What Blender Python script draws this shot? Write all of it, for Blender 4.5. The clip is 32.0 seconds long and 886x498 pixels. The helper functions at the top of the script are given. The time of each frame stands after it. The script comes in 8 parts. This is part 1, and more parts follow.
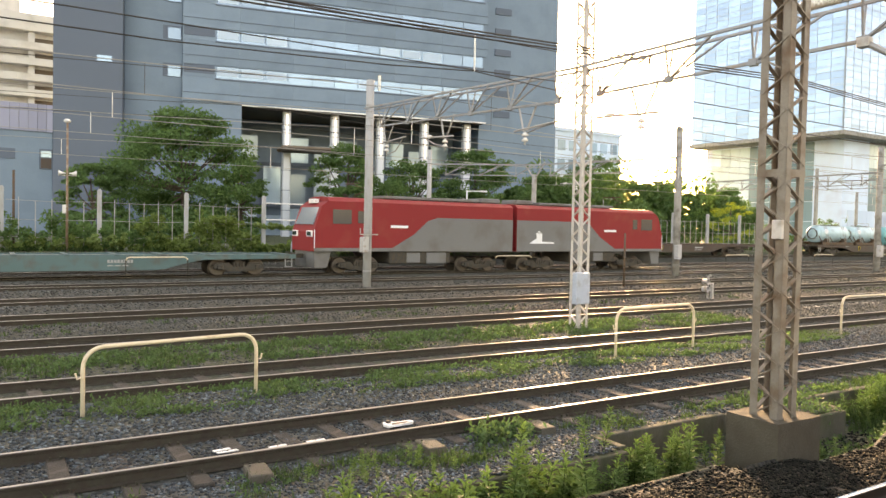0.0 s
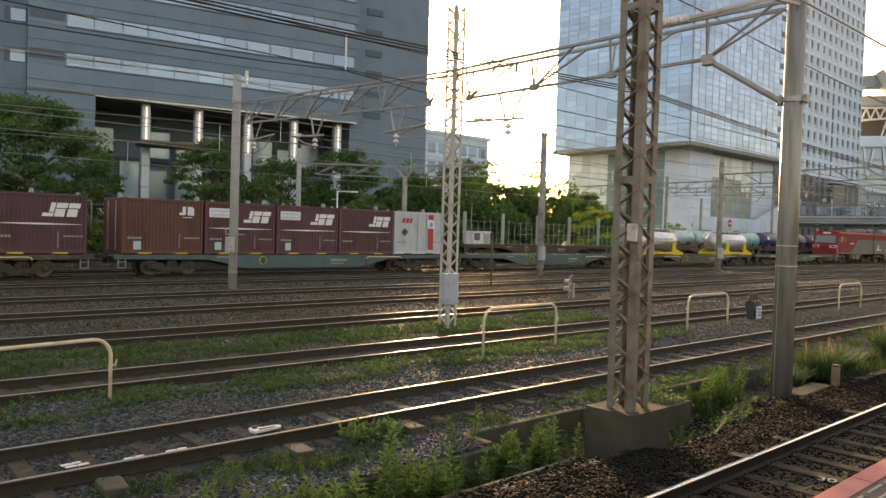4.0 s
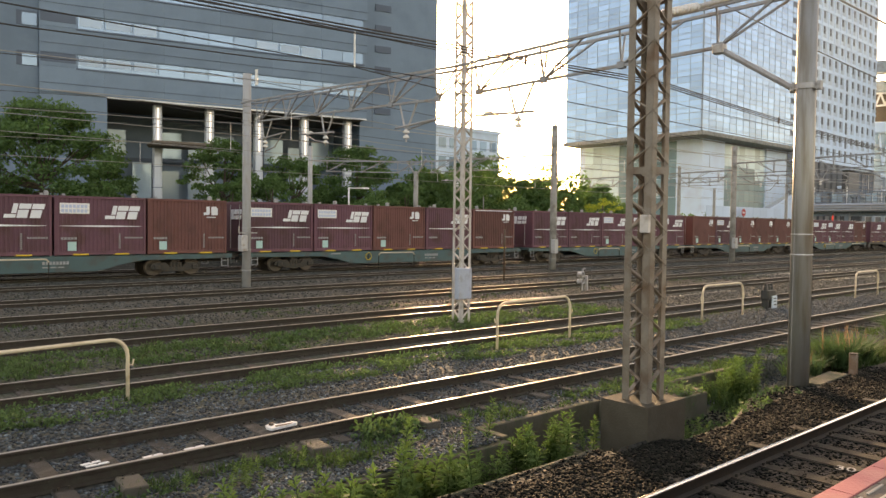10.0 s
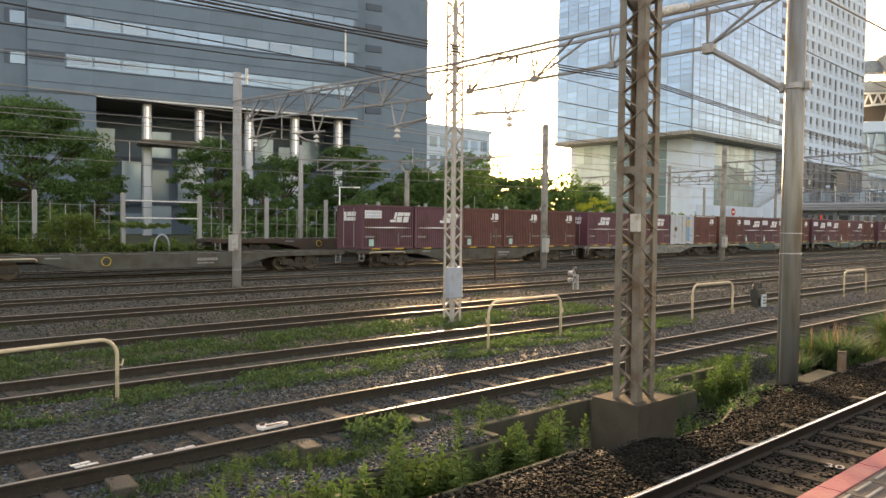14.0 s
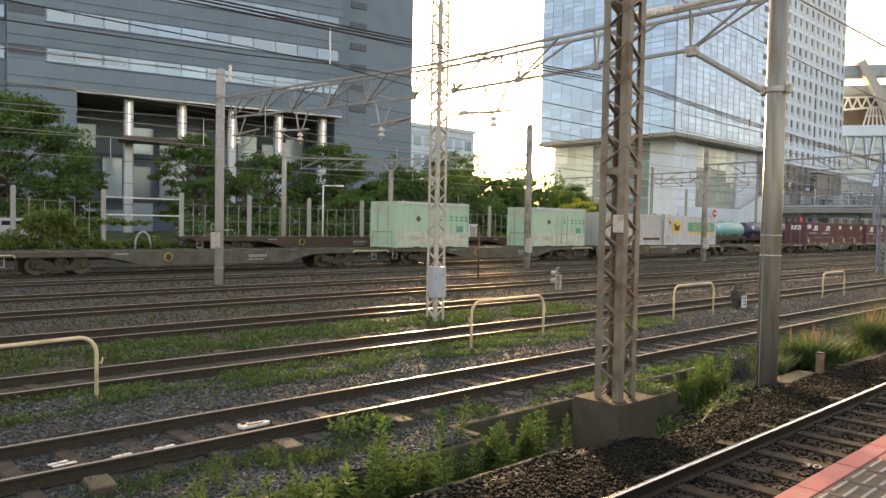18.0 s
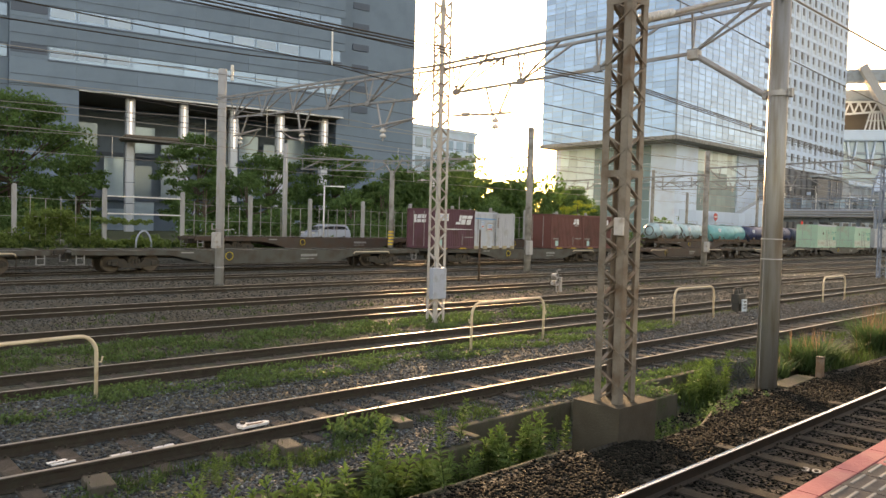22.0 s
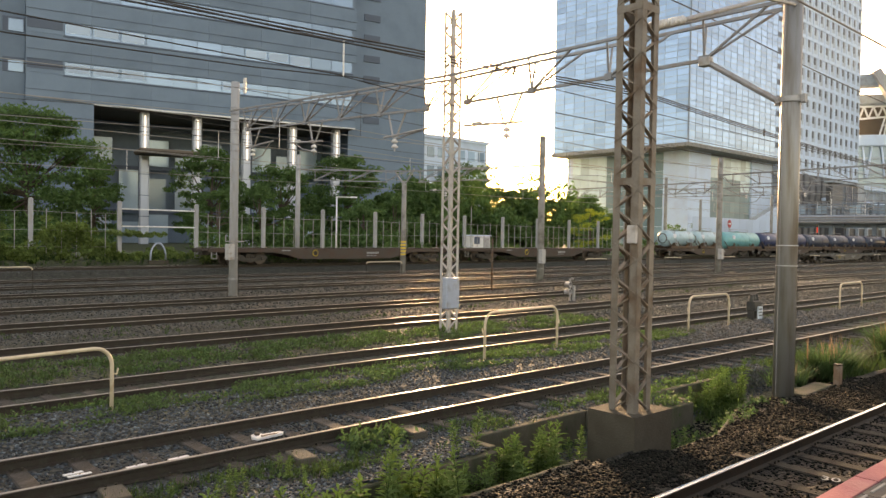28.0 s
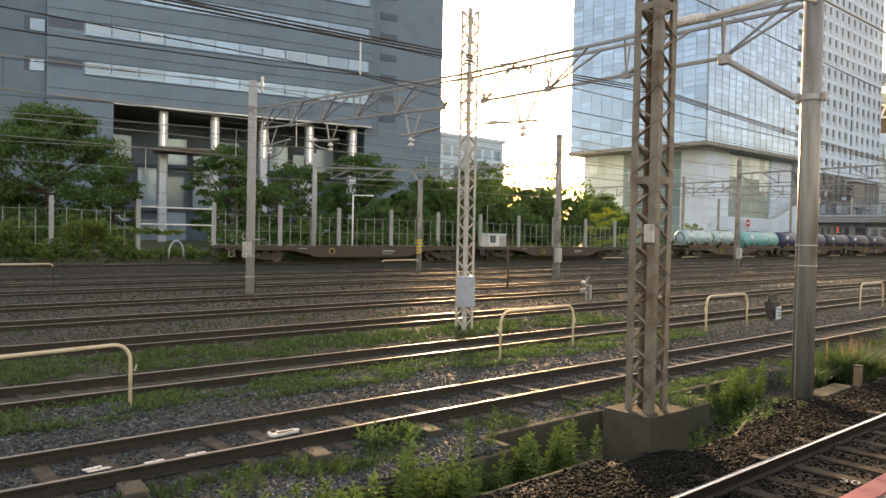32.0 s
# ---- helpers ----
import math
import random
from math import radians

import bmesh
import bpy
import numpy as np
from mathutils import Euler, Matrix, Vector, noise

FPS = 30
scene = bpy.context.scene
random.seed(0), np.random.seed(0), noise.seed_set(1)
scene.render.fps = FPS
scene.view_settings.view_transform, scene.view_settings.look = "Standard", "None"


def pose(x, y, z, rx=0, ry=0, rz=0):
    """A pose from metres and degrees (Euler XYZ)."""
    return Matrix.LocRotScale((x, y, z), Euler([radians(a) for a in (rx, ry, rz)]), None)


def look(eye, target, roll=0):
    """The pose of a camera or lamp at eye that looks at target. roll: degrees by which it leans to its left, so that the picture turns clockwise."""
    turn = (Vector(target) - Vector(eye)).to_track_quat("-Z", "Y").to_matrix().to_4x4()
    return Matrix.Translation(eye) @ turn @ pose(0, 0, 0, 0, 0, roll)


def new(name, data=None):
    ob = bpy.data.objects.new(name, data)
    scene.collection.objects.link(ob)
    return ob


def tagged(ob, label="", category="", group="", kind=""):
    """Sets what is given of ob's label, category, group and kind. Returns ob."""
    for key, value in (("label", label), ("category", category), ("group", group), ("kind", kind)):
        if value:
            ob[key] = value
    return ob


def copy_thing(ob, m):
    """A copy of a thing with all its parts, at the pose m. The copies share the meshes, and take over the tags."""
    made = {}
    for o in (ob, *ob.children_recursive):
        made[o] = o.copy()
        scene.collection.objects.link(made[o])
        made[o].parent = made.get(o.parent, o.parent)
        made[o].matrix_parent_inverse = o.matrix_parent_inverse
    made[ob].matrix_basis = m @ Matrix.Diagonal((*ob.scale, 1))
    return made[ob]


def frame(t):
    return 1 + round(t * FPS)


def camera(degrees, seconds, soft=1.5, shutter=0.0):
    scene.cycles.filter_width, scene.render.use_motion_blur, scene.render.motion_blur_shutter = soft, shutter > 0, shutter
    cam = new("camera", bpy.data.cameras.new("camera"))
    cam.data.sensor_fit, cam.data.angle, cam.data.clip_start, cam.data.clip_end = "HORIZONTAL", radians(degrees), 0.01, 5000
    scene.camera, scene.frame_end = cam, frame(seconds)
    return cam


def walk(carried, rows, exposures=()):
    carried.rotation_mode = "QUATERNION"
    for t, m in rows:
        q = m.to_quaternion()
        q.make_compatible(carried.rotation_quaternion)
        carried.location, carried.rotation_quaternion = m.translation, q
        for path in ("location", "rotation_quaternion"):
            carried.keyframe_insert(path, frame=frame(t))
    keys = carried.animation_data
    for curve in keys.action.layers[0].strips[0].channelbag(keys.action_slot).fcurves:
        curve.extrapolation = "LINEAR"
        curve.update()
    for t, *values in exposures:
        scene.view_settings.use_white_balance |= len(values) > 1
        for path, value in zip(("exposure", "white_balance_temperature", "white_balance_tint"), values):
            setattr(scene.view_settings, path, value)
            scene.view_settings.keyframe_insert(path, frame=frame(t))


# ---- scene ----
# Railway yard seen from a platform: x runs along the tracks, y across them, rail tops at z = 0.
LENS = 61.73
EYE = (0.0, 0.0, 2.5)
# seconds, yaw, pitch, roll of the hand-held camera
PATH = [
    (0, -32.18, -1.77, -1.23), (0.5, -37.02, -1.41, -1.17), (1, -39.38, -0.97, -1.17), (1.5, -40.41, -0.59, -1.12),
    (2, -40.75, -0.29, -1.01), (2.5, -41.37, 0.07, -1.13), (3, -41.82, -0.06, -1.39), (3.5, -41.97, -0.68, -1.52),
    (4, -42.15, -1.44, -1.76), (4.5, -42.01, -1.92, -1.86), (6.5, -41.52, -1.83, -1.60), (7, -41.59, -1.84, -1.54),
    (7.5, -41.63, -1.85, -1.51), (8, -41.45, -1.81, -1.29), (8.5, -41.40, -1.81, -1.08), (9, -41.30, -1.81, -0.88),
    (9.5, -41.25, -1.81, -0.75), (10, -41.23, -1.86, -0.69), (10.5, -41.11, -1.87, -0.61), (11, -41.01, -1.80, -0.51),
    (11.5, -40.99, -1.75, -0.43), (12, -41.07, -1.68, -0.46), (12.5, -41.27, -1.58, -0.47), (13, -41.50, -1.62, -0.56),
    (13.5, -41.65, -1.72, -0.65), (14, -41.92, -1.91, -0.67), (14.5, -42.14, -2.06, -0.69), (15, -42.46, -2.10, -0.69),
    (15.5, -42.74, -1.98, -0.71), (17.5, -43.38, -1.93, -0.98), (18, -43.18, -1.94, -1.12), (18.5, -42.97, -1.93, -1.26),
    (19, -43.01, -1.90, -1.31), (19.5, -43.11, -1.86, -1.34), (20, -43.21, -1.88, -1.35), (20.5, -43.33, -1.88, -1.38),
    (21, -43.31, -1.91, -1.46), (21.5, -43.19, -1.87, -1.53), (22, -43.12, -1.83, -1.55), (22.5, -43.14, -1.85, -1.44),
    (23, -43.27, -1.75, -1.42), (23.5, -43.47, -1.64, -1.38), (24, -43.55, -1.45, -1.35), (24.5, -43.50, -1.24, -1.37),
    (25, -43.36, -1.12, -1.20), (25.5, -43.15, -1.02, -1.04), (26, -42.85, -0.86, -0.91), (26.5, -42.46, -0.74, -0.77),
    (28.5, -42.14, -1.30, -1.09), (29, -42.16, -1.39, -1.24), (29.5, -42.00, -1.36, -1.35), (30, -41.79, -1.33, -1.46),
    (30.5, -41.62, -1.33, -1.45), (31, -41.43, -1.38, -1.42), (31.5, -41.19, -1.39, -1.35), (32, -40.93, -1.25, -1.18),
]
cam = camera(LENS, 32.0, soft=1.5)
# the phone's automatic exposure and warm white balance
EXPOSURES = [(0, 3.45, 12900, 26), (1, 2.85, 12700, 26), (3, 2.38, 12500, 26), (4, 2.28, 12500, 26), (7, 2.68, 12500, 26), (32, 2.65, 12500, 26)]
walk(cam, [(t, pose(*EYE, 90 + p, r, yaw)) for t, yaw, p, r in PATH], EXPOSURES)

# ---- world, sun, exposure ----
SUN_AZ, SUN_EL = 41.6, 9.8
world = bpy.data.worlds.new("sky")
scene.world = world
world.use_nodes = True
wn = world.node_tree.nodes
sky = wn.new("ShaderNodeTexSky")
sky.sky_type, sky.sun_disc = "NISHITA", False
sky.sun_elevation, sky.sun_rotation = radians(SUN_EL), radians(SUN_AZ)
sky.air_density, sky.dust_density, sky.ozone_density = 0.8, 2.5, 1.0
wn["Background"].inputs["Strength"].default_value = 0.13
world.node_tree.links.new(sky.outputs["Color"], wn["Background"].inputs["Color"])
sun = new("sun", bpy.data.lights.new("sun", "SUN"))
sun.data.energy, sun.data.angle, sun.data.color = 1.3, radians(1.5), (1.0, 0.91, 0.76)
sun_way = Vector((math.sin(radians(SUN_AZ)) * math.cos(radians(SUN_EL)), math.cos(radians(SUN_AZ)) * math.cos(radians(SUN_EL)), math.sin(radians(SUN_EL))))
sun.matrix_world = look(sun_way * 300, (0, 0, 0))


# ---- materials ----
def mat(name, colour, rough=0.7, metal=0.0, vary=0.25, scale=3.0, fine=40.0, bump=0.15, second=None, amount=0.5, spread=0.12, per_piece=0.0, spec=0.5, stretch=(1, 1, 1)):
    """A surface with grain at two scales; second is a stain, rust or dirt colour that shows in patches."""
    m = bpy.data.materials.new(name)
    m.use_nodes = True
    n, l = m.node_tree.nodes, m.node_tree.links
    bsdf = n["Principled BSDF"]
    co = n.new("ShaderNodeTexCoord")
    mp = n.new("ShaderNodeMapping")
    mp.inputs["Scale"].default_value = stretch
    l.new(co.outputs["Object"], mp.inputs["Vector"])
    big, small = n.new("ShaderNodeTexNoise"), n.new("ShaderNodeTexNoise")
    big.inputs["Scale"].default_value, big.inputs["Detail"].default_value = scale, 5
    small.inputs["Scale"].default_value, small.inputs["Detail"].default_value = fine, 3
    for t in (big, small):
        l.new(mp.outputs["Vector"], t.inputs["Vector"])
    dark = [c * (1 - vary) for c in colour]
    light = [min(1, c * (1 + vary)) for c in colour]
    ramp = n.new("ShaderNodeMix")
    ramp.data_type = "RGBA"
    ramp.inputs["A"].default_value, ramp.inputs["B"].default_value = (*dark, 1), (*light, 1)
    add = n.new("ShaderNodeMath")
    add.operation = "ADD"
    half = n.new("ShaderNodeMath")
    half.operation = "MULTIPLY_ADD"
    half.inputs[1].default_value, half.inputs[2].default_value = 0.6, -0.1
    l.new(big.outputs["Fac"], add.inputs[0])
    l.new(small.outputs["Fac"], add.inputs[1])
    l.new(add.outputs[0], half.inputs[0])
    l.new(half.outputs[0], ramp.inputs["Factor"])
    out = ramp.outputs["Result"]
    if second:
        patch = n.new("ShaderNodeTexNoise")
        patch.inputs["Scale"].default_value, patch.inputs["Detail"].default_value = scale * 1.7, 8
        l.new(mp.outputs["Vector"], patch.inputs["Vector"])
        rng = n.new("ShaderNodeMapRange")
        rng.inputs["From Min"].default_value, rng.inputs["From Max"].default_value = 1 - amount - spread, 1 - amount + spread
        l.new(patch.outputs["Fac"], rng.inputs["Value"])
        mix = n.new("ShaderNodeMix")
        mix.data_type = "RGBA"
        mix.inputs["B"].default_value = (*second, 1)
        l.new(rng.outputs["Result"], mix.inputs["Factor"])
        l.new(out, mix.inputs["A"])
        out = mix.outputs["Result"]
    if per_piece:
        info = n.new("ShaderNodeObjectInfo")
        hsv = n.new("ShaderNodeHueSaturation")
        rr = n.new("ShaderNodeMapRange")
        rr.inputs["To Min"].default_value, rr.inputs["To Max"].default_value = 1 - per_piece, 1 + per_piece
        l.new(info.outputs["Random"], rr.inputs["Value"])
        l.new(rr.outputs["Result"], hsv.inputs["Value"])
        l.new(out, hsv.inputs["Color"])
        out = hsv.outputs["Color"]
    l.new(out, bsdf.inputs["Base Color"])
    bsdf.inputs["Roughness"].default_value, bsdf.inputs["Metallic"].default_value = rough, metal
    bsdf.inputs["Specular IOR Level"].default_value = spec
    if bump:
        b = n.new("ShaderNodeBump")
        b.inputs["Strength"].default_value, b.inputs["Distance"].default_value = bump, 0.02
        l.new(small.outputs["Fac"], b.inputs["Height"])
        l.new(b.outputs["Normal"], bsdf.inputs["Normal"])
    return m


def leaf_mat(name, colour, through_colour, vary=0.35):
    """Leaves: each clump a little different, letting some light through."""
    m = bpy.data.materials.new(name)
    m.use_nodes = True
    n, l = m.node_tree.nodes, m.node_tree.links
    bsdf = n["Principled BSDF"]
    geo, hsv, rng = n.new("ShaderNodeNewGeometry"), n.new("ShaderNodeHueSaturation"), n.new("ShaderNodeMapRange")
    rng.inputs["To Min"].default_value, rng.inputs["To Max"].default_value = 1 - vary, 1 + vary
    l.new(geo.outputs["Random Per Island"], rng.inputs["Value"])
    l.new(rng.outputs["Result"], hsv.inputs["Value"])
    hsv.inputs["Color"].default_value = (*colour, 1)
    l.new(hsv.outputs["Color"], bsdf.inputs["Base Color"])
    bsdf.inputs["Roughness"].default_value = 0.7
    bsdf.inputs["Specular IOR Level"].default_value = 0.2
    tr, mix = n.new("ShaderNodeBsdfTranslucent"), n.new("ShaderNodeMixShader")
    tr.inputs["Color"].default_value = (*through_colour, 1)
    mix.inputs[0].default_value = 0.4
    l.new(bsdf.outputs[0], mix.inputs[1])
    l.new(tr.outputs[0], mix.inputs[2])
    l.new(mix.outputs[0], n["Material Output"].inputs["Surface"])
    return m


CONCRETE = mat("concrete", (0.30, 0.29, 0.27), 0.85, vary=0.3, scale=1.3, second=(0.14, 0.13, 0.11), amount=0.42, bump=0.3)
DARK_CONCRETE = mat("dark_concrete", (0.084, 0.076, 0.058), 0.9, spec=0.2, vary=0.35, scale=2.0, second=(0.07, 0.06, 0.045), amount=0.5, bump=0.4)
GALV = mat("galvanised_steel", (0.36, 0.36, 0.36), 0.5, 0.6, vary=0.2, scale=2.5, second=(0.22, 0.17, 0.13), amount=0.33)
GREY_PAINT = mat("grey_paint", (0.42, 0.42, 0.42), 0.5, 0.1, vary=0.15, second=(0.22, 0.15, 0.10), amount=0.36)
STEEL_DARK = mat("old_steel", (0.09, 0.075, 0.06), 0.65, 0.3, vary=0.4, second=(0.12, 0.06, 0.03), amount=0.5)
RAIL_SIDE = mat("rusty_rail", (0.046, 0.04, 0.028), 0.75, 0.2, vary=0.4, scale=5, second=(0.04, 0.028, 0.02), amount=0.5)
RAIL_TOP = mat("worn_rail_top", (0.36, 0.34, 0.31), 0.3, 1.0, vary=0.15, scale=1.5, bump=0.03)
WOOD = mat("old_sleeper_wood", (0.052, 0.047, 0.039), 0.9, vary=0.4, scale=6, fine=80, bump=0.6, per_piece=0.3, second=(0.10, 0.092, 0.08), amount=0.36)
BEIGE = mat("beige_paint", (0.62, 0.52, 0.38), 0.45, vary=0.12, second=(0.32, 0.17, 0.08), amount=0.33)
GLASSY = mat("insulator_porcelain", (0.62, 0.62, 0.60), 0.25, vary=0.1)
LINE_WIRE = mat("contact_line_wire", (0.30, 0.29, 0.27), 0.45, 0.35, vary=0.2, bump=0)
WIRE = mat("wire", (0.06, 0.055, 0.05), 0.5, 0.6, vary=0.2, bump=0)
WHITE = mat("white_paint", (0.75, 0.75, 0.73), 0.5, vary=0.08, second=(0.4, 0.36, 0.3), amount=0.3)
BLACK = mat("black_rubber", (0.02, 0.02, 0.02), 0.7, vary=0.3)


# ---- mesh helpers ----
class Shape:
    """Collects faces of one part; made() turns them into a mesh."""

    def __init__(self):
        self.v, self.f, self.m, self.slot = [], [], [], 0

    def add(self, verts, faces):
        k = len(self.v)
        self.v.extend(tuple(p) for p in verts)
        self.f.extend(tuple(i + k for i in q) for q in faces)
        self.m.extend([self.slot] * len(faces))
        return self

    def box(self, x0, x1, y0, y1, z0, z1, c=0.0):
        if c <= 0:
            vs = [(x, y, z) for z in (z0, z1) for y in (y0, y1) for x in (x0, x1)]
            return self.add(vs, [(0, 2, 3, 1), (4, 5, 7, 6), (0, 1, 5, 4), (2, 6, 7, 3), (0, 4, 6, 2), (1, 3, 7, 5)])
        lo, hi = Vector((x0, y0, z0)), Vector((x1, y1, z1))
        vs, at = [], {}
        for sx in (0, 1):
            for sy in (0, 1):
                for sz in (0, 1):
                    s = (sx, sy, sz)
                    for a in range(3):
                        p = [hi[i] if s[i] else lo[i] for i in range(3)]
                        for i in range(3):
                            if i != a:
                                p[i] += -c if s[i] else c
                        at[s, a] = len(vs)
                        vs.append(p)
        fs = []
        for a in range(3):
            b, d = [(1, 2), (2, 0), (0, 1)][a]
            for k in (0, 1):
                ring = []
                for u, w in ((0, 0), (1, 0), (1, 1), (0, 1)):
                    s = [0, 0, 0]
                    s[a], s[b], s[d] = k, u, w
                    ring.append(at[tuple(s), a])
                fs.append(ring if k else ring[::-1])
        for a in range(3):
            b, d = [(1, 2), (2, 0), (0, 1)][a]
            for u in (0, 1):
                for w in (0, 1):
                    s0, s1 = [0, 0, 0], [0, 0, 0]
                    s0[a], s1[a] = 0, 1
                    s0[b] = s1[b] = u
                    s0[d] = s1[d] = w
                    q = [at[tuple(s0), b], at[tuple(s1), b], at[tuple(s1), d], at[tuple(s0), d]]
                    fs.append(q if u == w else q[::-1])
        for sx in (0, 1):
            for sy in (0, 1):
                for sz in (0, 1):
                    q = [at[(sx, sy, sz), a] for a in range(3)]
                    fs.append(q if (sx + sy + sz) % 2 else q[::-1])
        return self.add(vs, fs)

    def tube(self, pts, r, n=8, r2=None, cap=True):
        pts = [Vector(p) for p in pts]
        rings = []
        up = None
        for i, p in enumerate(pts):
            d = (pts[min(i + 1, len(pts) - 1)] - pts[max(i - 1, 0)]).normalized()
            if up is None:
                up = Vector((0, 0, 1)) if abs(d.z) < 0.9 else Vector((1, 0, 0))
            a = d.cross(up).normalized()
            b = a.cross(d)
            up = b
            k = r if r2 is None else r + (r2 - r) * i / max(1, len(pts) - 1)
            rings.append([p + (a * math.cos(2 * math.pi * j / n) + b * math.sin(2 * math.pi * j / n)) * k for j in range(n)])
        vs = [q for ring in rings for q in ring]
        fs = []
        for i in range(len(pts) - 1):
            for j in range(n):
                k = (j + 1) % n
                fs.append((i * n + j, i * n + k, (i + 1) * n + k, (i + 1) * n + j))
        if cap:
            fs.append(tuple(range(n))[::-1])
            fs.append(tuple(range((len(pts) - 1) * n, len(pts) * n)))
        return self.add(vs, fs)

    def beam(self, p, q, w, h=None):
        p, q, h = Vector(p), Vector(q), h or w
        d = (q - p).normalized()
        up = Vector((0, 0, 1)) if abs(d.z) < 0.95 else Vector((0, 1, 0))
        a = d.cross(up).normalized() * w / 2
        b = a.cross(d).normalized() * h / 2
        vs = [e + a * s + b * t for e in (p, q) for s, t in ((-1, -1), (1, -1), (1, 1), (-1, 1))]
        return self.add(vs, [(0, 1, 2, 3), (7, 6, 5, 4), (0, 4, 5, 1), (1, 5, 6, 2), (2, 6, 7, 3), (3, 7, 4, 0)])

    def prism(self, profile, lo, hi, axis="x"):
        """A 2-D outline drawn out along an axis: (y, z) along x, (x, z) along y, (x, y) along z."""
        n = len(profile)
        put = {"x": lambda e, a, b: (e, a, b), "y": lambda e, a, b: (a, e, b), "z": lambda e, a, b: (a, b, e)}[axis]
        vs = [put(e, a, b) for e in (lo, hi) for a, b in profile]
        fs = [tuple(range(n))[::-1], tuple(range(n, 2 * n))] + [(i, (i + 1) % n, n + (i + 1) % n, n + i) for i in range(n)]
        return self.add(vs, fs)

    def lathe(self, profile, centre, axis="z", n=16):
        """A profile of (radius, height) turned round an axis through centre."""
        cx, cy, cz = centre
        vs = []
        for r, h in profile:
            for j in range(n):
                c, s = r * math.cos(2 * math.pi * j / n), r * math.sin(2 * math.pi * j / n)
                vs.append({"z": (cx + c, cy + s, cz + h), "x": (cx + h, cy + c, cz + s), "y": (cx + s, cy + h, cz + c)}[axis])
        fs = [(i * n + j, i * n + (j + 1) % n, (i + 1) * n + (j + 1) % n, (i + 1) * n + j) for i in range(len(profile) - 1) for j in range(n)]
        return self.add(vs, fs)

    def made(self, name, mats, smooth=False):
        me = bpy.data.meshes.new(name)
        me.from_pydata(self.v, [], self.f)
        for m in mats if isinstance(mats, (list, tuple)) else [mats]:
            me.materials.append(m)
        me.polygons.foreach_set("material_index", self.m)
        if smooth:
            me.polygons.foreach_set("use_smooth", [True] * len(self.f))
        me.update()
        return me


def part(name, shape, mats, parent=None, label="", smooth=False):
    ob = new(name, shape.made(name, mats, smooth) if isinstance(shape, Shape) else shape)
    if parent is not None:
        ob.parent = parent
    if label:
        ob["label"] = label
    return ob


def thing(name, m, label, category, group="", kind=""):
    ob = new(name)
    ob.empty_display_size = 0.3
    ob.matrix_world = m
    return tagged(ob, label, category, group, kind)


def bulk(name, verts, faces, mats):
    """A mesh from numpy arrays of corners and of equal-sized faces."""
    me = bpy.data.meshes.new(name)
    k = faces.shape[1]
    me.vertices.add(len(verts))
    me.vertices.foreach_set("co", verts.astype(np.float32).ravel())
    me.loops.add(faces.size)
    me.loops.foreach_set("vertex_index", faces.astype(np.int32).ravel())
    me.polygons.add(len(faces))
    me.polygons.foreach_set("loop_start", np.arange(len(faces), dtype=np.int32) * k)
    me.update(calc_edges=True)
    me.validate()
    for m in mats if isinstance(mats, (list, tuple)) else [mats]:
        me.materials.append(m)
    return new(name, me)


# ---- ground ----
TRACKS = {"platform_track": 3.3, "near_track": 8.45, "second_track": 12.3, "third_track": 16.7, "fourth_track": 21.1, "fifth_track": 25.45, "sixth_track": 30.6, "train_track": 34.8, "siding_track": 38.9}
TRAIN_Y = TRACKS["train_track"]


def drain_edge(x):
    """Where the drain's stepped far wall stands at x."""
    return np.where(x < 6.7, 6.34, np.where(x < 9.3, 6.92, np.where(x < 11.2, 6.2, np.where(x < 16, 6.85, 6.3))))


def ballast_edge(x):
    """Where the ballast of the platform track breaks off into the drain at x."""
    return np.interp(x, [7.3, 7.5, 8.3, 8.5, 9.8, 11.4, 12.6, 15.5, 18], [5.42, 5.24, 5.24, 4.95, 4.95, 5.52, 5.56, 5.4, 5.3])


def ground_height(x, y):
    """Level of the ballast and soil: a sunken drain before the near track, a low bank at the far fence."""
    x, y = np.broadcast_arrays(np.asarray(x, float), np.asarray(y, float))
    ys, zs = [-3000, 1.19, 1.21, 2.5, 4.05, 4.35, 4.9, 7.7], [-0.5, -0.5, -0.22, -0.158, -0.15, -0.14, -0.17, -0.17]
    cs = [c for c in TRACKS.values() if c > 5]
    for a, b in zip(cs, cs[1:]):
        ys += [a - 0.5, a + 0.5, a + 0.72, a + 1.2, (a + b) / 2, b - 1.1, b - 0.72]
        zs += [-0.15, -0.15, -0.07, -0.04, -0.035, -0.07, -0.15]
    ys += [cs[-1] + 0.8, 40.1, 40.75, 43.2, 43.5, 50, 3000]
    zs += [-0.15, -0.1, 0.29, 0.31, 0.75, 0.9, 0.9]
    z = np.interp(y, ys, zs)
    lip, edge = ballast_edge(x), drain_edge(x)
    floor = np.interp(x, [-40, 7, 10, 13, 20], [-0.68, -0.66, -0.56, -0.5, -0.42])
    down = np.clip((y - lip - 0.02) / 0.26, 0, 1)
    up = np.clip((y - edge + 0.02) / 0.05, 0, 1)
    inside = (y > lip) & (y < edge + 0.06)
    bank = np.where((y > lip - 0.5) & (y < lip), -0.04 * (1 - (lip - y) / 0.5), 0)
    z = z + np.where(inside, np.minimum(down, 1 - up) * (floor + 0.19) - 0.03 * (1 - up), bank)
    return z


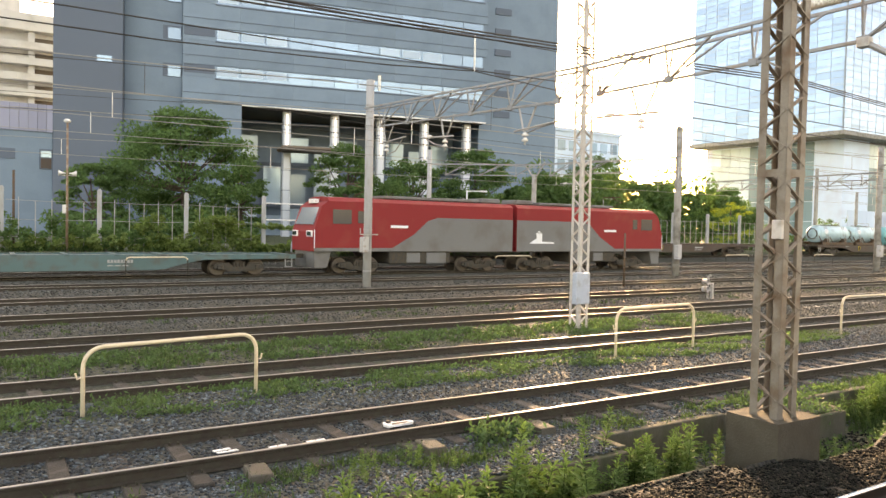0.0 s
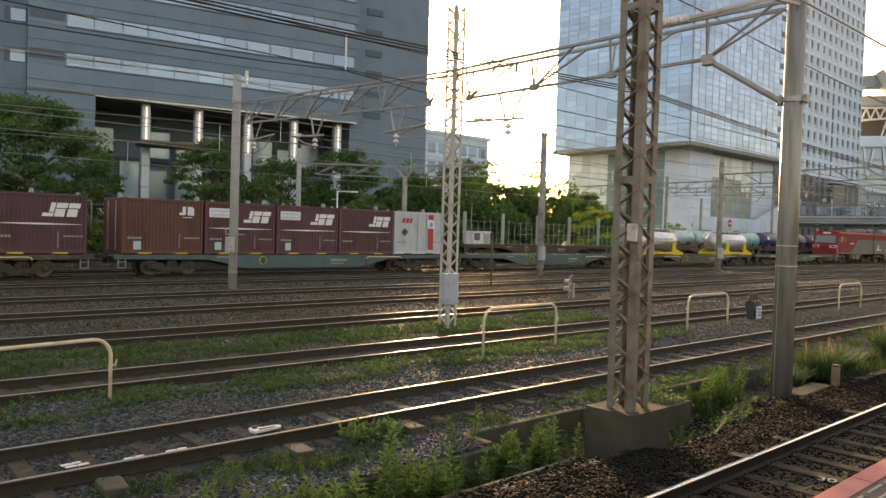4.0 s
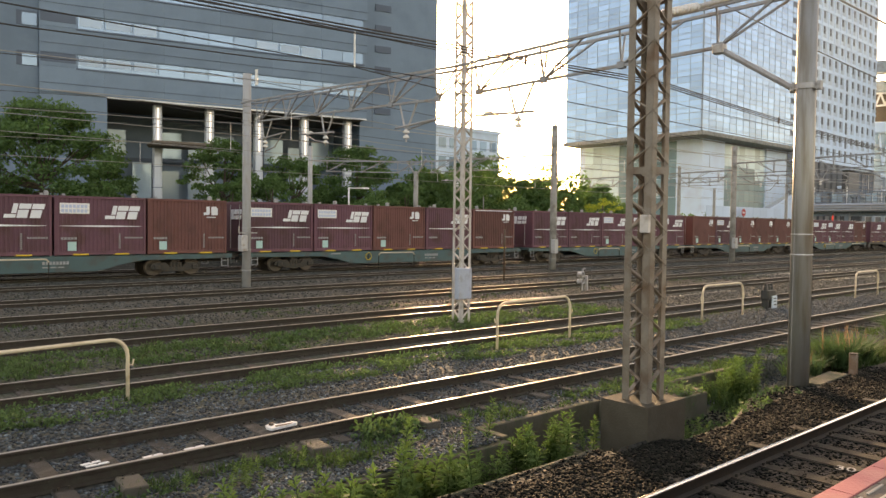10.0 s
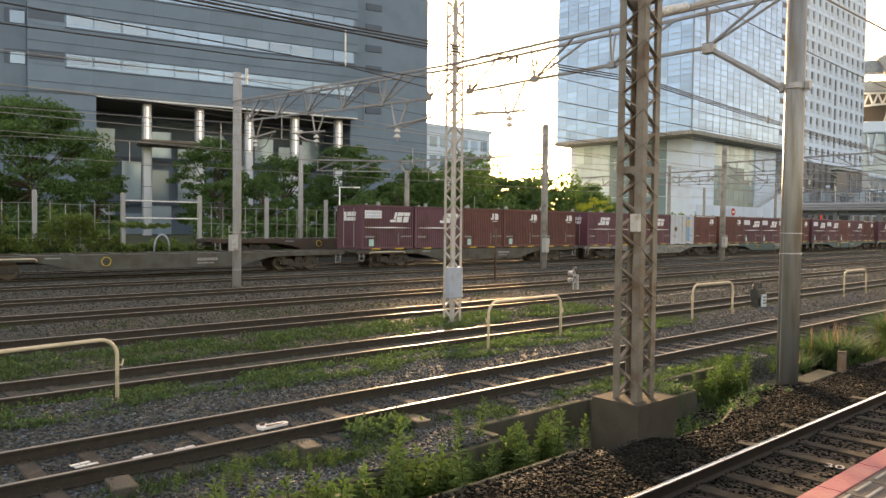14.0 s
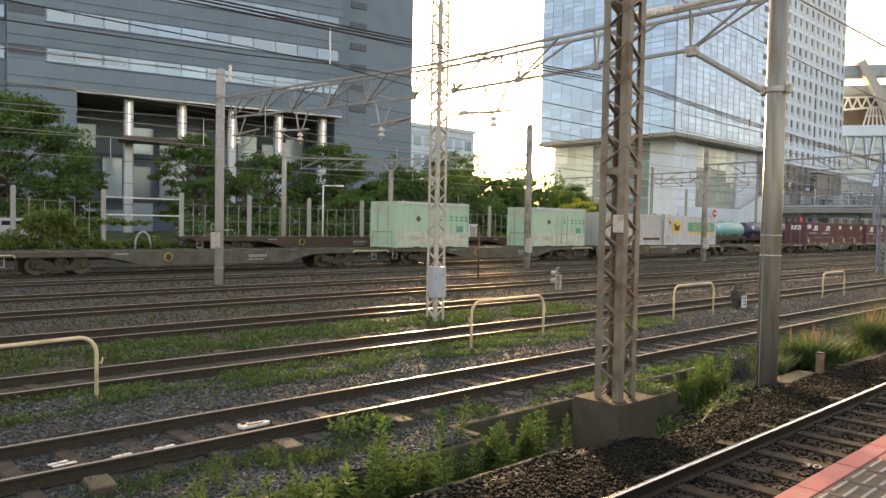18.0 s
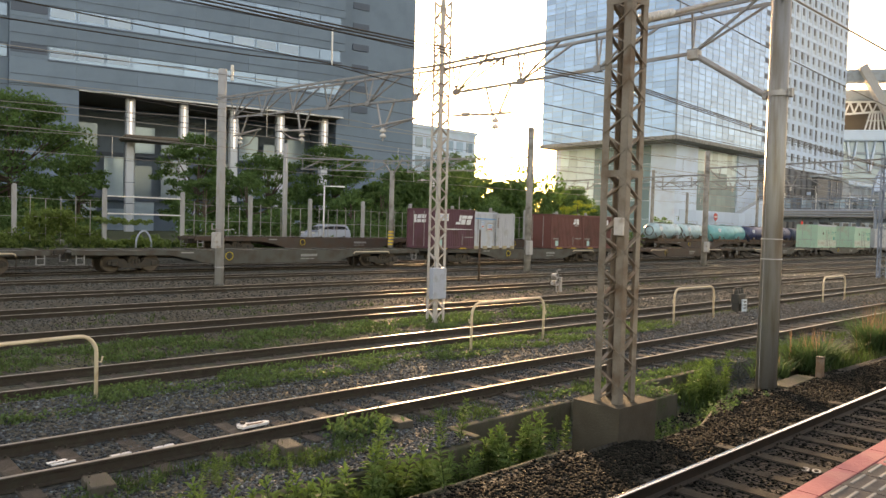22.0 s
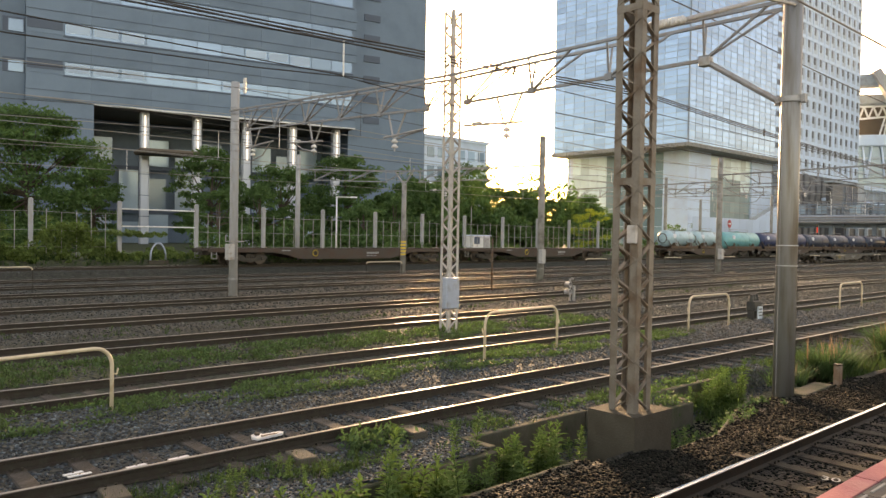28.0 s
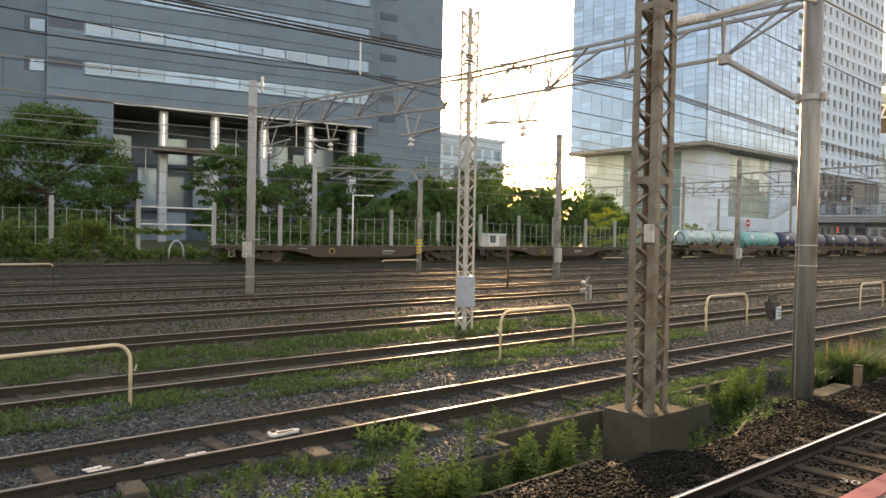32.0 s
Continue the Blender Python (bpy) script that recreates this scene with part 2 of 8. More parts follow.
def ground_material():
    m = bpy.data.materials.new("ballast_and_soil")
    m.use_nodes = True
    n, l = m.node_tree.nodes, m.node_tree.links
    bsdf = n["Principled BSDF"]
    co = n.new("ShaderNodeTexCoord")
    sep = n.new("ShaderNodeSeparateXYZ")
    l.new(co.outputs["Object"], sep.inputs[0])
    vor, noi, fine = n.new("ShaderNodeTexVoronoi"), n.new("ShaderNodeTexNoise"), n.new("ShaderNodeTexNoise")
    vor.inputs["Scale"].default_value = 18
    noi.inputs["Scale"].default_value, noi.inputs["Detail"].default_value = 0.5, 6
    fine.inputs["Scale"].default_value, fine.inputs["Detail"].default_value = 9, 5
    for t in (vor, noi, fine):
        l.new(co.outputs["Object"], t.inputs["Vector"])
    stone = n.new("ShaderNodeValToRGB")
    el = stone.color_ramp.elements
    el[0].position, el[0].color = 0.0, (0.026, 0.027, 0.025, 1)
    el[1].position, el[1].color = 1.0, (0.17, 0.182, 0.178, 1)
    e = stone.color_ramp.elements.new(0.55)
    e.color = (0.068, 0.073, 0.069, 1)
    l.new(vor.outputs["Color"], stone.inputs["Fac"])
    # browner, oil-stained towards the far tracks and beside the platform
    tint = n.new("ShaderNodeMix")
    tint.data_type = "RGBA"
    tint.blend_type = "MULTIPLY"
    tint.inputs["B"].default_value = (0.88, 0.86, 0.76, 1)
    far = n.new("ShaderNodeMapRange")
    far.inputs["From Min"].default_value, far.inputs["From Max"].default_value = 0.35, 0.65
    l.new(noi.outputs["Fac"], far.inputs["Value"])
    l.new(far.outputs["Result"], tint.inputs["Factor"])
    l.new(stone.outputs["Color"], tint.inputs["A"])
    # moss and thin grass on the strips between the nearer tracks and on the far bank
    band = n.new("ShaderNodeValToRGB")
    cr = band.color_ramp
    cr.elements[0].position, cr.elements[0].color = 0.0, (0, 0, 0, 1)
    cr.elements[1].position, cr.elements[1].color = 1.0, (1, 1, 1, 1)
    for y, v in ((4.9, 0), (5.4, 0.75), (6.3, 0.7), (6.8, 0.3), (7.4, 0.0), (9.6, 0.05), (10.2, 0.6), (11.4, 0.75), (11.9, 0.35), (13.0, 0.3), (13.6, 0.85), (14.8, 0.85), (15.8, 0.25), (17.6, 0.15), (20, 0.05), (40.2, 0.05), (43.1, 0.1), (43.5, 1.0)):
        k = cr.elements.new(y / 50)
        k.color = (v, v, v, 1)
    sc = n.new("ShaderNodeMath")
    sc.operation = "DIVIDE"
    sc.inputs[1].default_value = 50
    l.new(sep.outputs["Y"], sc.inputs[0])
    l.new(sc.outputs[0], band.inputs["Fac"])
    mul = n.new("ShaderNodeMath")
    mul.operation = "MULTIPLY"
    pr = n.new("ShaderNodeMapRange")
    pr.inputs["From Min"].default_value, pr.inputs["From Max"].default_value = 0.38, 0.6
    l.new(fine.outputs["Fac"], pr.inputs["Value"])
    l.new(pr.outputs["Result"], mul.inputs[0])
    l.new(band.outputs["Color"], mul.inputs[1])
    fade = n.new("ShaderNodeMapRange")
    fade.inputs["From Min"].default_value, fade.inputs["From Max"].default_value = 11, 24
    fade.inputs["To Min"].default_value, fade.inputs["To Max"].default_value = 1.0, 0.15
    l.new(sep.outputs["X"], fade.inputs["Value"])
    bank = n.new("ShaderNodeMath")
    bank.operation = "GREATER_THAN"
    bank.inputs[1].default_value = 43
    l.new(sep.outputs["Y"], bank.inputs[0])
    keep, less = n.new("ShaderNodeMath"), n.new("ShaderNodeMath")
    keep.operation, less.operation = "MAXIMUM", "MULTIPLY"
    l.new(fade.outputs["Result"], keep.inputs[0])
    l.new(bank.outputs[0], keep.inputs[1])
    l.new(mul.outputs[0], less.inputs[0])
    l.new(keep.outputs[0], less.inputs[1])
    green = n.new("ShaderNodeMix")
    green.data_type = "RGBA"
    green.inputs["B"].default_value = (0.095, 0.125, 0.04, 1)
    l.new(less.outputs[0], green.inputs["Factor"])
    l.new(tint.outputs["Result"], green.inputs["A"])
    # brake dust and oil darken the ballast of the platform track and between the rails of the far running lines
    dust = n.new("ShaderNodeValToRGB")
    dr = dust.color_ramp
    dr.elements[0].position, dr.elements[0].color = 0.0, (0.078, 0.08, 0.062, 1)
    dr.elements[1].position, dr.elements[1].color = 1.0, (1, 1, 1, 1)
    for y, c in ((5.1, (0.078, 0.08, 0.062, 1)), (6.3, (0.78, 0.79, 0.77, 1)), (15.7, (0.53, 0.55, 0.5, 1)), (43, (0.42, 0.44, 0.39, 1)), (44, (1, 1, 1, 1))) + tuple((c + d, (v, v, v * 0.86, 1)) for c in (16.7, 21.1, 25.45, 30.6, 34.8) for d, v in ((-0.85, 0.5), (-0.6, 0.24), (0.6, 0.24), (0.85, 0.5))):
        dr.elements.new(y / 50).color = c
    l.new(sc.outputs[0], dust.inputs["Fac"])
    dm = n.new("ShaderNodeMix")
    dm.data_type, dm.blend_type = "RGBA", "MULTIPLY"
    dm.inputs["Factor"].default_value = 1.0
    l.new(green.outputs["Result"], dm.inputs["A"])
    l.new(dust.outputs["Color"], dm.inputs["B"])
    l.new(dm.outputs["Result"], bsdf.inputs["Base Color"])
    bsdf.inputs["Roughness"].default_value = 0.9
    b = n.new("ShaderNodeBump")
    b.inputs["Strength"].default_value, b.inputs["Distance"].default_value = 0.9, 0.04
    l.new(vor.outputs["Distance"], b.inputs["Height"])
    b.invert = True
    l.new(b.outputs["Normal"], bsdf.inputs["Normal"])
    return m


def ground():
    xs = np.unique(np.concatenate([[-3000, -1500, -600, -200], np.linspace(-80, 400, 121), np.arange(1.0, 17.0, 0.1), [600, 1000, 1800, 3000]]))
    ys = [-3000, -800, -200, -60, -20, -6, 0, 1.19, 1.21, 2.5, 4.0] + [4.6 + 0.04 * i for i in range(64)]
    for c in TRACKS.values():
        ys += [c - 1.1, c - 0.72, c - 0.5, c, c + 0.5, c + 0.72, c + 1.2, c + 2.0]
    ys += [40.1, 40.4, 40.75, 41.5, 42.3, 43.2, 43.35, 43.5, 44.5, 46, 50, 60, 80, 120, 200, 400, 900, 3000]
    ys = np.unique(np.round(ys, 3))
    gx, gy = np.meshgrid(xs, ys, indexing="ij")
    gz = ground_height(gx, gy)
    v = np.stack([gx, gy, gz], -1).reshape(-1, 3)
    a, b = len(xs), len(ys)
    i, j = np.meshgrid(np.arange(a - 1), np.arange(b - 1), indexing="ij")
    k = (i * b + j).ravel()
    f = np.stack([k, k + b, k + b + 1, k + 1], -1)
    tagged(bulk("ground", v, f, GROUND), "grey-brown ballast yard with mossy strips", "ground", kind="structure")


GROUND = ground_material()
ground()

GREY_TIE = mat("dusty_concrete_sleeper", (0.05, 0.047, 0.038), 0.9, vary=0.3, scale=4, bump=0.3, per_piece=0.25, second=(0.035, 0.032, 0.026), amount=0.5, spec=0.2)

OILY_RAIL = mat("oily_dark_rail", (0.026, 0.021, 0.017), 0.7, 0.2, vary=0.4, scale=5, second=(0.045, 0.03, 0.02), amount=0.4)
BRIGHT_TOP = mat("bright_rail_top", (0.58, 0.58, 0.58), 0.2, 1.0, vary=0.12, scale=1.5, bump=0.02)

# ---- tracks ----
def rail_profile(y):
    """Outline of one rail: foot, web and head, top at 0."""
    half = [(0.06, -0.15), (0.06, -0.138), (0.012, -0.12), (0.01, -0.045), (0.032, -0.035), (0.034, -0.012), (0.028, -0.0085)]
    return [(y + a, z) for a, z in half] + [(y - a, z) for a, z in reversed(half)]


def track(name, y, x0, x1, near, tie=None):
    t = thing(name, pose(0, y, 0), "railway track with rusty rails on half-buried sleepers" if near else "yard track with worn shiny rails in brown ballast", "track", "yard tracks")
    e = 0.027 if tie else 0.02
    for s in (-0.5335 - 0.032, 0.5335 + 0.032):
        r = part("rail", Shape().prism(rail_profile(s), x0, x1), OILY_RAIL if tie else RAIL_SIDE, t)
        crown = [(s + e * math.cos(k * math.pi / 10), -0.0065 + 0.0065 * math.sin(k * math.pi / 10)) for k in range(11)]
        part("running_surface", Shape().prism([(s + e, -0.012)] + crown + [(s - e, -0.012)], x0, x1), BRIGHT_TOP if tie else RAIL_TOP, r, "polished steel rail top")
    if near:
        me = Shape().box(-0.1, 0.1, -1.0, 1.0, -0.26, -0.125, 0.015).made("sleeper", tie or WOOD)
        plate = Shape().box(-0.09, 0.09, -0.14, 0.14, -0.14, -0.122, 0.004)
        for e in (-0.1, 0.1):
            for g in (-0.05, 0.05):
                plate.tube([(g, e, -0.125), (g, e, -0.09)], 0.014, 6)
        pm = plate.made("rail_plate", RAIL_SIDE)
        rng = random.Random(int(y * 100))
        for i in range(near):
            x = -3 + i * 0.62 + rng.uniform(-0.03, 0.03)
            s = part("sleeper", me, None, t)
            s.matrix_basis = pose(x, rng.uniform(-0.03, 0.03), rng.uniform(-0.02, 0.005), 0, 0, rng.uniform(-1.2, 1.2))
            for g in (-0.5655, 0.5655):
                part("rail_plate", pm, None, s).location = (0, g, 0)
    return t


for nm, yy in TRACKS.items():
    track(nm, yy, -60, 330, {"platform_track": 45, "near_track": 75, "second_track": 60}.get(nm, 0), GREY_TIE if nm == "platform_track" else None)


# raised siding track below the fence
RAISED_Y, RAISED_Z = 42.0, 0.45
track("raised_track", RAISED_Y, -60, 330, 0).location.z = RAISED_Z

# ---- the goods train ----
MAROON = mat("maroon_container_paint", (0.135, 0.052, 0.072), 0.55, vary=0.2, scale=0.8, second=(0.09, 0.035, 0.035), amount=0.4, per_piece=0.18, bump=0.05)
RED_BROWN = mat("brick_red_container_paint", (0.15, 0.052, 0.045), 0.55, vary=0.2, scale=0.8, second=(0.10, 0.035, 0.03), amount=0.4, per_piece=0.15, bump=0.05)
CREAM = mat("white_container_paint", (0.49, 0.55, 0.61), 0.45, vary=0.08, scale=0.7, second=(0.42, 0.38, 0.33), amount=0.34, per_piece=0.05)
SILVER = mat("silver_container_paint", (0.42, 0.46, 0.52), 0.4, 0.3, vary=0.1, scale=0.8, second=(0.3, 0.3, 0.3), amount=0.34)
MINT = mat("mint_green_container_paint", (0.36, 0.60, 0.47), 0.5, vary=0.1, scale=0.7, second=(0.45, 0.45, 0.36), amount=0.36, per_piece=0.06)
CHALKY = mat("chalky_mint_paint", (0.50, 0.58, 0.50), 0.7, vary=0.2, scale=1.5, second=(0.40, 0.36, 0.28), amount=0.42)
TEAL = mat("teal_wagon_paint", (0.055, 0.12, 0.125), 0.6, vary=0.2, scale=1, second=(0.075, 0.08, 0.07), amount=0.4, per_piece=0.15)
BROWN = mat("brown_wagon_paint", (0.066, 0.05, 0.04), 0.65, vary=0.25, scale=1, second=(0.075, 0.042, 0.03), amount=0.46, per_piece=0.15)
WAGON_GREY = mat("grey_wagon_paint", (0.08, 0.086, 0.076), 0.6, vary=0.2, scale=1, second=(0.065, 0.05, 0.04), amount=0.46, per_piece=0.1)
PALE_WAGON = mat("pale_grey_wagon_paint", (0.19, 0.21, 0.205), 0.6, vary=0.15, scale=1, second=(0.11, 0.10, 0.085), amount=0.4, per_piece=0.1)
BOGIE = mat("bogie_grime", (0.042, 0.039, 0.033), 0.8, vary=0.4, scale=4, second=(0.065, 0.048, 0.033), amount=0.45)
WHEEL = mat("wheel_steel", (0.13, 0.11, 0.095), 0.5, 0.7, vary=0.3)
LOCO_RED = mat("loco_red_paint", (0.27, 0.026, 0.028), 0.55, spec=0.2, vary=0.12, scale=0.5, second=(0.28, 0.05, 0.04), amount=0.36, bump=0.03)
LOCO_GREY = mat("loco_grey_paint", (0.16, 0.165, 0.165), 0.55, spec=0.25, vary=0.12, scale=0.5, second=(0.13, 0.12, 0.11), amount=0.4, bump=0.03)
YELLOW = mat("yellow_frame_paint", (0.72, 0.50, 0.03), 0.45, vary=0.12, second=(0.4, 0.26, 0.06), amount=0.33)
PALE_BLUE = mat("pale_blue_lettering", (0.42, 0.52, 0.68), 0.5, vary=0.1, bump=0)
LOGO_WHITE = mat("white_lettering", (0.72, 0.74, 0.76), 0.5, vary=0.06, bump=0)
WORN_WHITE = mat("worn_white_stencil", (0.29, 0.30, 0.30), 0.6, vary=0.25, scale=4, bump=0)
DARK_GLASS = mat("dark_window_glass", (0.05, 0.06, 0.07), 0.08, 0.0, vary=0.2, bump=0, spec=0.8)
GREEN_BOARD = mat("green_board", (0.03, 0.33, 0.27), 0.5, vary=0.08, bump=0)
GOLD = mat("golden_board", (0.75, 0.48, 0.06), 0.5, vary=0.08, bump=0)
TANK_STEEL = mat("brushed_tank_steel", (0.55, 0.58, 0.62), 0.32, 0.7, vary=0.12, scale=1.2, second=(0.36, 0.34, 0.32), amount=0.34)
BLUE_STRIPE = mat("sky_blue_stripe", (0.12, 0.36, 0.62), 0.5, vary=0.08, bump=0)
RED_STRIPE = mat("red_stripe", (0.55, 0.05, 0.045), 0.5, vary=0.08, bump=0)

PITCH = 20.4  # length over couplers of one flat wagon


def wheelset(parent, x):
    w = part("wheelset", Shape().tube([(0, -0.75, 0), (0, 0.75, 0)], 0.07, 8), WHEEL, parent)
    w.location = (x, 0, 0.405)
    for s in (-0.56, 0.56):
        sh = Shape().lathe([(0.0, -0.06), (0.3, -0.06), (0.36, -0.065), (0.405, -0.065), (0.41, 0.05), (0.43, 0.055), (0.43, 0.075), (0.3, 0.07), (0.0, 0.06)], (0, s, 0), "y", 24)
        part("wheel", sh, WHEEL, w, smooth=True)
    return w


def bogie(parent, x):
    b = new("bogie")
    b.parent = parent
    b.location = (x, 0, 0)
    sh = Shape()
    for s in (-0.98, 0.98):
        sh.prism([(-1.15, 0.52), (-0.95, 0.62), (-0.45, 0.62), (-0.3, 0.42), (0.3, 0.42), (0.45, 0.62), (0.95, 0.62), (1.15, 0.52), (1.15, 0.38), (0.75, 0.3), (0.4, 0.22), (-0.4, 0.22), (-0.75, 0.3), (-1.15, 0.38)], s - 0.06, s + 0.06, "y")
        for e in (-0.875, 0.875):
            sh.box(e - 0.14, e + 0.14, s - 0.12, s + 0.12, 0.3, 0.54, 0.03)
        for e in (-0.22, -0.08, 0.08, 0.22):
            sh.tube([(e, s, 0.3), (e, s, 0.62)], 0.065, 8)
    sh.box(-0.2, 0.2, -1.0, 1.0, 0.5, 0.75, 0.03)
    part("bogie_frame", sh, BOGIE, b)
    for e in (-0.875, 0.875):
        wheelset(b, e)
    return b


def comb(sh, x, pitch, n, z0, z1, y):
    """A row of lettering as one shape: equal strokes joined by a hairline at their feet."""
    pts = [(x, z0), (x + pitch * n - pitch * 0.25, z0)]
    for k in reversed(range(n)):
        a, b = x + pitch * k, x + pitch * (k + 0.75)
        pts += [(b, z1), (a, z1)] + ([(a, z0 + 0.008), (a - pitch * 0.25, z0 + 0.008)] if k else [])
    sh.prism(pts, y - 0.004, y, "y")


def flat_wagon(paint, label):
    """Container flat wagon: fish-bellied side sills, bogies, end steps, brake gear; its front is at x = 0 and it runs back to x = -PITCH."""
    w = thing("container_flat_wagon", pose(0, TRAIN_Y, 0), label, "wagon", "wagons of the goods train")
    L = PITCH - 0.85
    c = -PITCH / 2
    for s in (-1, 1):
        y0, y1 = sorted((s * 1.18, s * 1.06))
        prof = [(c - L / 2, 1.0), (c + L / 2, 1.0), (c + L / 2, 0.8), (c + 5.5, 0.77), (c + 4.6, 0.6), (c + 3.8, 0.38), (c + 3.4, 0.34), (c - 3.4, 0.34), (c - 3.8, 0.38), (c - 4.6, 0.6), (c - 5.5, 0.77), (c - L / 2, 0.8)]
        part("side_sill", Shape().prism(prof, y0, y1, "y"), paint, w)
        for e in (c - L / 2 + 0.35, c + L / 2 - 0.35):
            st = Shape()
            for d in (-0.16, 0.16):
                st.beam((e + d, s * 1.14, 0.98), (e + d, s * 1.14, 0.42), 0.035)
            st.beam((e - 0.18, s * 1.14, 0.42), (e + 0.18, s * 1.14, 0.42), 0.05, 0.03)
            st.beam((e - 0.18, s * 1.14, 0.68), (e + 0.18, s * 1.14, 0.68), 0.05, 0.03)
            part("end_step", st, WORN_WHITE, w, "white end step")
    dk = Shape().box(c - L / 2, c + L / 2, -1.06, 1.06, 0.88, 0.94)
    for k in range(11):
        e = c - L / 2 + 0.4 + k * (L - 0.8) / 10
        dk.box(e - 0.1, e + 0.1, -1.2, 1.2, 0.94, 1.02, 0.01)
    part("deck", dk, paint, w)
    und = Shape().box(c - L / 2, c + L / 2, -0.25, 0.25, 0.6, 0.86)
    for e in (-2.5, -0.8, 1.1, 2.6):
        und.box(c + e - 0.4, c + e + 0.4, -0.9, -0.35, 0.35, 0.7, 0.04)
        und.box(c + e - 0.3, c + e + 0.3, 0.35, 0.9, 0.4, 0.7, 0.04)
    und.tube([(c - 3.4, -0.75, 0.55), (c - 2.9, -0.75, 0.55)], 0.18, 10)
    part("brake_gear", und, BOGIE, w)
    cp = Shape()
    for e in (0, -PITCH):
        d = 1 if e else -1
        cp.box(min(e, e + d * 0.55), max(e, e + d * 0.55), -0.11, 0.11, 0.78, 1.0, 0.03)
    part("coupler", cp, BOGIE, w)
    for e in (c - 7.1, c + 7.1):
        bogie(w, e)
    num = Shape()
    comb(num, c + 1.5, 0.13, 8, 0.66, 0.79, -1.187)
    part("number_marking", num, WORN_WHITE, w, "worn white number marking")
    sm = Shape()
    comb(sm, c + 1.5, 0.3, 3, 0.52, 0.57, -1.187)
    part("small_marking", sm, WORN_WHITE, w, "small worn white marks")
    part("notice_bar", Shape().box(c - 5.0, c - 4.4, -1.192, -1.183, 0.86, 0.92), WORN_WHITE, w, "worn white lettering bar")
    wheel = [(c - 2.6 + 0.19 * math.cos(a * math.pi / 10), -1.24, 0.72 + 0.19 * math.sin(a * math.pi / 10)) for a in range(21)]
    hw = part("brake_handwheel", Shape().tube(wheel, 0.016, 6), YELLOW, w, "yellow brake handwheel ring")
    part("spoke", Shape().beam((c - 2.78, -1.24, 0.72), (c - 2.42, -1.24, 0.72), 0.02).beam((c - 2.6, -1.24, 0.54), (c - 2.6, -1.24, 0.9), 0.02).tube([(c - 2.6, -1.25, 0.72), (c - 2.6, -1.17, 0.72)], 0.03, 8), BOGIE, hw)
    return w


def ridge_wall(sh, x0, x1, y, z0, z1, depth, n, out):
    """A corrugated wall along x, facing y; out is +1 or -1."""
    step = (x1 - x0) / n
    vs, fs = [], []
    for i in range(n):
        a = x0 + i * step
        for e, d in ((0.05, 0), (0.3, 0), (0.4, depth), (0.9, depth)):
            vs += [(a + e * step, y - out * d, z0), (a + e * step, y - out * d, z1)]
    for i in range(len(vs) // 2 - 1):
        fs.append((2 * i, 2 * i + 2, 2 * i + 3, 2 * i + 1) if out < 0 else (2 * i, 2 * i + 1, 2 * i + 3, 2 * i + 2))
    sh.add(vs, fs)


def container(name, length, height, paint, label, ribs, side_mark=None, end_bars=True, roof_paint=None):
    """A freight container resting at z = 0, its middle at x = 0; the camera's side faces -y."""
    w = 1.22
    c = thing(name, pose(0, 0, 0), label, "container", "containers on the train")
    h = length / 2
    body = Shape()
    body.box(-h + 0.04, h - 0.04, -w + 0.07, w - 0.07, 0.1, height - 0.06)
    for out in (-1, 1):
        ridge_wall(body, -h + 0.1, h - 0.1, out * (w - 0.02), 0.16, height - 0.1, 0.035, ribs, out)
    part("body", body, paint, c)
    fr = Shape()
    for x in (-h, h - 0.11):
        for y in (-w, w - 0.11):
            fr.box(x, x + 0.11, y, y + 0.11, 0, height, 0.012)
    for y in (-w, w - 0.1):
        fr.box(-h + 0.11, h - 0.11, y, y + 0.1, 0.02, 0.17, 0.01)
        fr.box(-h + 0.11, h - 0.11, y, y + 0.1, height - 0.11, height, 0.01)
    for x in (-h, h - 0.1):
        fr.box(x, x + 0.1, -w + 0.11, w - 0.11, 0.02, 0.17, 0.01)
        fr.box(x, x + 0.1, -w + 0.11, w - 0.11, height - 0.11, height, 0.01)
    part("frame", fr, paint, c)
    part("roof", Shape().box(-h + 0.05, h - 0.05, -w + 0.05, w - 0.05, height - 0.07, height - 0.015, 0.01), roof_paint or paint, c)
    ft = Shape()
    for e in (-h * 0.45, h * 0.45):
        ft.box(e - 0.3, e + 0.3, -w - 0.004, w + 0.004, 0.0, 0.075, 0.008)
    part("fork_pocket", ft, GOLD if "maroon" in label or "brick" in label else STEEL_DARK, c, "yellow-edged fork pocket")
    if end_bars:
        for k in (-0.5, 0.5):
            part("lock_rod", Shape().tube([(-h - 0.03, k, 0.15), (-h - 0.03, k, height - 0.15)], 0.02, 6), GALV, c)
    for x in (-h * 0.8, h * 0.8):
        part("lifting_lug", Shape().box(x - 0.06, x + 0.06, -w + 0.04, -w + 0.16, height - 0.02, height + 0.09, 0.01), WORN_WHITE, c)
    if side_mark:
        side_mark(c, h, -w - 0.004)
    return c


def flat_poly(sh, pts, y):
    """A flat shape of (x, z) points on the camera's side."""
    sh.prism(pts, y - 0.004, y, "y")


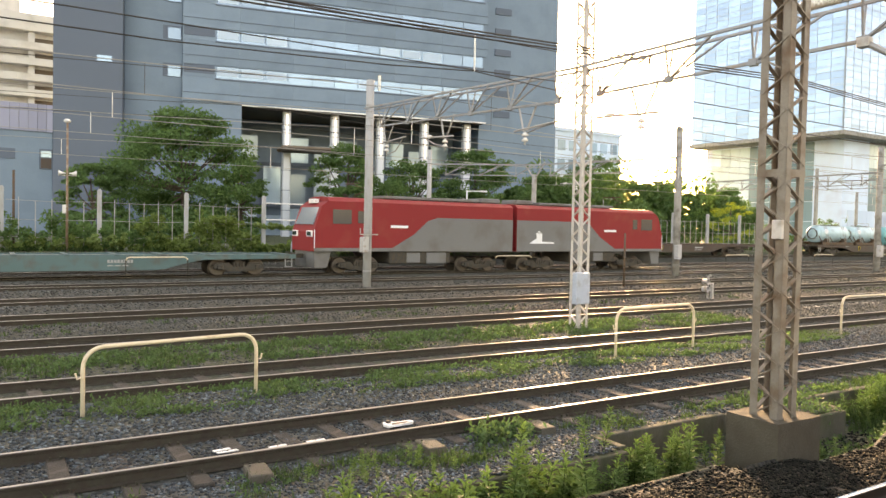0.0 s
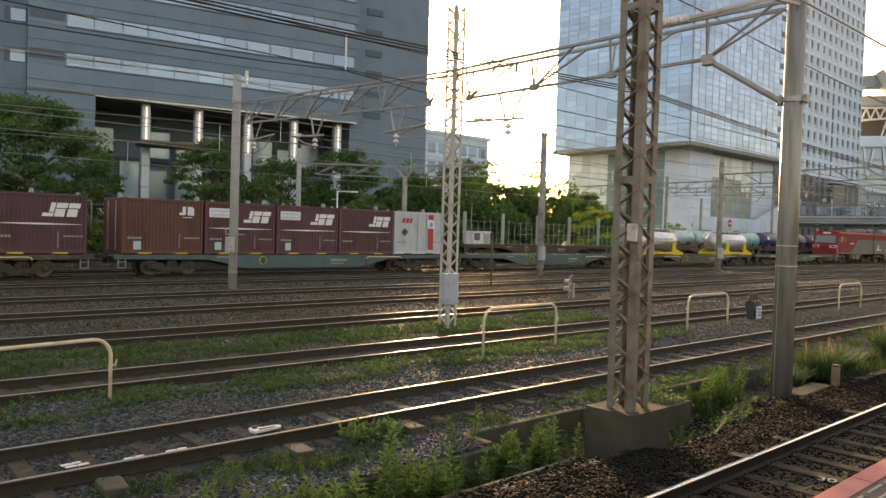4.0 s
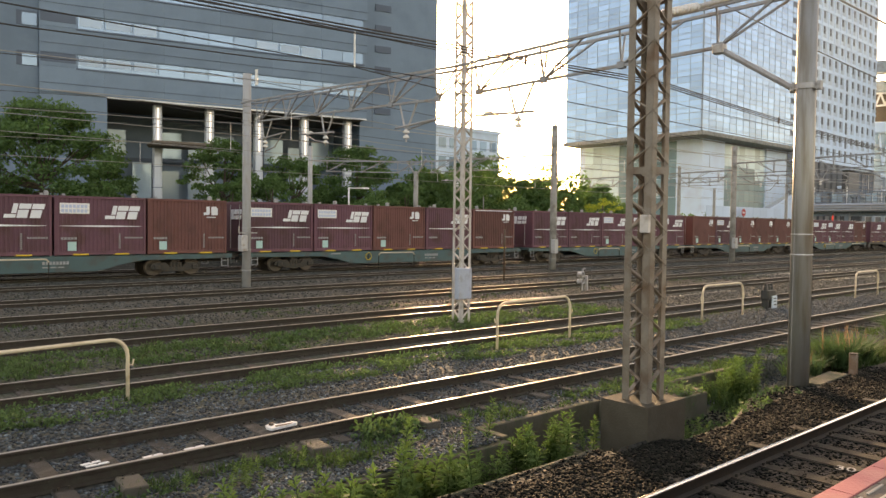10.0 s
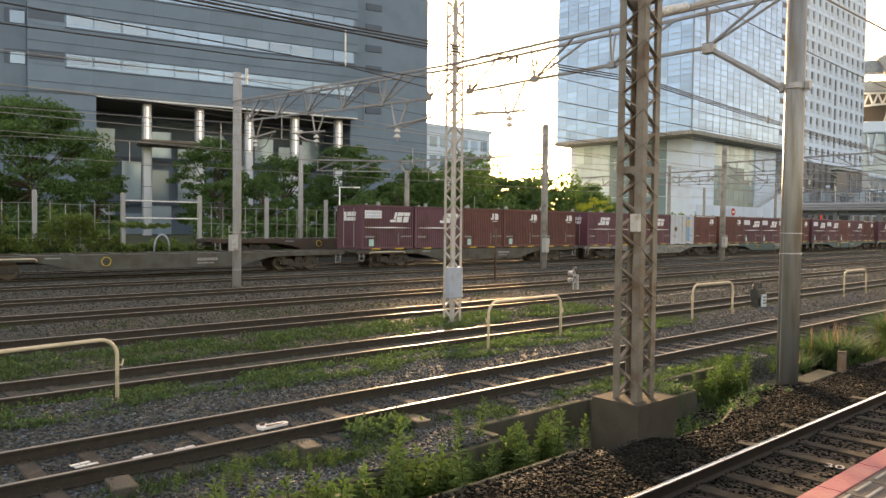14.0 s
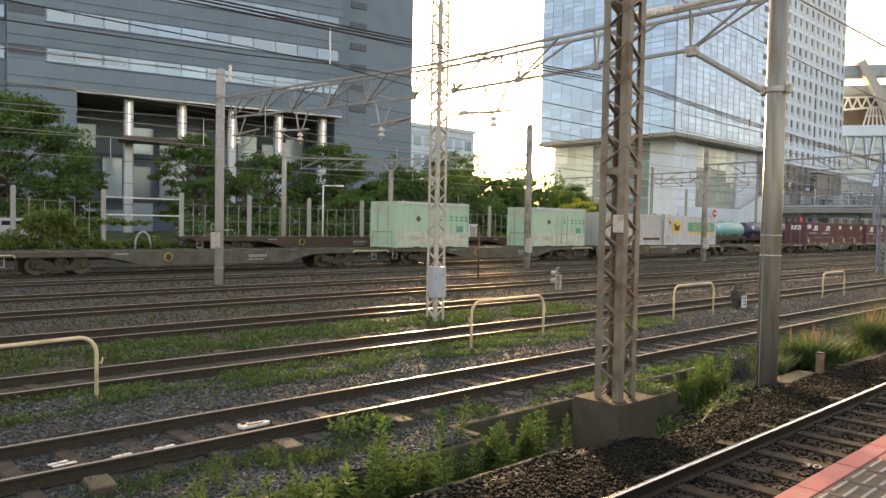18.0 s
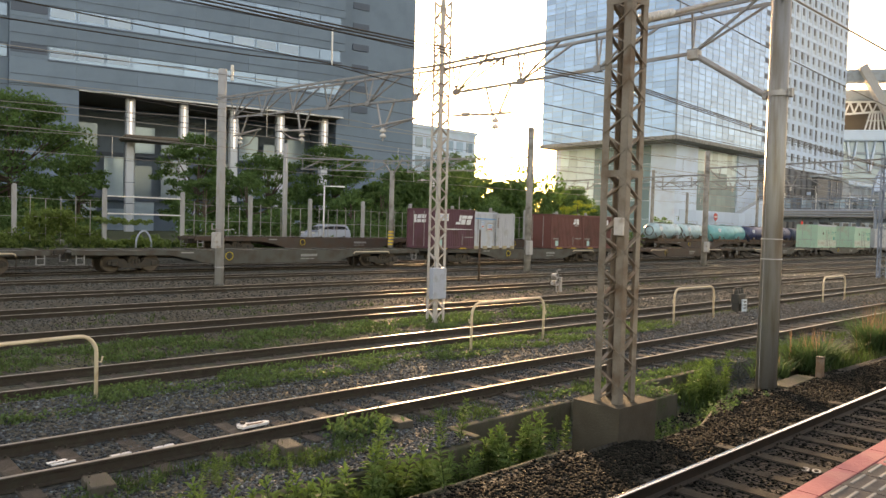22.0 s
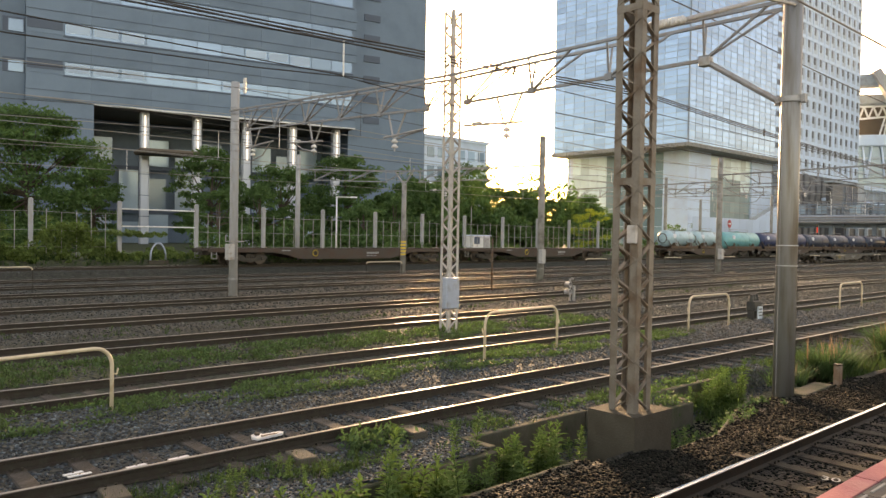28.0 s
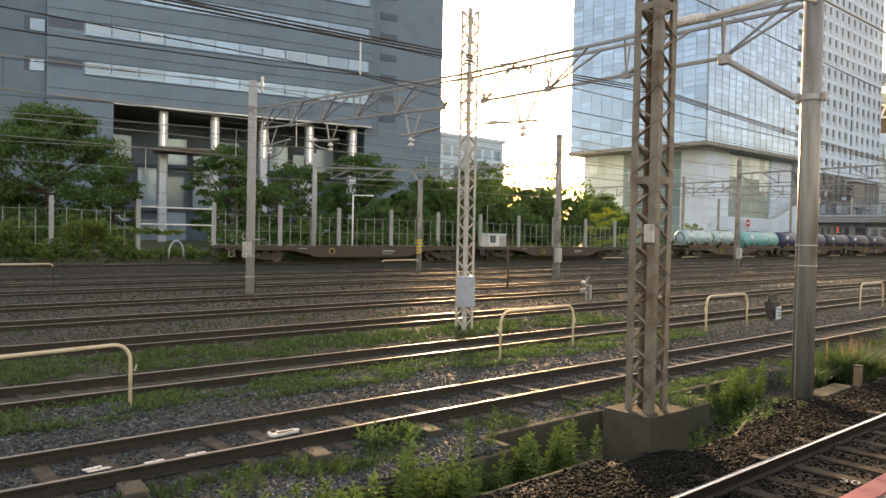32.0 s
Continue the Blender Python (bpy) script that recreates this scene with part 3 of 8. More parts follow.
def slanted_bars(sh, x, z, s, y):
    """Three leaning block strokes: the operator's mark as plain shapes."""
    def q(x0, x1, z0, z1):
        k, w = 0.28, 0.83 * s
        flat_poly(sh, [(x + (x0 + k * z0) * w, z + z0 * s), (x + (x1 + k * z0) * w, z + z0 * s), (x + (x1 + k * z1) * w, z + z1 * s), (x + (x0 + k * z1) * w, z + z1 * s)], y)
    q(-0.42, 0.36, 0.05, 0.28), q(0.02, 0.36, 0.34, 0.95)
    for x0, x1 in ((0.44, 1.26), (1.34, 2.18)):
        q(x0, x1, 0.62, 0.95), q(x0, x1 - 0.1, 0.05, 0.56)


def small_marks(c, h, y, tag):
    d = Shape()
    comb(d, h - 0.92, 0.1, 8, 0.71, 0.78, y)
    for k in range(8):
        flat_poly(d, [(h - 1.16, 0.28 + 0.085 * k), (h - 1.09, 0.28 + 0.085 * k), (h - 1.09, 0.33 + 0.085 * k), (h - 1.16, 0.33 + 0.085 * k)], y)
    part("small_marking", d, WORN_WHITE, c, "small white stencil row")
    d = Shape()
    comb(d, -h + 0.24, 0.13, 5, 0.67, 0.77, y)
    part("small_marking", d, WORN_WHITE, c, "small white stencil bars")
    if tag:
        part("notice_sticker", Shape().prism([(-h + 0.5, 0.2), (-h + 0.84, 0.2), (-h + 0.84, 0.58), (-h + 0.5, 0.58)], y - 0.004, y, "y"), [PALE_TEAL], c, "pale teal sticker")


PALE_TEAL = mat("pale_teal_sticker", (0.35, 0.58, 0.56), 0.5, vary=0.1, bump=0)


def mark_j(placard, at=0.32):
    def f(c, h, y):
        sh = Shape()
        slanted_bars(sh, at, 1.52, 0.64, y)
        flat_poly(sh, [(-h + 0.2, 1.233), (0, 1.205), (h - 0.22, 1.233), (h - 0.22, 1.25), (0, 1.28), (-h + 0.2, 1.25)], y)
        part("operator_mark", sh, LOGO_WHITE, c, "slanted white block logo and stripe")
        if placard:
            part("white_placard", Shape().prism([(-h + 0.2, 1.76), (-h + 1.36, 1.76), (-h + 1.36, 2.2), (-h + 0.2, 2.2)], y - 0.004, y, "y"), WHITE, c, "white lettered placard")
            for i in range(2):
                bars = Shape()
                for j in range(7):
                    flat_poly(bars, [(-h + 0.26 + j * 0.15, 1.81 + i * 0.19), (-h + 0.37 + j * 0.15, 1.81 + i * 0.19), (-h + 0.37 + j * 0.15, 1.94 + i * 0.19), (-h + 0.26 + j * 0.15, 1.94 + i * 0.19)], y - 0.005)
                part("placard_lettering", bars, PALE_BLUE, c, "pale blue lettering bars")
        em = Shape()
        for y0, z0, y1, z1 in ((0.55, 1.62, 0.32, 2.12), (0.24, 1.62, -0.1, 1.82), (0.18, 1.88, -0.14, 2.12), (-0.2, 1.62, -0.54, 1.82), (-0.24, 1.88, -0.58, 2.12)):
            em.prism([(y0, z0), (y1, z0), (y1 - 0.05, z1), (y0 - 0.05, z1)], -h - 0.016, -h + 0.03, "x")
        part("end_mark", em, LOGO_WHITE, c, "white block logo on the end")
        small_marks(c, h, y, placard)
    return f


def mark_r(line):
    def f(c, h, y):
        sh = Shape()
        x = h - 1.15
        flat_poly(sh, [(x, 1.8), (x + 0.24, 1.8), (x + 0.3, 1.86), (x + 0.3, 2.2), (x + 0.14, 2.2), (x + 0.14, 1.92), (x, 1.92)], y)
        flat_poly(sh, [(x + 0.38, 1.8), (x + 0.7, 1.8), (x + 0.7, 2.12), (x + 0.62, 2.2), (x + 0.38, 2.2)], y)
        flat_poly(sh, [(x + 0.15, 1.68), (x + 0.6, 1.68), (x + 0.6, 1.72), (x + 0.15, 1.72)], y)
        if line:
            flat_poly(sh, [(-h + 0.2, 2.38), (h - 0.2, 2.38), (h - 0.2, 2.43), (-h + 0.2, 2.43)], y)
        part("operator_mark", sh, LOGO_WHITE, c, "white angular logo")
        small_marks(c, h, y, not line)
    return f


def mark_white(stripe):
    def f(c, h, y):
        part("stripe", Shape().prism([(0.7, 0.28), (1.12, 0.28), (1.12, 2.36), (0.7, 2.36)], y - 0.004, y, "y"), stripe, c, "coloured vertical stripe")
        part("picture_patch", Shape().prism([(0.66, 1.58), (1.2, 1.52), (1.2, 1.85), (1.12, 2.05), (0.64, 2.1)], y - 0.007, y - 0.004, "y"), WHITE if stripe is RED_STRIPE else GOLD, c, "small coloured picture patch")
        part("emblem", Shape().prism([(0.93 + 0.14 * math.cos(a * math.pi / 8), 1.78 + 0.14 * math.sin(a * math.pi / 8)) for a in range(16)], y - 0.008, y - 0.004, "y"), BLUE_STRIPE, c, "round blue emblem")
        part("warning_diamond", Shape().prism([(-1.35, 1.3), (-1.1, 1.05), (-0.85, 1.3), (-1.1, 1.55)], y - 0.004, y, "y"), STEEL_DARK, c, "dark diamond mark")
        nm = Shape()
        for k in range(3):
            x = -1.32 + 0.27 * k
            flat_poly(nm, [(x, 1.84), (x + 0.2, 1.84), (x + 0.26, 2.12), (x + 0.06, 2.12)], y)
        part("name_bar", nm, RED_STRIPE if stripe is RED_STRIPE else PALE_BLUE, c, "leaning coloured name strokes")
        d = Shape()
        for x in (-0.15, 0.55):
            d.tube([(x, y - 0.02, 0.12), (x, y - 0.02, 2.35)], 0.02, 6)
        part("door_rod", d, GALV, c, "steel door rod")
        small_marks(c, h, y, False)
    return f


def mark_mint(c, h, y):
    part("warning_diamond", Shape().prism([(-1.5, 1.75), (-1.28, 1.55), (-1.06, 1.75), (-1.28, 1.95)], y - 0.004, y, "y"), STEEL_DARK, c, "dark diamond mark")
    sh = Shape()
    for k, x in enumerate((0.35, 1.3, 1.75, 2.2, 2.6)):
        flat_poly(sh, [(x, 1.65), (x + 0.3, 1.65), (x + 0.3, 1.72), (x, 1.72)], y)
        flat_poly(sh, [(x, 1.88), (x + 0.3, 1.88), (x + 0.3, 1.95), (x, 1.95)], y)
        flat_poly(sh, [(x + 0.1, 1.72), (x + 0.17, 1.72), (x + 0.2, 1.88), (x + 0.13, 1.88)], y)
    part("lettering", sh, GREEN_BOARD, c, "dark green lettering strokes")
    part("roof_edge", Shape().box(-h + 0.12, h - 0.12, y - 0.03, y + 0.02, 2.58, 2.76, 0.01), CREAM, c, "white roof edge strip")
    part("worn_band", Shape().box(-h + 0.12, h - 0.12, y - 0.002, y + 0.012, 0.2, 0.95), CHALKY, c, "chalky worn lower band")
    part("end_rail", Shape().tube([(-h - 0.06, -0.9, 0.2), (-h - 0.06, -0.9, 0.95), (-h - 0.06, 0.9, 0.95), (-h - 0.06, 0.9, 0.2)], 0.025, 6), GALV, c)
    part("green_sticker", Shape().prism([(1.9, 0.95), (2.5, 0.95), (2.5, 1.35), (1.9, 1.35)], y - 0.004, y, "y"), GREEN_BOARD, c, "green sticker")
    d = Shape()
    for x in (-0.4, 0.15, 0.8):
        d.tube([(x, y - 0.025, 0.1), (x, y - 0.025, 2.2)], 0.02, 6)
    d.tube([(-0.4, y - 0.025, 0.9), (0.8, y - 0.025, 0.9)], 0.02, 6)
    part("door_rod", d, GALV, c, "steel door rods")


def mark_long(c, h, y):
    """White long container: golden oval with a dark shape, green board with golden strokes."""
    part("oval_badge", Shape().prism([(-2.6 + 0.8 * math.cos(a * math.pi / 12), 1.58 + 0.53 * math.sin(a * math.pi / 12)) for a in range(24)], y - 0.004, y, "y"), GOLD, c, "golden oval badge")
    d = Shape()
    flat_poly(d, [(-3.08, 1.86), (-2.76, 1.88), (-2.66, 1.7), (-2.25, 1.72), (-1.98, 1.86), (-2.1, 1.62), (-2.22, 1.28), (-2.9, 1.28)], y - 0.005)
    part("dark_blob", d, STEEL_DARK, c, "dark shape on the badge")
    part("green_board", Shape().prism([(-0.6, 1.22), (h - 0.35, 1.22), (h - 0.35, 2.05), (-0.6, 2.05)], y - 0.004, y, "y"), GREEN_BOARD, c, "green board")
    part("golden_line", Shape().prism([(-0.6, 1.02), (h - 0.35, 1.02), (h - 0.35, 1.17), (-0.6, 1.17)], y - 0.004, y, "y"), GOLD, c, "golden line")
    g = Shape()
    for x in (0.35, 1.6, 3.0):
        for z in (1.36, 1.58, 1.8):
            flat_poly(g, [(x, z), (x + 0.6, z), (x + 0.65, z + 0.08), (x, z + 0.08)], y - 0.005)
        flat_poly(g, [(x + 0.25, 1.38), (x + 0.36, 1.38), (x + 0.36, 1.9), (x + 0.25, 1.9)], y - 0.005)
    part("golden_lettering", g, GOLD, c, "golden lettering strokes")
    part("warning_diamond", Shape().prism([(-3.98, 2.05), (-3.74, 1.83), (-3.5, 2.05), (-3.74, 2.27)], y - 0.004, y, "y"), GOLD, c, "yellow warning diamond")
    part("dark_half", Shape().prism([(-3.94, 2.02), (-3.74, 1.84), (-3.54, 2.02)], y - 0.007, y - 0.004, "y"), STEEL_DARK, c, "dark lower half of the diamond")
    small_marks(c, h, y, False)


def mark_silver(c, h, y):
    part("lettering", Shape().prism([(1.6, 0.45), (h - 0.4, 0.45), (h - 0.4, 0.65), (1.6, 0.65)], y - 0.004, y, "y"), STEEL_DARK, c, "dark lettering bar")


def crate_base(c, h, y):
    for k in range(3):
        part("timber_bearer", Shape().box(-h + 0.02 + k * (2 * h - 0.44) / 2, -h + 0.42 + k * (2 * h - 0.44) / 2, y - 0.02, -y + 0.02, -0.02, 0.2, 0.01), PALE_TIMBER, c, "pale timber bearer")


def mark_pale(c, h, y):
    crate_base(c, h, y)
    part("blue_line", Shape().prism([(-h + 0.1, 1.93), (h - 0.1, 1.9), (h - 0.1, 1.98), (-h + 0.1, 2.02)], y - 0.004, y, "y"), BLUE_STRIPE, c, "thin blue line")
    for k, (x, z, w) in enumerate(((-0.4, 1.35, 0.26), (0.15, 1.2, 0.5))):
        part("notice_frame", Shape().prism([(x - 0.03, z - 0.03), (x + w + 0.03, z - 0.03), (x + w + 0.03, z + 0.5), (x - 0.03, z + 0.5)], y - 0.004, y, "y"), STEEL_DARK if k else BLUE_STRIPE, c, "framed notice")
        part("notice", Shape().prism([(x, z), (x + w, z), (x + w, z + 0.47), (x, z + 0.47)], y - 0.008, y - 0.004, "y"), WHITE, c, "white lettered notice")
        for j in range(3):
            part("notice_bar", Shape().prism([(x + 0.04, z + 0.06 + j * 0.13), (x + w - 0.04, z + 0.06 + j * 0.13), (x + w - 0.04, z + 0.14 + j * 0.13), (x + 0.04, z + 0.14 + j * 0.13)], y - 0.01, y - 0.008, "y"), RED_STRIPE if j == 0 else BLUE_STRIPE, c, "coloured lettering bar")
    d = Shape()
    for k in range(7):
        flat_poly(d, [(-h + 0.3, 1.2 + k * 0.1), (-h + 0.38, 1.2 + k * 0.1), (-h + 0.38, 1.26 + k * 0.1), (-h + 0.3, 1.26 + k * 0.1)], y)
    part("upright_lettering", d, STEEL_DARK, c, "upright row of dark strokes")
    for x in (-0.75, 0.75):
        part("door_rod", Shape().tube([(x, y - 0.02, 0.25), (x, y - 0.02, 2.3)], 0.018, 6), GALV, c)


def mark_crate(c, h, y):
    crate_base(c, h, y)
    d = Shape()
    for k in range(6):
        flat_poly(d, [(-h + 0.25, 1.4 + k * 0.12), (-h + 0.34, 1.4 + k * 0.12), (-h + 0.34, 1.48 + k * 0.12), (-h + 0.25, 1.48 + k * 0.12)], y)
    part("upright_lettering", d, STEEL_DARK, c, "upright row of dark strokes")


PALE_TIMBER = mat("pale_timber", (0.42, 0.36, 0.25), 0.8, vary=0.2, scale=3, second=(0.26, 0.2, 0.13), amount=0.4)


def tank_container():
    t = thing("tank_container", pose(0, 0, 0), "silver tank container in a yellow frame", "tank container", "tank containers on the train")
    prof = [(0.0, -2.78), (0.5, -2.75), (0.78, -2.62), (0.86, -2.45), (0.86, 2.45), (0.78, 2.62), (0.5, 2.75), (0.0, 2.78)]
    part("tank_shell", Shape().lathe(prof, (0, 0, 1.16), "x", 36), TANK_STEEL, t, smooth=True)
    for e in (-2.45, -0.85, 0.85, 2.45):
        part("seam_band", Shape().lathe([(0.86, e - 0.03), (0.867, e - 0.03), (0.867, e + 0.03), (0.86, e + 0.03)], (0, 0, 1.16), "x", 36), TANK_STEEL, t)
    for s in (-1, 1):
        for y in (-1.1, 1.0):
            f = Shape().prism([(s * 3.15, 0), (s * 3.15, 0.18), (s * 2.5, 0.36), (s * 2.0, 0.5), (s * 1.9, 1.06), (s * 1.5, 1.06), (s * 1.4, 0.3), (s * 1.3, 0)], y, y + 0.1, "y")
            part("saddle_frame", f, YELLOW, t, "yellow saddle frame")
        part("end_beam", Shape().box(min(s * 3.15, s * 3.02), max(s * 3.15, s * 3.02), -1.0, 1.0, 0, 0.18, 0.01), YELLOW, t)
    for y in (-1.1, 1.0):
        part("base_rail", Shape().box(-1.5, 1.5, y, y + 0.1, 0.05, 0.22, 0.01), YELLOW, t)
    part("walkway", Shape().box(-2.2, 2.2, -0.35, 0.35, 2.02, 2.07), STEEL_DARK, t, "dark roof walkway")
    for x in (-1.5, 0.6):
        part("manhole", Shape().lathe([(0.0, 0.0), (0.28, 0.0), (0.28, 0.12), (0.34, 0.12), (0.34, 0.18), (0, 0.2)], (x, 0, 2.05), "z", 16), TANK_STEEL, t)
    bars = Shape()
    for k in range(9):
        x = -1.9 + k * 0.42
        bars.prism([(x, 1.24), (x + 0.26, 1.27), (x + 0.3, 1.42 - 0.05 * (k % 2)), (x + 0.05, 1.36)], -0.885, -0.85, "y")
    part("lettering", bars, BLUE_STRIPE, t, "blue lettering strokes")
    part("number_plate", Shape().box(-1.2, -0.2, -0.9, -0.84, 0.86, 1.0), GREY_PAINT, t)
    return t


# ---- platform and drain ----
PINK = mat("pink_edge_paint", (0.37, 0.095, 0.105), 0.7, vary=0.12, scale=2, second=(0.40, 0.16, 0.15), amount=0.4, bump=0.2)
PAVING = mat("grey_platform_tile", (0.052, 0.047, 0.044), 0.8, vary=0.2, scale=4, per_piece=0.12, second=(0.08, 0.07, 0.06), amount=0.4, bump=0.2)
TACTILE = mat("worn_tactile_bar", (0.30, 0.285, 0.26), 0.75, vary=0.15, per_piece=0.1)
EDGE_Y = 1.6


def platform():
    p = tagged(new("platform"), "platform with pink edge band and grey tiles", "platform", kind="structure")
    part("platform_slab", Shape().box(-60, 200, -60, EDGE_Y - 0.12, 0.95, 1.07).box(-60, 200, -60, 1.2, -0.5, 0.95), DARK_CONCRETE, p)
    part("edge_coping", Shape().box(-60, 200, EDGE_Y - 0.12, EDGE_Y - 0.01, 0.9, 1.07, 0.01), CONCRETE, p)
    slab = Shape().box(0.002, 0.598, 0.0, 0.13, 0, 0.03, 0.004).made("pink_slab", PINK)
    for i in range(-30, 45):
        part("pink_slab", slab, None, p).location = (0.6 * i, EDGE_Y - 0.13, 1.07)
    wide = Shape().box(0.004, 0.296, 0.004, 0.296, 0, 0.028, 0.004).made("pink_tile", PINK)
    tile = Shape().box(0.004, 0.296, 0.004, 0.296, 0, 0.028, 0.004).made("tile", PAVING)
    bar = Shape().box(-0.115, 0.115, -0.009, 0.009, 0.026, 0.035, 0.003).made("tactile_bar", TACTILE)
    for i in range(34):
        for j in range(6):
            first = j == 0 and i > 9
            t = part("pink_tile" if first else "tile", wide if first else tile, None, p)
            t.location = (2.1 + 0.3 * i, EDGE_Y - 0.43 - 0.3 * j, 1.07)
            if j < 3 and i < 20:
                for k in range(4):
                    part("tactile_bar", bar, None, t).location = (0.125 + (0.05 if k % 2 else 0), 0.04 + 0.073 * k, 0)
    # the rest of the paving, out of reach
    i, j = np.meshgrid(np.arange(-67, 94), np.arange(0, 24), indexing="ij")
    keep = ~((i >= 0) & (i < 34) & (j < 6))
    corner = np.stack([2.1 + 0.3 * i[keep], EDGE_Y - 0.43 - 0.3 * j[keep], 0 * i[keep] + 1.07], -1)
    a, b = 0.004, 0.296
    block = np.array([(a, a, 0), (b, a, 0), (b, b, 0), (a, b, 0), (a, a, 0.028), (b, a, 0.028), (b, b, 0.028), (a, b, 0.028)])
    v = (corner[:, None] + block[None]).reshape(-1, 3)
    f = (8 * np.arange(len(corner))[:, None, None] + np.array([(4, 5, 6, 7), (0, 1, 5, 4), (1, 2, 6, 5), (2, 3, 7, 6), (3, 0, 4, 7)])[None]).reshape(-1, 4)
    rest = tagged(bulk("far_paving", v, f, PAVING), "grey square platform paving tiles", kind="stuff")
    rest.parent = p
    return p


platform()
WALL_CONCRETE = mat("damp_mossy_concrete", (0.098, 0.092, 0.07), 0.9, spec=0.2, vary=0.35, scale=1.6, second=(0.06, 0.07, 0.04), amount=0.46, bump=0.4, stretch=(1.4, 1, 0.5))
wall = tagged(new("retaining_wall"), "low stained concrete retaining wall stepping along the drain", "retaining wall", kind="structure")
for xa, xb, yy, top in ((-40, 4.2, 6.36, -0.17), (4.21, 6.7, 6.36, -0.185), (6.7, 9.3, 6.95, -0.16), (9.3, 11.2, 6.23, -0.17), (11.2, 13.6, 6.88, -0.12), (16, 60, 6.33, -0.2)):
    part("wall_length", Shape().box(xa, xb, yy - 0.06, yy + 0.06, -0.95, top, 0.014), WALL_CONCRETE, wall)
for xa, ya, yb in ((6.66, 6.42, 6.89), (9.24, 6.29, 6.89), (11.14, 6.29, 6.82)):
    part("wall_return", Shape().box(xa, xa + 0.12, ya, yb, -0.95, -0.15, 0.012), WALL_CONCRETE, wall)
edging = tagged(new("edging"), "thin broken concrete edging holding the ballast back", "edging", kind="structure")
for xa, xb, yy, turn in ((4.6, 5.95, 5.45, 0), (5.97, 7.25, 5.44, 1), (8.45, 9.75, 4.97, 0)):
    part("edging_length", Shape().box(0, xb - xa, -0.03, 0.03, -0.3, 0.0, 0.01), WALL_CONCRETE, edging).matrix_basis = pose(xa, yy, -0.195, 0, 0, turn)
part("edging_length", Shape().box(0, 1.75, -0.03, 0.03, -0.3, 0.0, 0.01), WALL_CONCRETE, edging).matrix_basis = pose(9.77, 5.0, -0.2, 0, 0, 18)
slab = thing("concrete_slab", pose(13.95, 5.42, -0.165, 0, 0, 3), "weathered flat concrete slab beside the pole", "slab")
part("slab_body", Shape().box(-0.72, 0.72, -0.17, 0.17, -0.25, 0.0, 0.015), WALL_CONCRETE, slab)


# ---- masts, poles, beams ----
def lattice_mast(x, y, z0, z1, w, label, bays, leg=0.09):
    t = thing("lattice_mast", pose(x, y, 0), label, "mast", "lattice masts")
    h = w / 2
    for sx in (-1, 1):
        for sy in (-1, 1):
            s = Shape()
            s.box(min(sx * h, sx * (h - leg)), max(sx * h, sx * (h - leg)), sy * h - 0.006, sy * h + 0.006, z0, z1)
            s.box(sx * h - 0.006, sx * h + 0.006, min(sy * h, sy * (h - leg)), max(sy * h, sy * (h - leg)), z0, z1)
            part("corner_angle", s, MAST_STEEL, t)
    step = (z1 - z0) / bays
    a = h - 0.012
    for i in range(bays):
        b0, b1 = z0 + i * step, z0 + (i + 1) * step
        for side in range(4):
            f = 1 if (i + side) % 2 else -1
            for g in (f, -f) if bays < 12 else (f,):
                p, q = {0: ((-a * g, -a, b0), (a * g, -a, b1)), 1: ((a, -a * g, b0), (a, a * g, b1)), 2: ((a * g, a, b0), (-a * g, a, b1)), 3: ((-a, a * g, b0), (-a, -a * g, b1))}[side]
                part("brace", Shape().beam(p, q, 0.055, 0.014), MAST_STEEL, t)
    return t


MAST_STEEL = mat("aged_galvanised_mast", (0.23, 0.205, 0.175), 0.6, 0.35, vary=0.25, scale=2, second=(0.14, 0.09, 0.06), amount=0.42)
MAST_PALE = mat("pale_mast_paint", (0.50, 0.48, 0.46), 0.6, 0.2, vary=0.15, second=(0.3, 0.26, 0.22), amount=0.36)
BEAM_STEEL = mat("pale_beam_steel", (0.25, 0.27, 0.29), 0.55, 0.3, vary=0.2, scale=2, second=(0.26, 0.2, 0.16), amount=0.38)
MX, MY = 8.38, 5.535
near_mast = lattice_mast(MX, MY, 0.24, 6.62, 0.375, "tall weathered lattice steel mast on a concrete block", 29, 0.1)
for z in (3.23, 5.46):
    for side in (-1, 1):
        part("batten_plate", Shape().box(-0.19, 0.19, side * 0.193 - 0.006, side * 0.193 + 0.006, z - 0.045, z + 0.045), MAST_STEEL, near_mast)
        part("batten_plate", Shape().box(side * 0.193 - 0.006, side * 0.193 + 0.006, -0.185, 0.185, z - 0.045, z + 0.045), MAST_STEEL, near_mast)
tagged(part("concrete_block", Shape().prism([(8.02, 5.215), (8.89, 5.215), (8.89, 5.93), (8.02, 5.93)], -0.5, 0.24, "z"), DARK_CONCRETE), "dark weathered concrete block under the mast", "foundation")
part("switch_box", Shape().box(-0.26, -0.198, -0.2, -0.07, 2.43, 2.66, 0.008), MAST_PALE, near_mast, "small pale box on the mast")

CABINET = mat("blue_grey_cabinet", (0.36, 0.43, 0.53), 0.5, 0.2, vary=0.15, second=(0.27, 0.28, 0.29), amount=0.36)
far_mast = lattice_mast(13.15, 14.25, -0.2, 8.3, 0.33, "slender pale lattice mast between the tracks", 34, 0.075)
for o in far_mast.children:
    o.data.materials[0] = MAST_PALE
part("cabinet", Shape().box(-0.4, 0.06, -0.34, -0.17, 0.6, 1.4, 0.015), CABINET, far_mast, "pale grey cabinet on the mast")


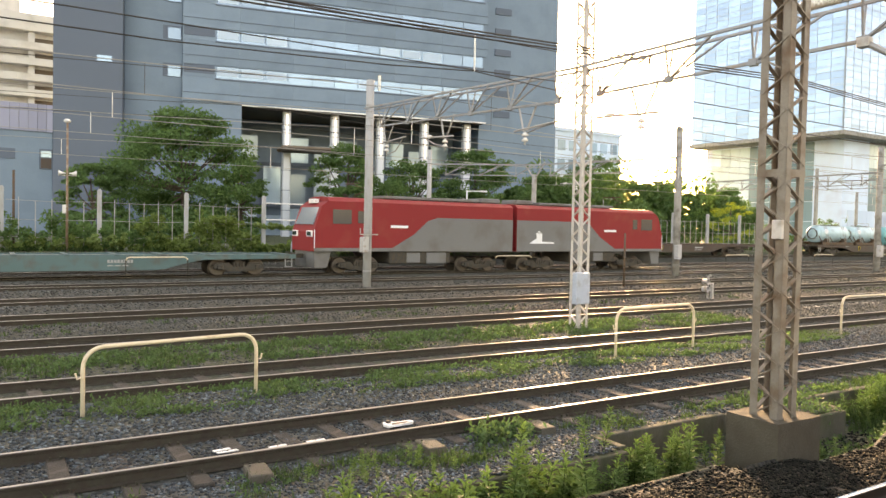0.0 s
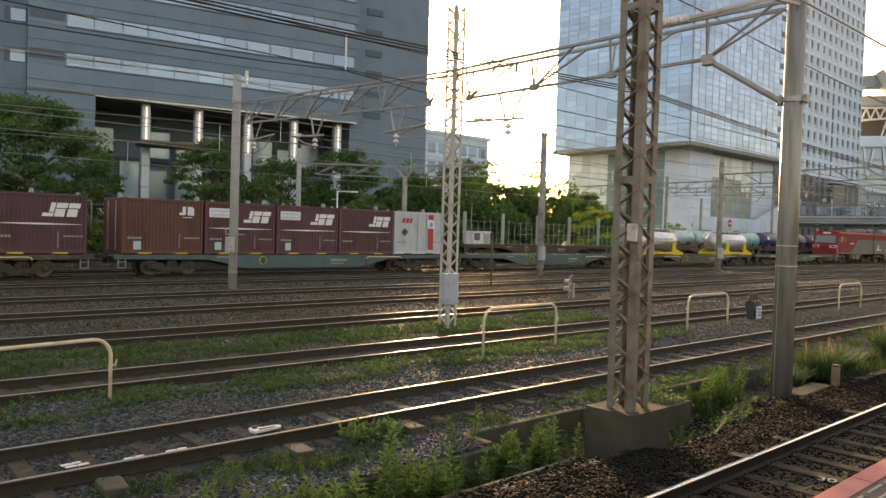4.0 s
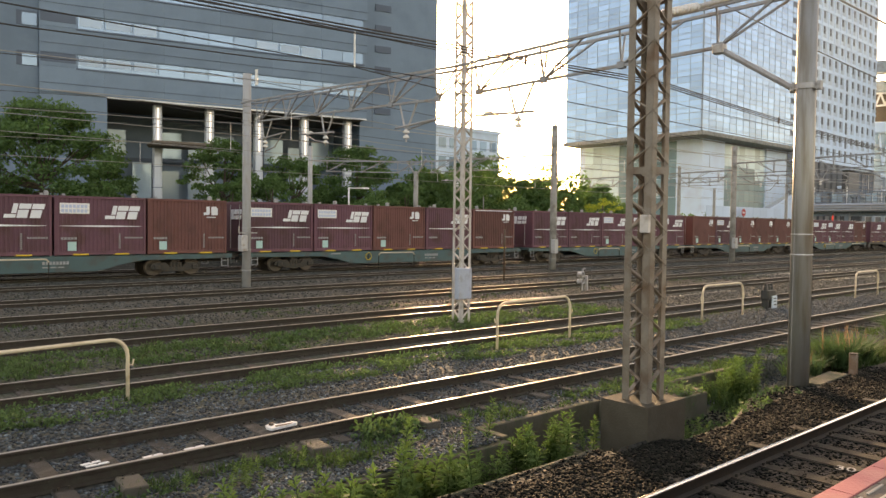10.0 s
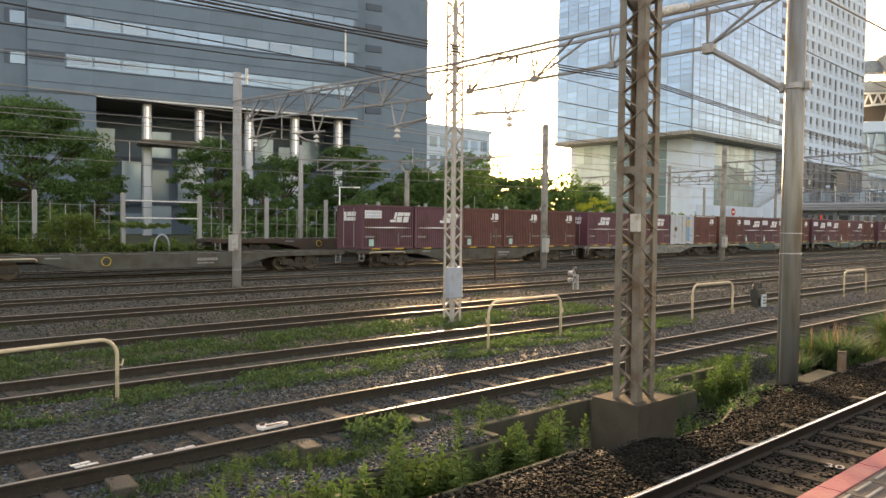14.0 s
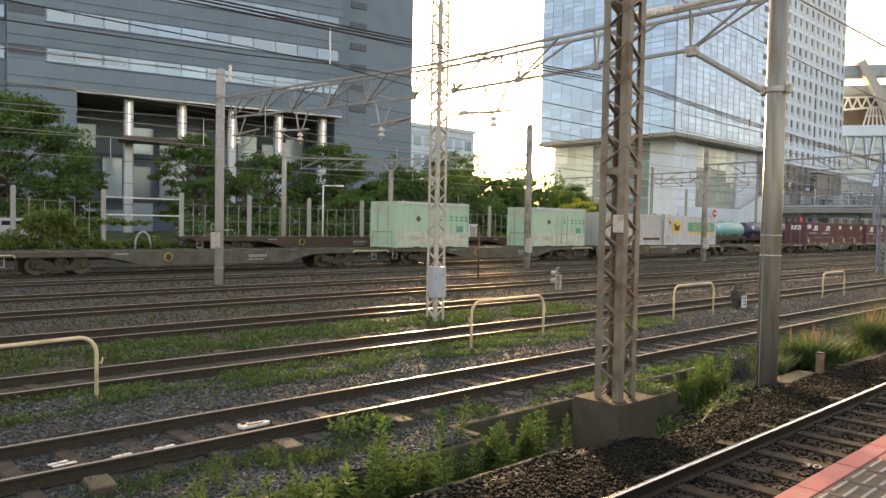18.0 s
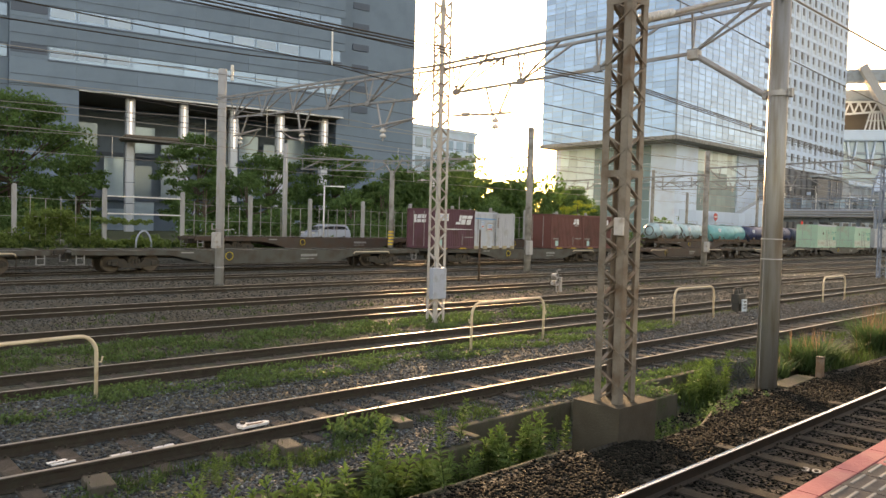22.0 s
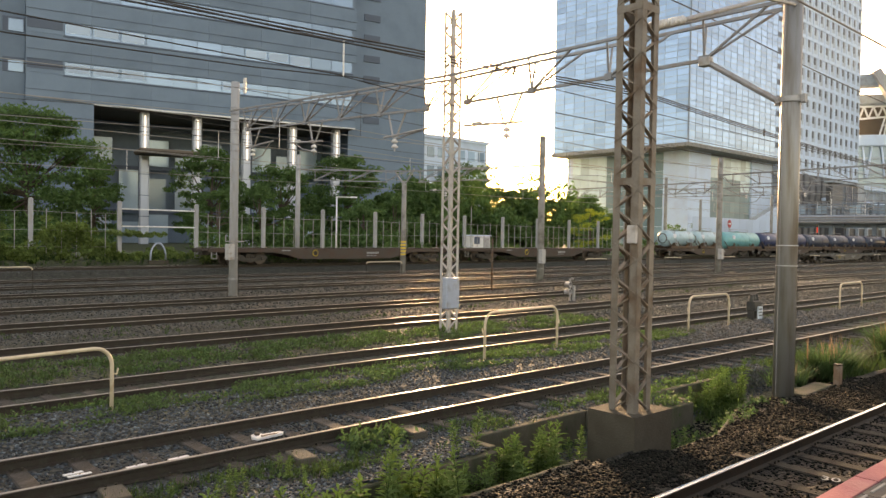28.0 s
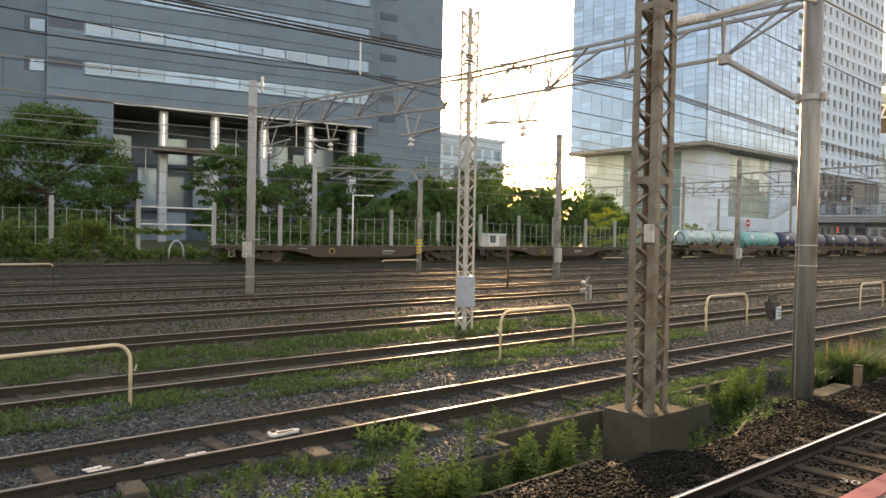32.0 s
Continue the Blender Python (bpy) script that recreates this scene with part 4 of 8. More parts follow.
def round_pole(x, y, z0, z1, r0, r1, label, mats, tilt=0.0, bands=0):
    t = thing("pole", pose(x, y, 0, 0, tilt, 0), label, "pole", "catenary poles")
    part("shaft", Shape().tube([(0, 0, z0), (0, 0, (z0 + z1) / 2), (0, 0, z1)], r0, 24, r1), mats, t, smooth=True)
    for i in range(bands):
        z = z0 + 0.8 + i * (z1 - z0 - 1) / bands
        part("band", Shape().lathe([(r0 + 0.002, z), (r0 + 0.012, z), (r0 + 0.012, z + 0.05), (r0 + 0.002, z + 0.05)], (0, 0, 0), "z", 20), mats, t)
    return t


POLE = mat("weathered_pole", (0.29, 0.295, 0.29), 0.4, 0.4, vary=0.14, scale=0.9, stretch=(5, 5, 0.5), second=(0.19, 0.165, 0.13), amount=0.45)
near_pole = round_pole(13.11, 5.545, -0.6, 7.67, 0.178, 0.16, "thick weathered round pole beside the drain", POLE)
col = Shape().lathe([(0.174, 4.9), (0.192, 4.9), (0.192, 4.99), (0.174, 4.99)], (0, 0, 0), "z", 24)
for e in (-1, 1):
    col.box(-0.05, 0.05, min(e * 0.185, e * 0.26), max(e * 0.185, e * 0.26), 4.87, 5.02, 0.008)
part("collar", col, GALV, near_pole, "bolted steel collar")
for y in (-0.23, 0.23):
    for z in (4.9, 4.98):
        part("collar_bolt", Shape().tube([(-0.08, y, z), (0.08, y, z)], 0.015, 6), GALV, near_pole)
for z in (2.06, 2.41):
    part("white_ring", Shape().lathe([(0.178, z), (0.184, z), (0.184, z + 0.012), (0.178, z + 0.012)], (0, 0, 0), "z", 24), LOGO_WHITE, near_pole)
# pale strip: the seam, with the pole's sunlit left rim put into it
part("seam", Shape().beam((-0.166, 0.06, -0.5), (-0.15, 0.06, 7.6), 0.012), GALV, near_pole, "thin pale strip for the seam and sunlit edge")

PALE_POLE = mat("pale_concrete_pole", (0.35, 0.36, 0.365), 0.8, vary=0.12, scale=1.2, stretch=(3, 3, 0.8), second=(0.30, 0.29, 0.27), amount=0.38, bump=0.15)
p1 = round_pole(13.4, 27.0, -0.2, 8.3, 0.168, 0.16, "pale grey concrete catenary pole with steel bands", PALE_POLE, bands=9)
part("cabinet", Shape().box(-0.42, -0.15, -0.42, -0.12, 1.38, 2.0, 0.02), GREY_PAINT, p1, "grey box on the pole")
part("bracket", Shape().beam((-0.5, -0.35, 2.1), (0.3, -0.3, 2.1), 0.04).beam((-0.5, -0.35, 2.1), (-0.5, -0.35, 2.35), 0.03), GALV, p1)
part("surge_arrester", Shape().tube([(0.35, -0.1, 7.9), (0.35, -0.1, 8.5)], 0.06, 10), GLASSY, p1)


def truss(p, q, depth, wide, n, label, chord=0.06, start=0.5):
    """Triangular portal beam: two top chords, one bottom chord, upright pairs and leaning braces."""
    t = thing("portal_beam", pose(0, 0, 0), label, "portal beam", "portal beams")
    p, q = Vector(p), Vector(q)
    d = (q - p).normalized()
    side = d.cross(Vector((0, 0, 1))).normalized() * wide / 2
    dn = Vector((0, 0, -depth))
    for s in (-1, 1):
        part("top_chord", Shape().beam(p + side * s, q + side * s, chord), BEAM_STEEL, t)
    at = lambda f: p + (q - p) * min(1.0, max(0.0, f))
    lo = [at((i + start) / n) + dn for i in range(n)]
    part("bottom_chord", Shape().beam(lo[0], lo[-1], chord), BEAM_STEEL, t)
    for i, b in enumerate(lo):
        for s in (-1, 1):
            part("upright", Shape().beam(at((i + start + 0.04 * s) / n) + side * s, b, 0.036), BEAM_STEEL, t)
            part("brace", Shape().beam(at((i + start - 0.62) / n) + side * s, b, 0.038), BEAM_STEEL, t)
        part("gusset", Shape().box(b.x - 0.05, b.x + 0.05, b.y - 0.09, b.y + 0.09, b.z - 0.06, b.z + 0.08), BEAM_STEEL, t)
    return t


B0, B1, B2 = (13.15, 5.61, 6.63), (13.15, 14.25, 6.6), (13.4, 27.0, 7.15)
truss(B0, B1, 0.72, 0.45, 4, "triangular steel portal beam from pole to mast", start=0.74)
truss(B1, B2, 0.75, 0.45, 6, "triangular steel portal beam over the yard tracks")
br = thing("knee_brace", pose(0, 0, 0), "grey tubular knee brace from pole to beam", "brace")
part("tube", Shape().tube([(13.15, 5.75, 4.93), (13.15, 7.15, 5.86)], 0.055, 10), GALV, br)
part("clamp", Shape().box(13.07, 13.23, 7.06, 7.28, 5.78, 5.95, 0.01), GALV, br)
arm = [Vector(v) - Vector((MX, MY, 0)) for v in ((8.55, 5.5, 5.28), (9.33, 5.4, 5.52), (11.6, 5.3, 6.3), (13.3, 5.5, 6.6))]
fd = part("feeder_arm", Shape().tube(arm[1:], 0.035, 10), GALV, near_mast, "grey tubular feeder arm")
ins = Shape().tube(arm[:2], 0.03, 10)
dd = (arm[1] - arm[0]).normalized()
for k in range(10):
    c = arm[0].lerp(arm[1], 0.08 + 0.09 * k)
    ins.tube([c - dd * 0.022, c, c + dd * 0.022], 0.03, 14, 0.062)
part("insulator", ins, GLASSY, fd, "ribbed pale insulator", smooth=True)


# ---- wire supports hanging from the beams ----
def hanger(x, y, top, side):
    """Twin drop tubes from a beam, insulator and registration arm holding the contact wire at y."""
    t = thing("wire_support", pose(x, y, 0), "grey drop bracket with pale insulators under the portal", "wire support", "wire supports")
    for s in (-1, 1):
        part("drop_tube", Shape().tube([(0.08, s * 0.42, top), (0.0, s * 0.08, top - 0.75)], 0.028, 8), GALV, t)
    part("cross_tube", Shape().tube([(0, -0.5 * side, top - 0.72), (0, 1.5 * side, top - 0.62)], 0.03, 8), GALV, t)
    for z in (top - 0.85, top - 1.0):
        part("insulator_disc", Shape().lathe([(0.03, -0.05), (0.09, -0.05), (0.1, -0.02), (0.05, 0.05), (0.03, 0.05)], (0, 0, z), "z", 14), GLASSY, t)
    part("stem", Shape().tube([(0, 0, top - 0.75), (0, 0, top - 1.15)], 0.022, 8), GALV, t)
    ins = Shape()
    for k in range(4):
        ins.lathe([(0.02, 0.9 + k * 0.07), (0.06, 0.91 + k * 0.07), (0.065, 0.93 + k * 0.07), (0.02, 0.96 + k * 0.07)], (0, 0, top - 0.62), "y", 12)
    if side > 0:
        part("arm_insulator", ins, GLASSY, t)
    part("registration_arm", Shape().tube([(0, 1.3 * side, top - 0.65), (0.02, 0.7 * side, 5.3), (0, 0, 5.18)], 0.02, 6), GALV, t)
    return t


for k, nm in enumerate(("second_track", "third_track", "fourth_track", "fifth_track")):
    yy = TRACKS[nm]
    f = (yy - 5.6) / 8.65 if yy < 14 else (yy - 14.25) / 12.75
    hx = 13.15 if yy < 14 else 13.15 + 0.25 * f
    hz = (6.62 if yy < 14 else 6.6 + 0.55 * f) - 0.7
    hanger(hx, yy, hz, -1 if k % 2 else 1)
hanger(30.95, 34.0, 5.93, 1)
hanger(53.0, 25.45, 6.6, -1)
hanger(52.6, 21.1, 6.6, 1)
hanger(54.2, TRACKS["train_track"], 6.2, 1)


# ---- low barrier rails ----
def hoop(x0, y0, x1, y1, h, r, label):
    t = thing("hoop_barrier", pose(x0, y0, 0), label, "barrier", "hoop barriers")
    d = Vector((x1 - x0, y1 - y0, 0))
    u = d.normalized()
    pts = [Vector((0, 0, -0.3)), Vector((0, 0, h - 0.28))]
    for k in range(1, 7):
        a = k / 6 * math.pi / 2
        pts.append(u * (0.25 * (1 - math.cos(a))) + Vector((0, 0, h - 0.28 + 0.25 * math.sin(a))))
    for k in range(0, 7):
        a = k / 6 * math.pi / 2
        pts.append(d - u * (0.25 * (1 - math.sin(a))) + Vector((0, 0, h - 0.28 + 0.25 * math.cos(a))))
    pts.append(d + Vector((0, 0, -0.3)))
    part("bent_tube", Shape().tube(pts, r, 12), BEIGE, t, smooth=True)
    for e, s in ((Vector((0, 0, h - 0.4)), -1), (d + Vector((0, 0, h - 0.4)), 1)):
        part("hook", Shape().tube([e, e + u * 0.07 * s + Vector((0, 0, -0.02)), e + u * 0.09 * s + Vector((0, 0, 0.06))], 0.012, 6), BEIGE, t)
    return t


hoop(1.15, 10.35, 3.53, 10.75, 0.88, 0.027, "bent beige tube barrier beside the track")
hoop(10.76, 10.56, 13.29, 10.74, 0.95, 0.028, "bent beige tube barrier in the grass")
hoop(18.66, 10.5, 20.9, 10.48, 0.95, 0.028, "bent beige tube barrier in the ballast")
hoop(29.82, 10.6, 32.1, 10.6, 0.95, 0.028, "bent beige tube barrier in the ballast")
for x in (5.25, 24.25, 44.0, 54.6, 64.3, 74.2, 84.0, 91.4, 103.8):
    t = thing("hoop_barrier", pose(x, 33.0, 0), "low barrier rail with a pale top beside the train's track", "barrier", "hoop barriers")
    part("top_bar", Shape().tube([(0, 0, 0.8), (0.05, 0, 0.89), (0.14, 0, 0.92), (2.36, 0, 0.92), (2.45, 0, 0.89), (2.5, 0, 0.8)], 0.03, 8), BEIGE, t, smooth=True)
    # skylight on the top bar is put into colour: pale bar, dark legs
    for e in (0.0, 2.5):
        part("leg", Shape().tube([(e, 0, -0.3), (e, 0, 0.8)], 0.02, 6), RAIL_SIDE, t, "dark leg, shade put into its colour")


# ---- overhead wires ----
def wire_run(name, y, z, sag, r, label, drop=None, x0=-60, x1=330, span=45, off=13):
    t = thing(name, pose(0, 0, 0), label, "overhead wire", "overhead wires")
    pts = []
    x = x0
    while x <= x1:
        f = ((x - off) / span) % 1.0
        pts.append((x, y, z - sag * 4 * f * (1 - f)))
        x += 3.0
    part("messenger_wire", Shape().tube(pts, r, 5, cap=False), LINE_WIRE if drop else WIRE, t)
    if drop:
        part("contact_wire", Shape().tube([(x0, y, drop), (x1, y, drop)], r, 5, cap=False), LINE_WIRE, t)
        for k in range(len(pts) // 3):
            a = pts[3 * k]
            part("dropper", Shape().tube([a, (a[0], y, drop)], 0.006 if y < 20 else 0.01, 4, cap=False), WIRE if y < 20 else WHITE, t)
    return t


def low_wire(x):
    """Height of the near line's lower wires, highest at the portal."""
    d = min(1.0, abs((x - 13.15 + 22) % 44 - 22) / 22)
    return 5.42 - 0.5 * (1 - (1 - d) ** 2)


pair = wire_run("overhead_line", TRACKS["near_track"], 7.6, 0.6, 0.014, "overhead line with a bundle of three sagging black wires", None)
for dy, dz in ((0.0, 0.0), (0.02, 0.05), (0.05, 0.1)):
    part("contact_wire", Shape().tube([(-60 + 1.5 * i, TRACKS["near_track"] + dy, low_wire(-60 + 1.5 * i) + dz - 0.05) for i in range(261)], 0.0125, 5, cap=False), WIRE, pair)
for i in range(16):
    x = -28 + 9.3 * i
    z = low_wire(x)
    part("wire_clip", Shape().tube([(x, TRACKS["near_track"] + 0.02, z - 0.08), (x + 0.02, TRACKS["near_track"] + 0.02, z + 0.08)], 0.02, 6), STEEL_DARK, pair)
wire_run("overhead_line", TRACKS["platform_track"], 6.9, 0.6, 0.012, "overhead contact line above the platform track", 5.0)
second = thing("overhead_line", pose(0, TRACKS["second_track"], 0), "overhead line whose contact wire rises to a dropper", "overhead wire", "overhead wires")
part("messenger_wire", Shape().tube([(-60, 0, 6.1), (8.4, 0, 6.28), (13.15, 0, 6.3), (60, 0, 5.9), (330, 0, 6.1)], 0.011, 5, cap=False), WIRE, second)
part("auxiliary_wire", Shape().tube([(-60, 0, 5.62), (8.4, 0, 5.62), (13.15, 0, 5.7), (60, 0, 5.5), (330, 0, 5.6)], 0.012, 5, cap=False), WIRE, second)
part("contact_wire", Shape().tube([(-60, 0, 5.2), (2.5, 0, 5.32), (6.5, 0, 5.47), (8.4, 0, 5.6), (13.15, 0, 5.3), (330, 0, 5.15)], 0.012, 5, cap=False), WIRE, second)
part("dropper", Shape().tube([(8.4, 0, 5.6), (8.4, 0, 6.3)], 0.017, 6), WHITE, second, "white dropper rod")
for x in (19.0, 44.0):
    part("dropper", Shape().tube([(x, 0, 5.25), (x, 0, 6.2)], 0.005, 5), WIRE, second)
for nm in ("third_track", "fourth_track", "fifth_track", "train_track"):
    wire_run("overhead_line", TRACKS[nm], 6.15, 0.5, 0.011, "overhead contact line with droppers", 5.15)
for yy, zz in ((27.2, 8.2), (41.0, 9.0), (41.6, 8.3)):
    wire_run("feeder_wire", yy, zz, 0.7, 0.014, "sagging black feeder cable", None)


platform_pole = round_pole(-14.0, 0.5, 1.0, 7.4, 0.15, 0.13, "grey steel pole on the platform holding the wires", GALV)
part("wire_bracket", Shape().tube([(0, 0, 6.8), (0, 2.8, 6.75)], 0.04, 8), GALV, platform_pole)
part("registration_arm", Shape().tube([(0, 0, 5.3), (0, 2.8, 5.01)], 0.03, 8), GALV, platform_pole)


# ---- far buildings ----
OFFICE = mat("blue_grey_cladding", (0.135, 0.213, 0.285), 0.55, 0.1, vary=0.1, scale=0.25, fine=6, bump=0.04, per_piece=0.07, second=(0.115, 0.185, 0.25), amount=0.42)
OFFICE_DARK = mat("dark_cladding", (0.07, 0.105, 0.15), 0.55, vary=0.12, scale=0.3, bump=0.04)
STATION_DARK = mat("dark_station_glazing", (0.05, 0.055, 0.06), 0.45, vary=0.25, scale=0.4, bump=0.03)
# dark brown with shade put into it, for soffits and balcony windows
SOFFIT = mat("shaded_dark_brown", (0.12, 0.092, 0.07), 0.8, vary=0.2, scale=0.5)
PANE = mat("reflecting_window", (0.20, 0.32, 0.43), 0.12, 0.35, vary=0.18, scale=0.15, bump=0, per_piece=0.22, spec=0.8)
STEEL_COLUMN = mat("bright_column_steel", (0.46, 0.51, 0.57), 0.4, 0.3, vary=0.12, scale=1)
LOBBY = mat("lobby_glass", (0.34, 0.48, 0.58), 0.15, 0.15, vary=0.25, scale=0.4, bump=0, per_piece=0.3)


# white strip given a weak glow for the bright line on the columns
BRIGHT_STRIP = mat("column_bright_strip", (0.8, 0.82, 0.85), 0.4, vary=0.05, bump=0)
BRIGHT_STRIP.node_tree.nodes["Principled BSDF"].inputs["Emission Color"].default_value = (0.9, 0.95, 1.0, 1)
BRIGHT_STRIP.node_tree.nodes["Principled BSDF"].inputs["Emission Strength"].default_value = 0.16


WINDOW_BLIND = mat("pale_roller_blind", (0.40, 0.55, 0.68), 0.5, vary=0.08, bump=0, per_piece=0.15)


def office():
    b = thing("office_building", pose(22, 82, 0, 0, 0, -12), "blue-grey clad office block over a tall colonnade", "building")
    top, x1 = 47.4, 32.0
    # solid core behind the panels
    part("upper_wall", Shape().box(-3.4, x1 - 0.1, 0.15, 28, 15.4, top), OFFICE, b)
    part("pier_wall", Shape().box(-3.4, 2.8, 0.15, 28, 0, 15.4), OFFICE, b)
    part("lobby_wall", Shape().box(2.8, x1 - 0.1, 11, 28, 0, 15.4), OFFICE, b)
    part("stair_tower", Shape().box(-9.2, -3.4, 1.2, 26, 0, top, 0.05), OFFICE, b)
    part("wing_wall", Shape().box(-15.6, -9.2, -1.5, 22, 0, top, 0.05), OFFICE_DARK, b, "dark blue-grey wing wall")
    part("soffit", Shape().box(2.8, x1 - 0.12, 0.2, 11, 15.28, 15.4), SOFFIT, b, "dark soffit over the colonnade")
    part("soffit_edge", Shape().box(2.8, x1, -0.03, 0.18, 15.26, 15.42), WHITE, b, "pale lit soffit edge")
    me_long = {}
    rng = random.Random(5)
    for k in range(8):
        z = 15.42 + 4.0 * k
        zw = z + 2.6
        for i in range(6):
            xa = -3.4 + i * 5.9
            xb = min(xa + 5.9, x1)
            key = round(xb - xa, 2)
            if key not in me_long:
                me_long[key] = Shape().box(0, xb - xa - 0.012, 0, 0.15, 0.015, 2.58, 0.004).made("cladding_panel", OFFICE)
            p = part("cladding_panel", me_long[key], None, b)
            p.location = (xa, 0, z)
        part("window_head", Shape().box(-3.4, 0, 0.02, 0.15, zw, zw + 1.4).box(-3.4, x1, 0.06, 0.15, zw + 1.36, zw + 1.42), OFFICE, b)
        w = part("window", Shape().box(0, x1 - 0.4, 0.02, 0.1, zw - 0.02, zw + 0.04).box(0, x1 - 0.4, 0.02, 0.1, zw + 1.32, zw + 1.36), OFFICE_DARK, b)
        x = 0.05
        i = 0
        while x < x1 - 1.2:
            wd = 2.7 if i % 2 else 2.55
            g = part("pane", Shape().box(0, wd - 0.09, 0, 0.03, 0, 1.28), PANE, w)
            g.location = (x, 0.07, zw + 0.04)
            if (i < 3 and k in (0, 1, 2)) or rng.random() < 0.18:
                bl = part("blind", Shape().box(0.12, wd - 0.24, -0.012, 0, 0.12 + 0.3 * rng.random(), 1.14), WINDOW_BLIND, w, "pale roller blind behind the pane")
                bl.location = (x, 0.07, zw + 0.04)
            x += wd
            i += 1
        part("louvre_band", Shape().box(-3.3, -0.12, -0.012, 0.02, zw + 0.42, zw + 1.3, 0.01).box(-3.3, -0.12, -0.05, 0.0, zw + 1.3, zw + 1.36, 0.01), OFFICE_DARK, b, "dark louvre band beside the windows")
        # dark strips put in for the shadow lines under windows and along spandrels
        part("sill", Shape().box(-0.08, x1 - 0.36, -0.06, 0.02, zw - 0.16, zw - 0.02, 0.01), OFFICE_DARK, b, "dark strip for the shadow line under the windows")
        part("ledge", Shape().box(-3.4, x1, -0.05, 0.0, z + 0.9, z + 0.95), OFFICE_DARK, b)
        part("tower_window", Shape().box(-5.4, -3.5, 1.14, 1.22, zw, zw + 1.45, 0.01), OFFICE_DARK, b)
        part("tower_pane", Shape().box(-4.9, -3.6, 1.1, 1.16, zw + 0.05, zw + 1.25), PANE, b)
        if k in (0, 2):
            part("wing_pane", Shape().box(-11.6, -10.2, -1.56, -1.48, zw + 0.5, zw + 1.1), PANE, b)
    part("roof", Shape().box(-3.6, x1 + 0.2, -0.2, 28.2, top, top + 0.6, 0.05), OFFICE_DARK, b)
    for i in range(5):
        x = 7.98 + 5.57 * i
        c = part("column", Shape().box(x - 0.47, x + 0.47, 1.5, 2.5, 0.3, 15.3, 0.12), STEEL_COLUMN, b, "bright steel-clad column")
        for j in range(6):
            part("column_band", Shape().box(x - 0.49, x + 0.49, 1.48, 2.52, 1.6 + j * 2.3, 1.66 + j * 2.3), OFFICE_DARK, c)
        part("light_strip", Shape().box(x - 0.1, x + 0.1, 1.44, 1.5, 10.7, 14.9), BRIGHT_STRIP, c, "glowing white strip on the column")
    part("lobby_frame", Shape().box(3, x1 - 0.3, 9.9, 10.1, 4.4, 4.8).box(3, x1 - 0.3, 9.9, 10.1, 9.6, 10.0), OFFICE_DARK, b)
    for i in range(9):
        for j, (za, zb) in enumerate(((0.9, 4.3), (4.9, 9.5), (10.1, 13.2))):
            if (i * 3 + j) % 4 != 1:
                part("lobby_pane", Shape().box(3.2 + i * 3.15, 5.6 + i * 3.15 - 0.3 * (j % 2), 9.95, 10.02, za, zb - 0.9 * ((i + j) % 2)), LOBBY, b)
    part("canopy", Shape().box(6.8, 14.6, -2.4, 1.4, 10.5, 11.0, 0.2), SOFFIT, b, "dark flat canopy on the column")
    # set-back end wing
    part("end_wing", Shape().box(32.0, 43.0, 2.2, 28, 0, top + 2, 0.05), OFFICE, b)
    for k in range(12):
        part("louvre_band", Shape().box(34.0, 36.2, 2.08, 2.2, 16.5 + k * 2.6, 17.3 + k * 2.6), OFFICE_DARK, b)
    return b


office()

CURTAIN = mat("curtain_wall_glass", (0.30, 0.53, 0.80), 0.12, 0.25, vary=0.25, scale=0.06, bump=0, per_piece=0.19, spec=0.9)
MULLION = mat("grey_mullion", (0.27, 0.34, 0.40), 0.5, 0.4, vary=0.1, bump=0)
STONE_WHITE = mat("pale_stone_cladding", (0.62, 0.77, 0.91), 0.6, vary=0.06, scale=0.2, bump=0.04, second=(0.58, 0.68, 0.8), amount=0.4)
BAND = mat("grey_blue_spandrel", (0.20, 0.26, 0.31), 0.3, 0.3, vary=0.1, scale=0.1, bump=0)


GREEN_GLASS = mat("green_lobby_glass", (0.21, 0.33, 0.35), 0.22, 0.0, vary=0.25, spec=0.35, scale=0.2, bump=0, per_piece=0.2)
# paler glass with the bright reflection of the upper panes in its colour
SHEEN_GLASS = mat("lobby_glass_sheen", (0.52, 0.68, 0.70), 0.2, 0.0, vary=0.25, scale=0.3, bump=0, per_piece=0.2)


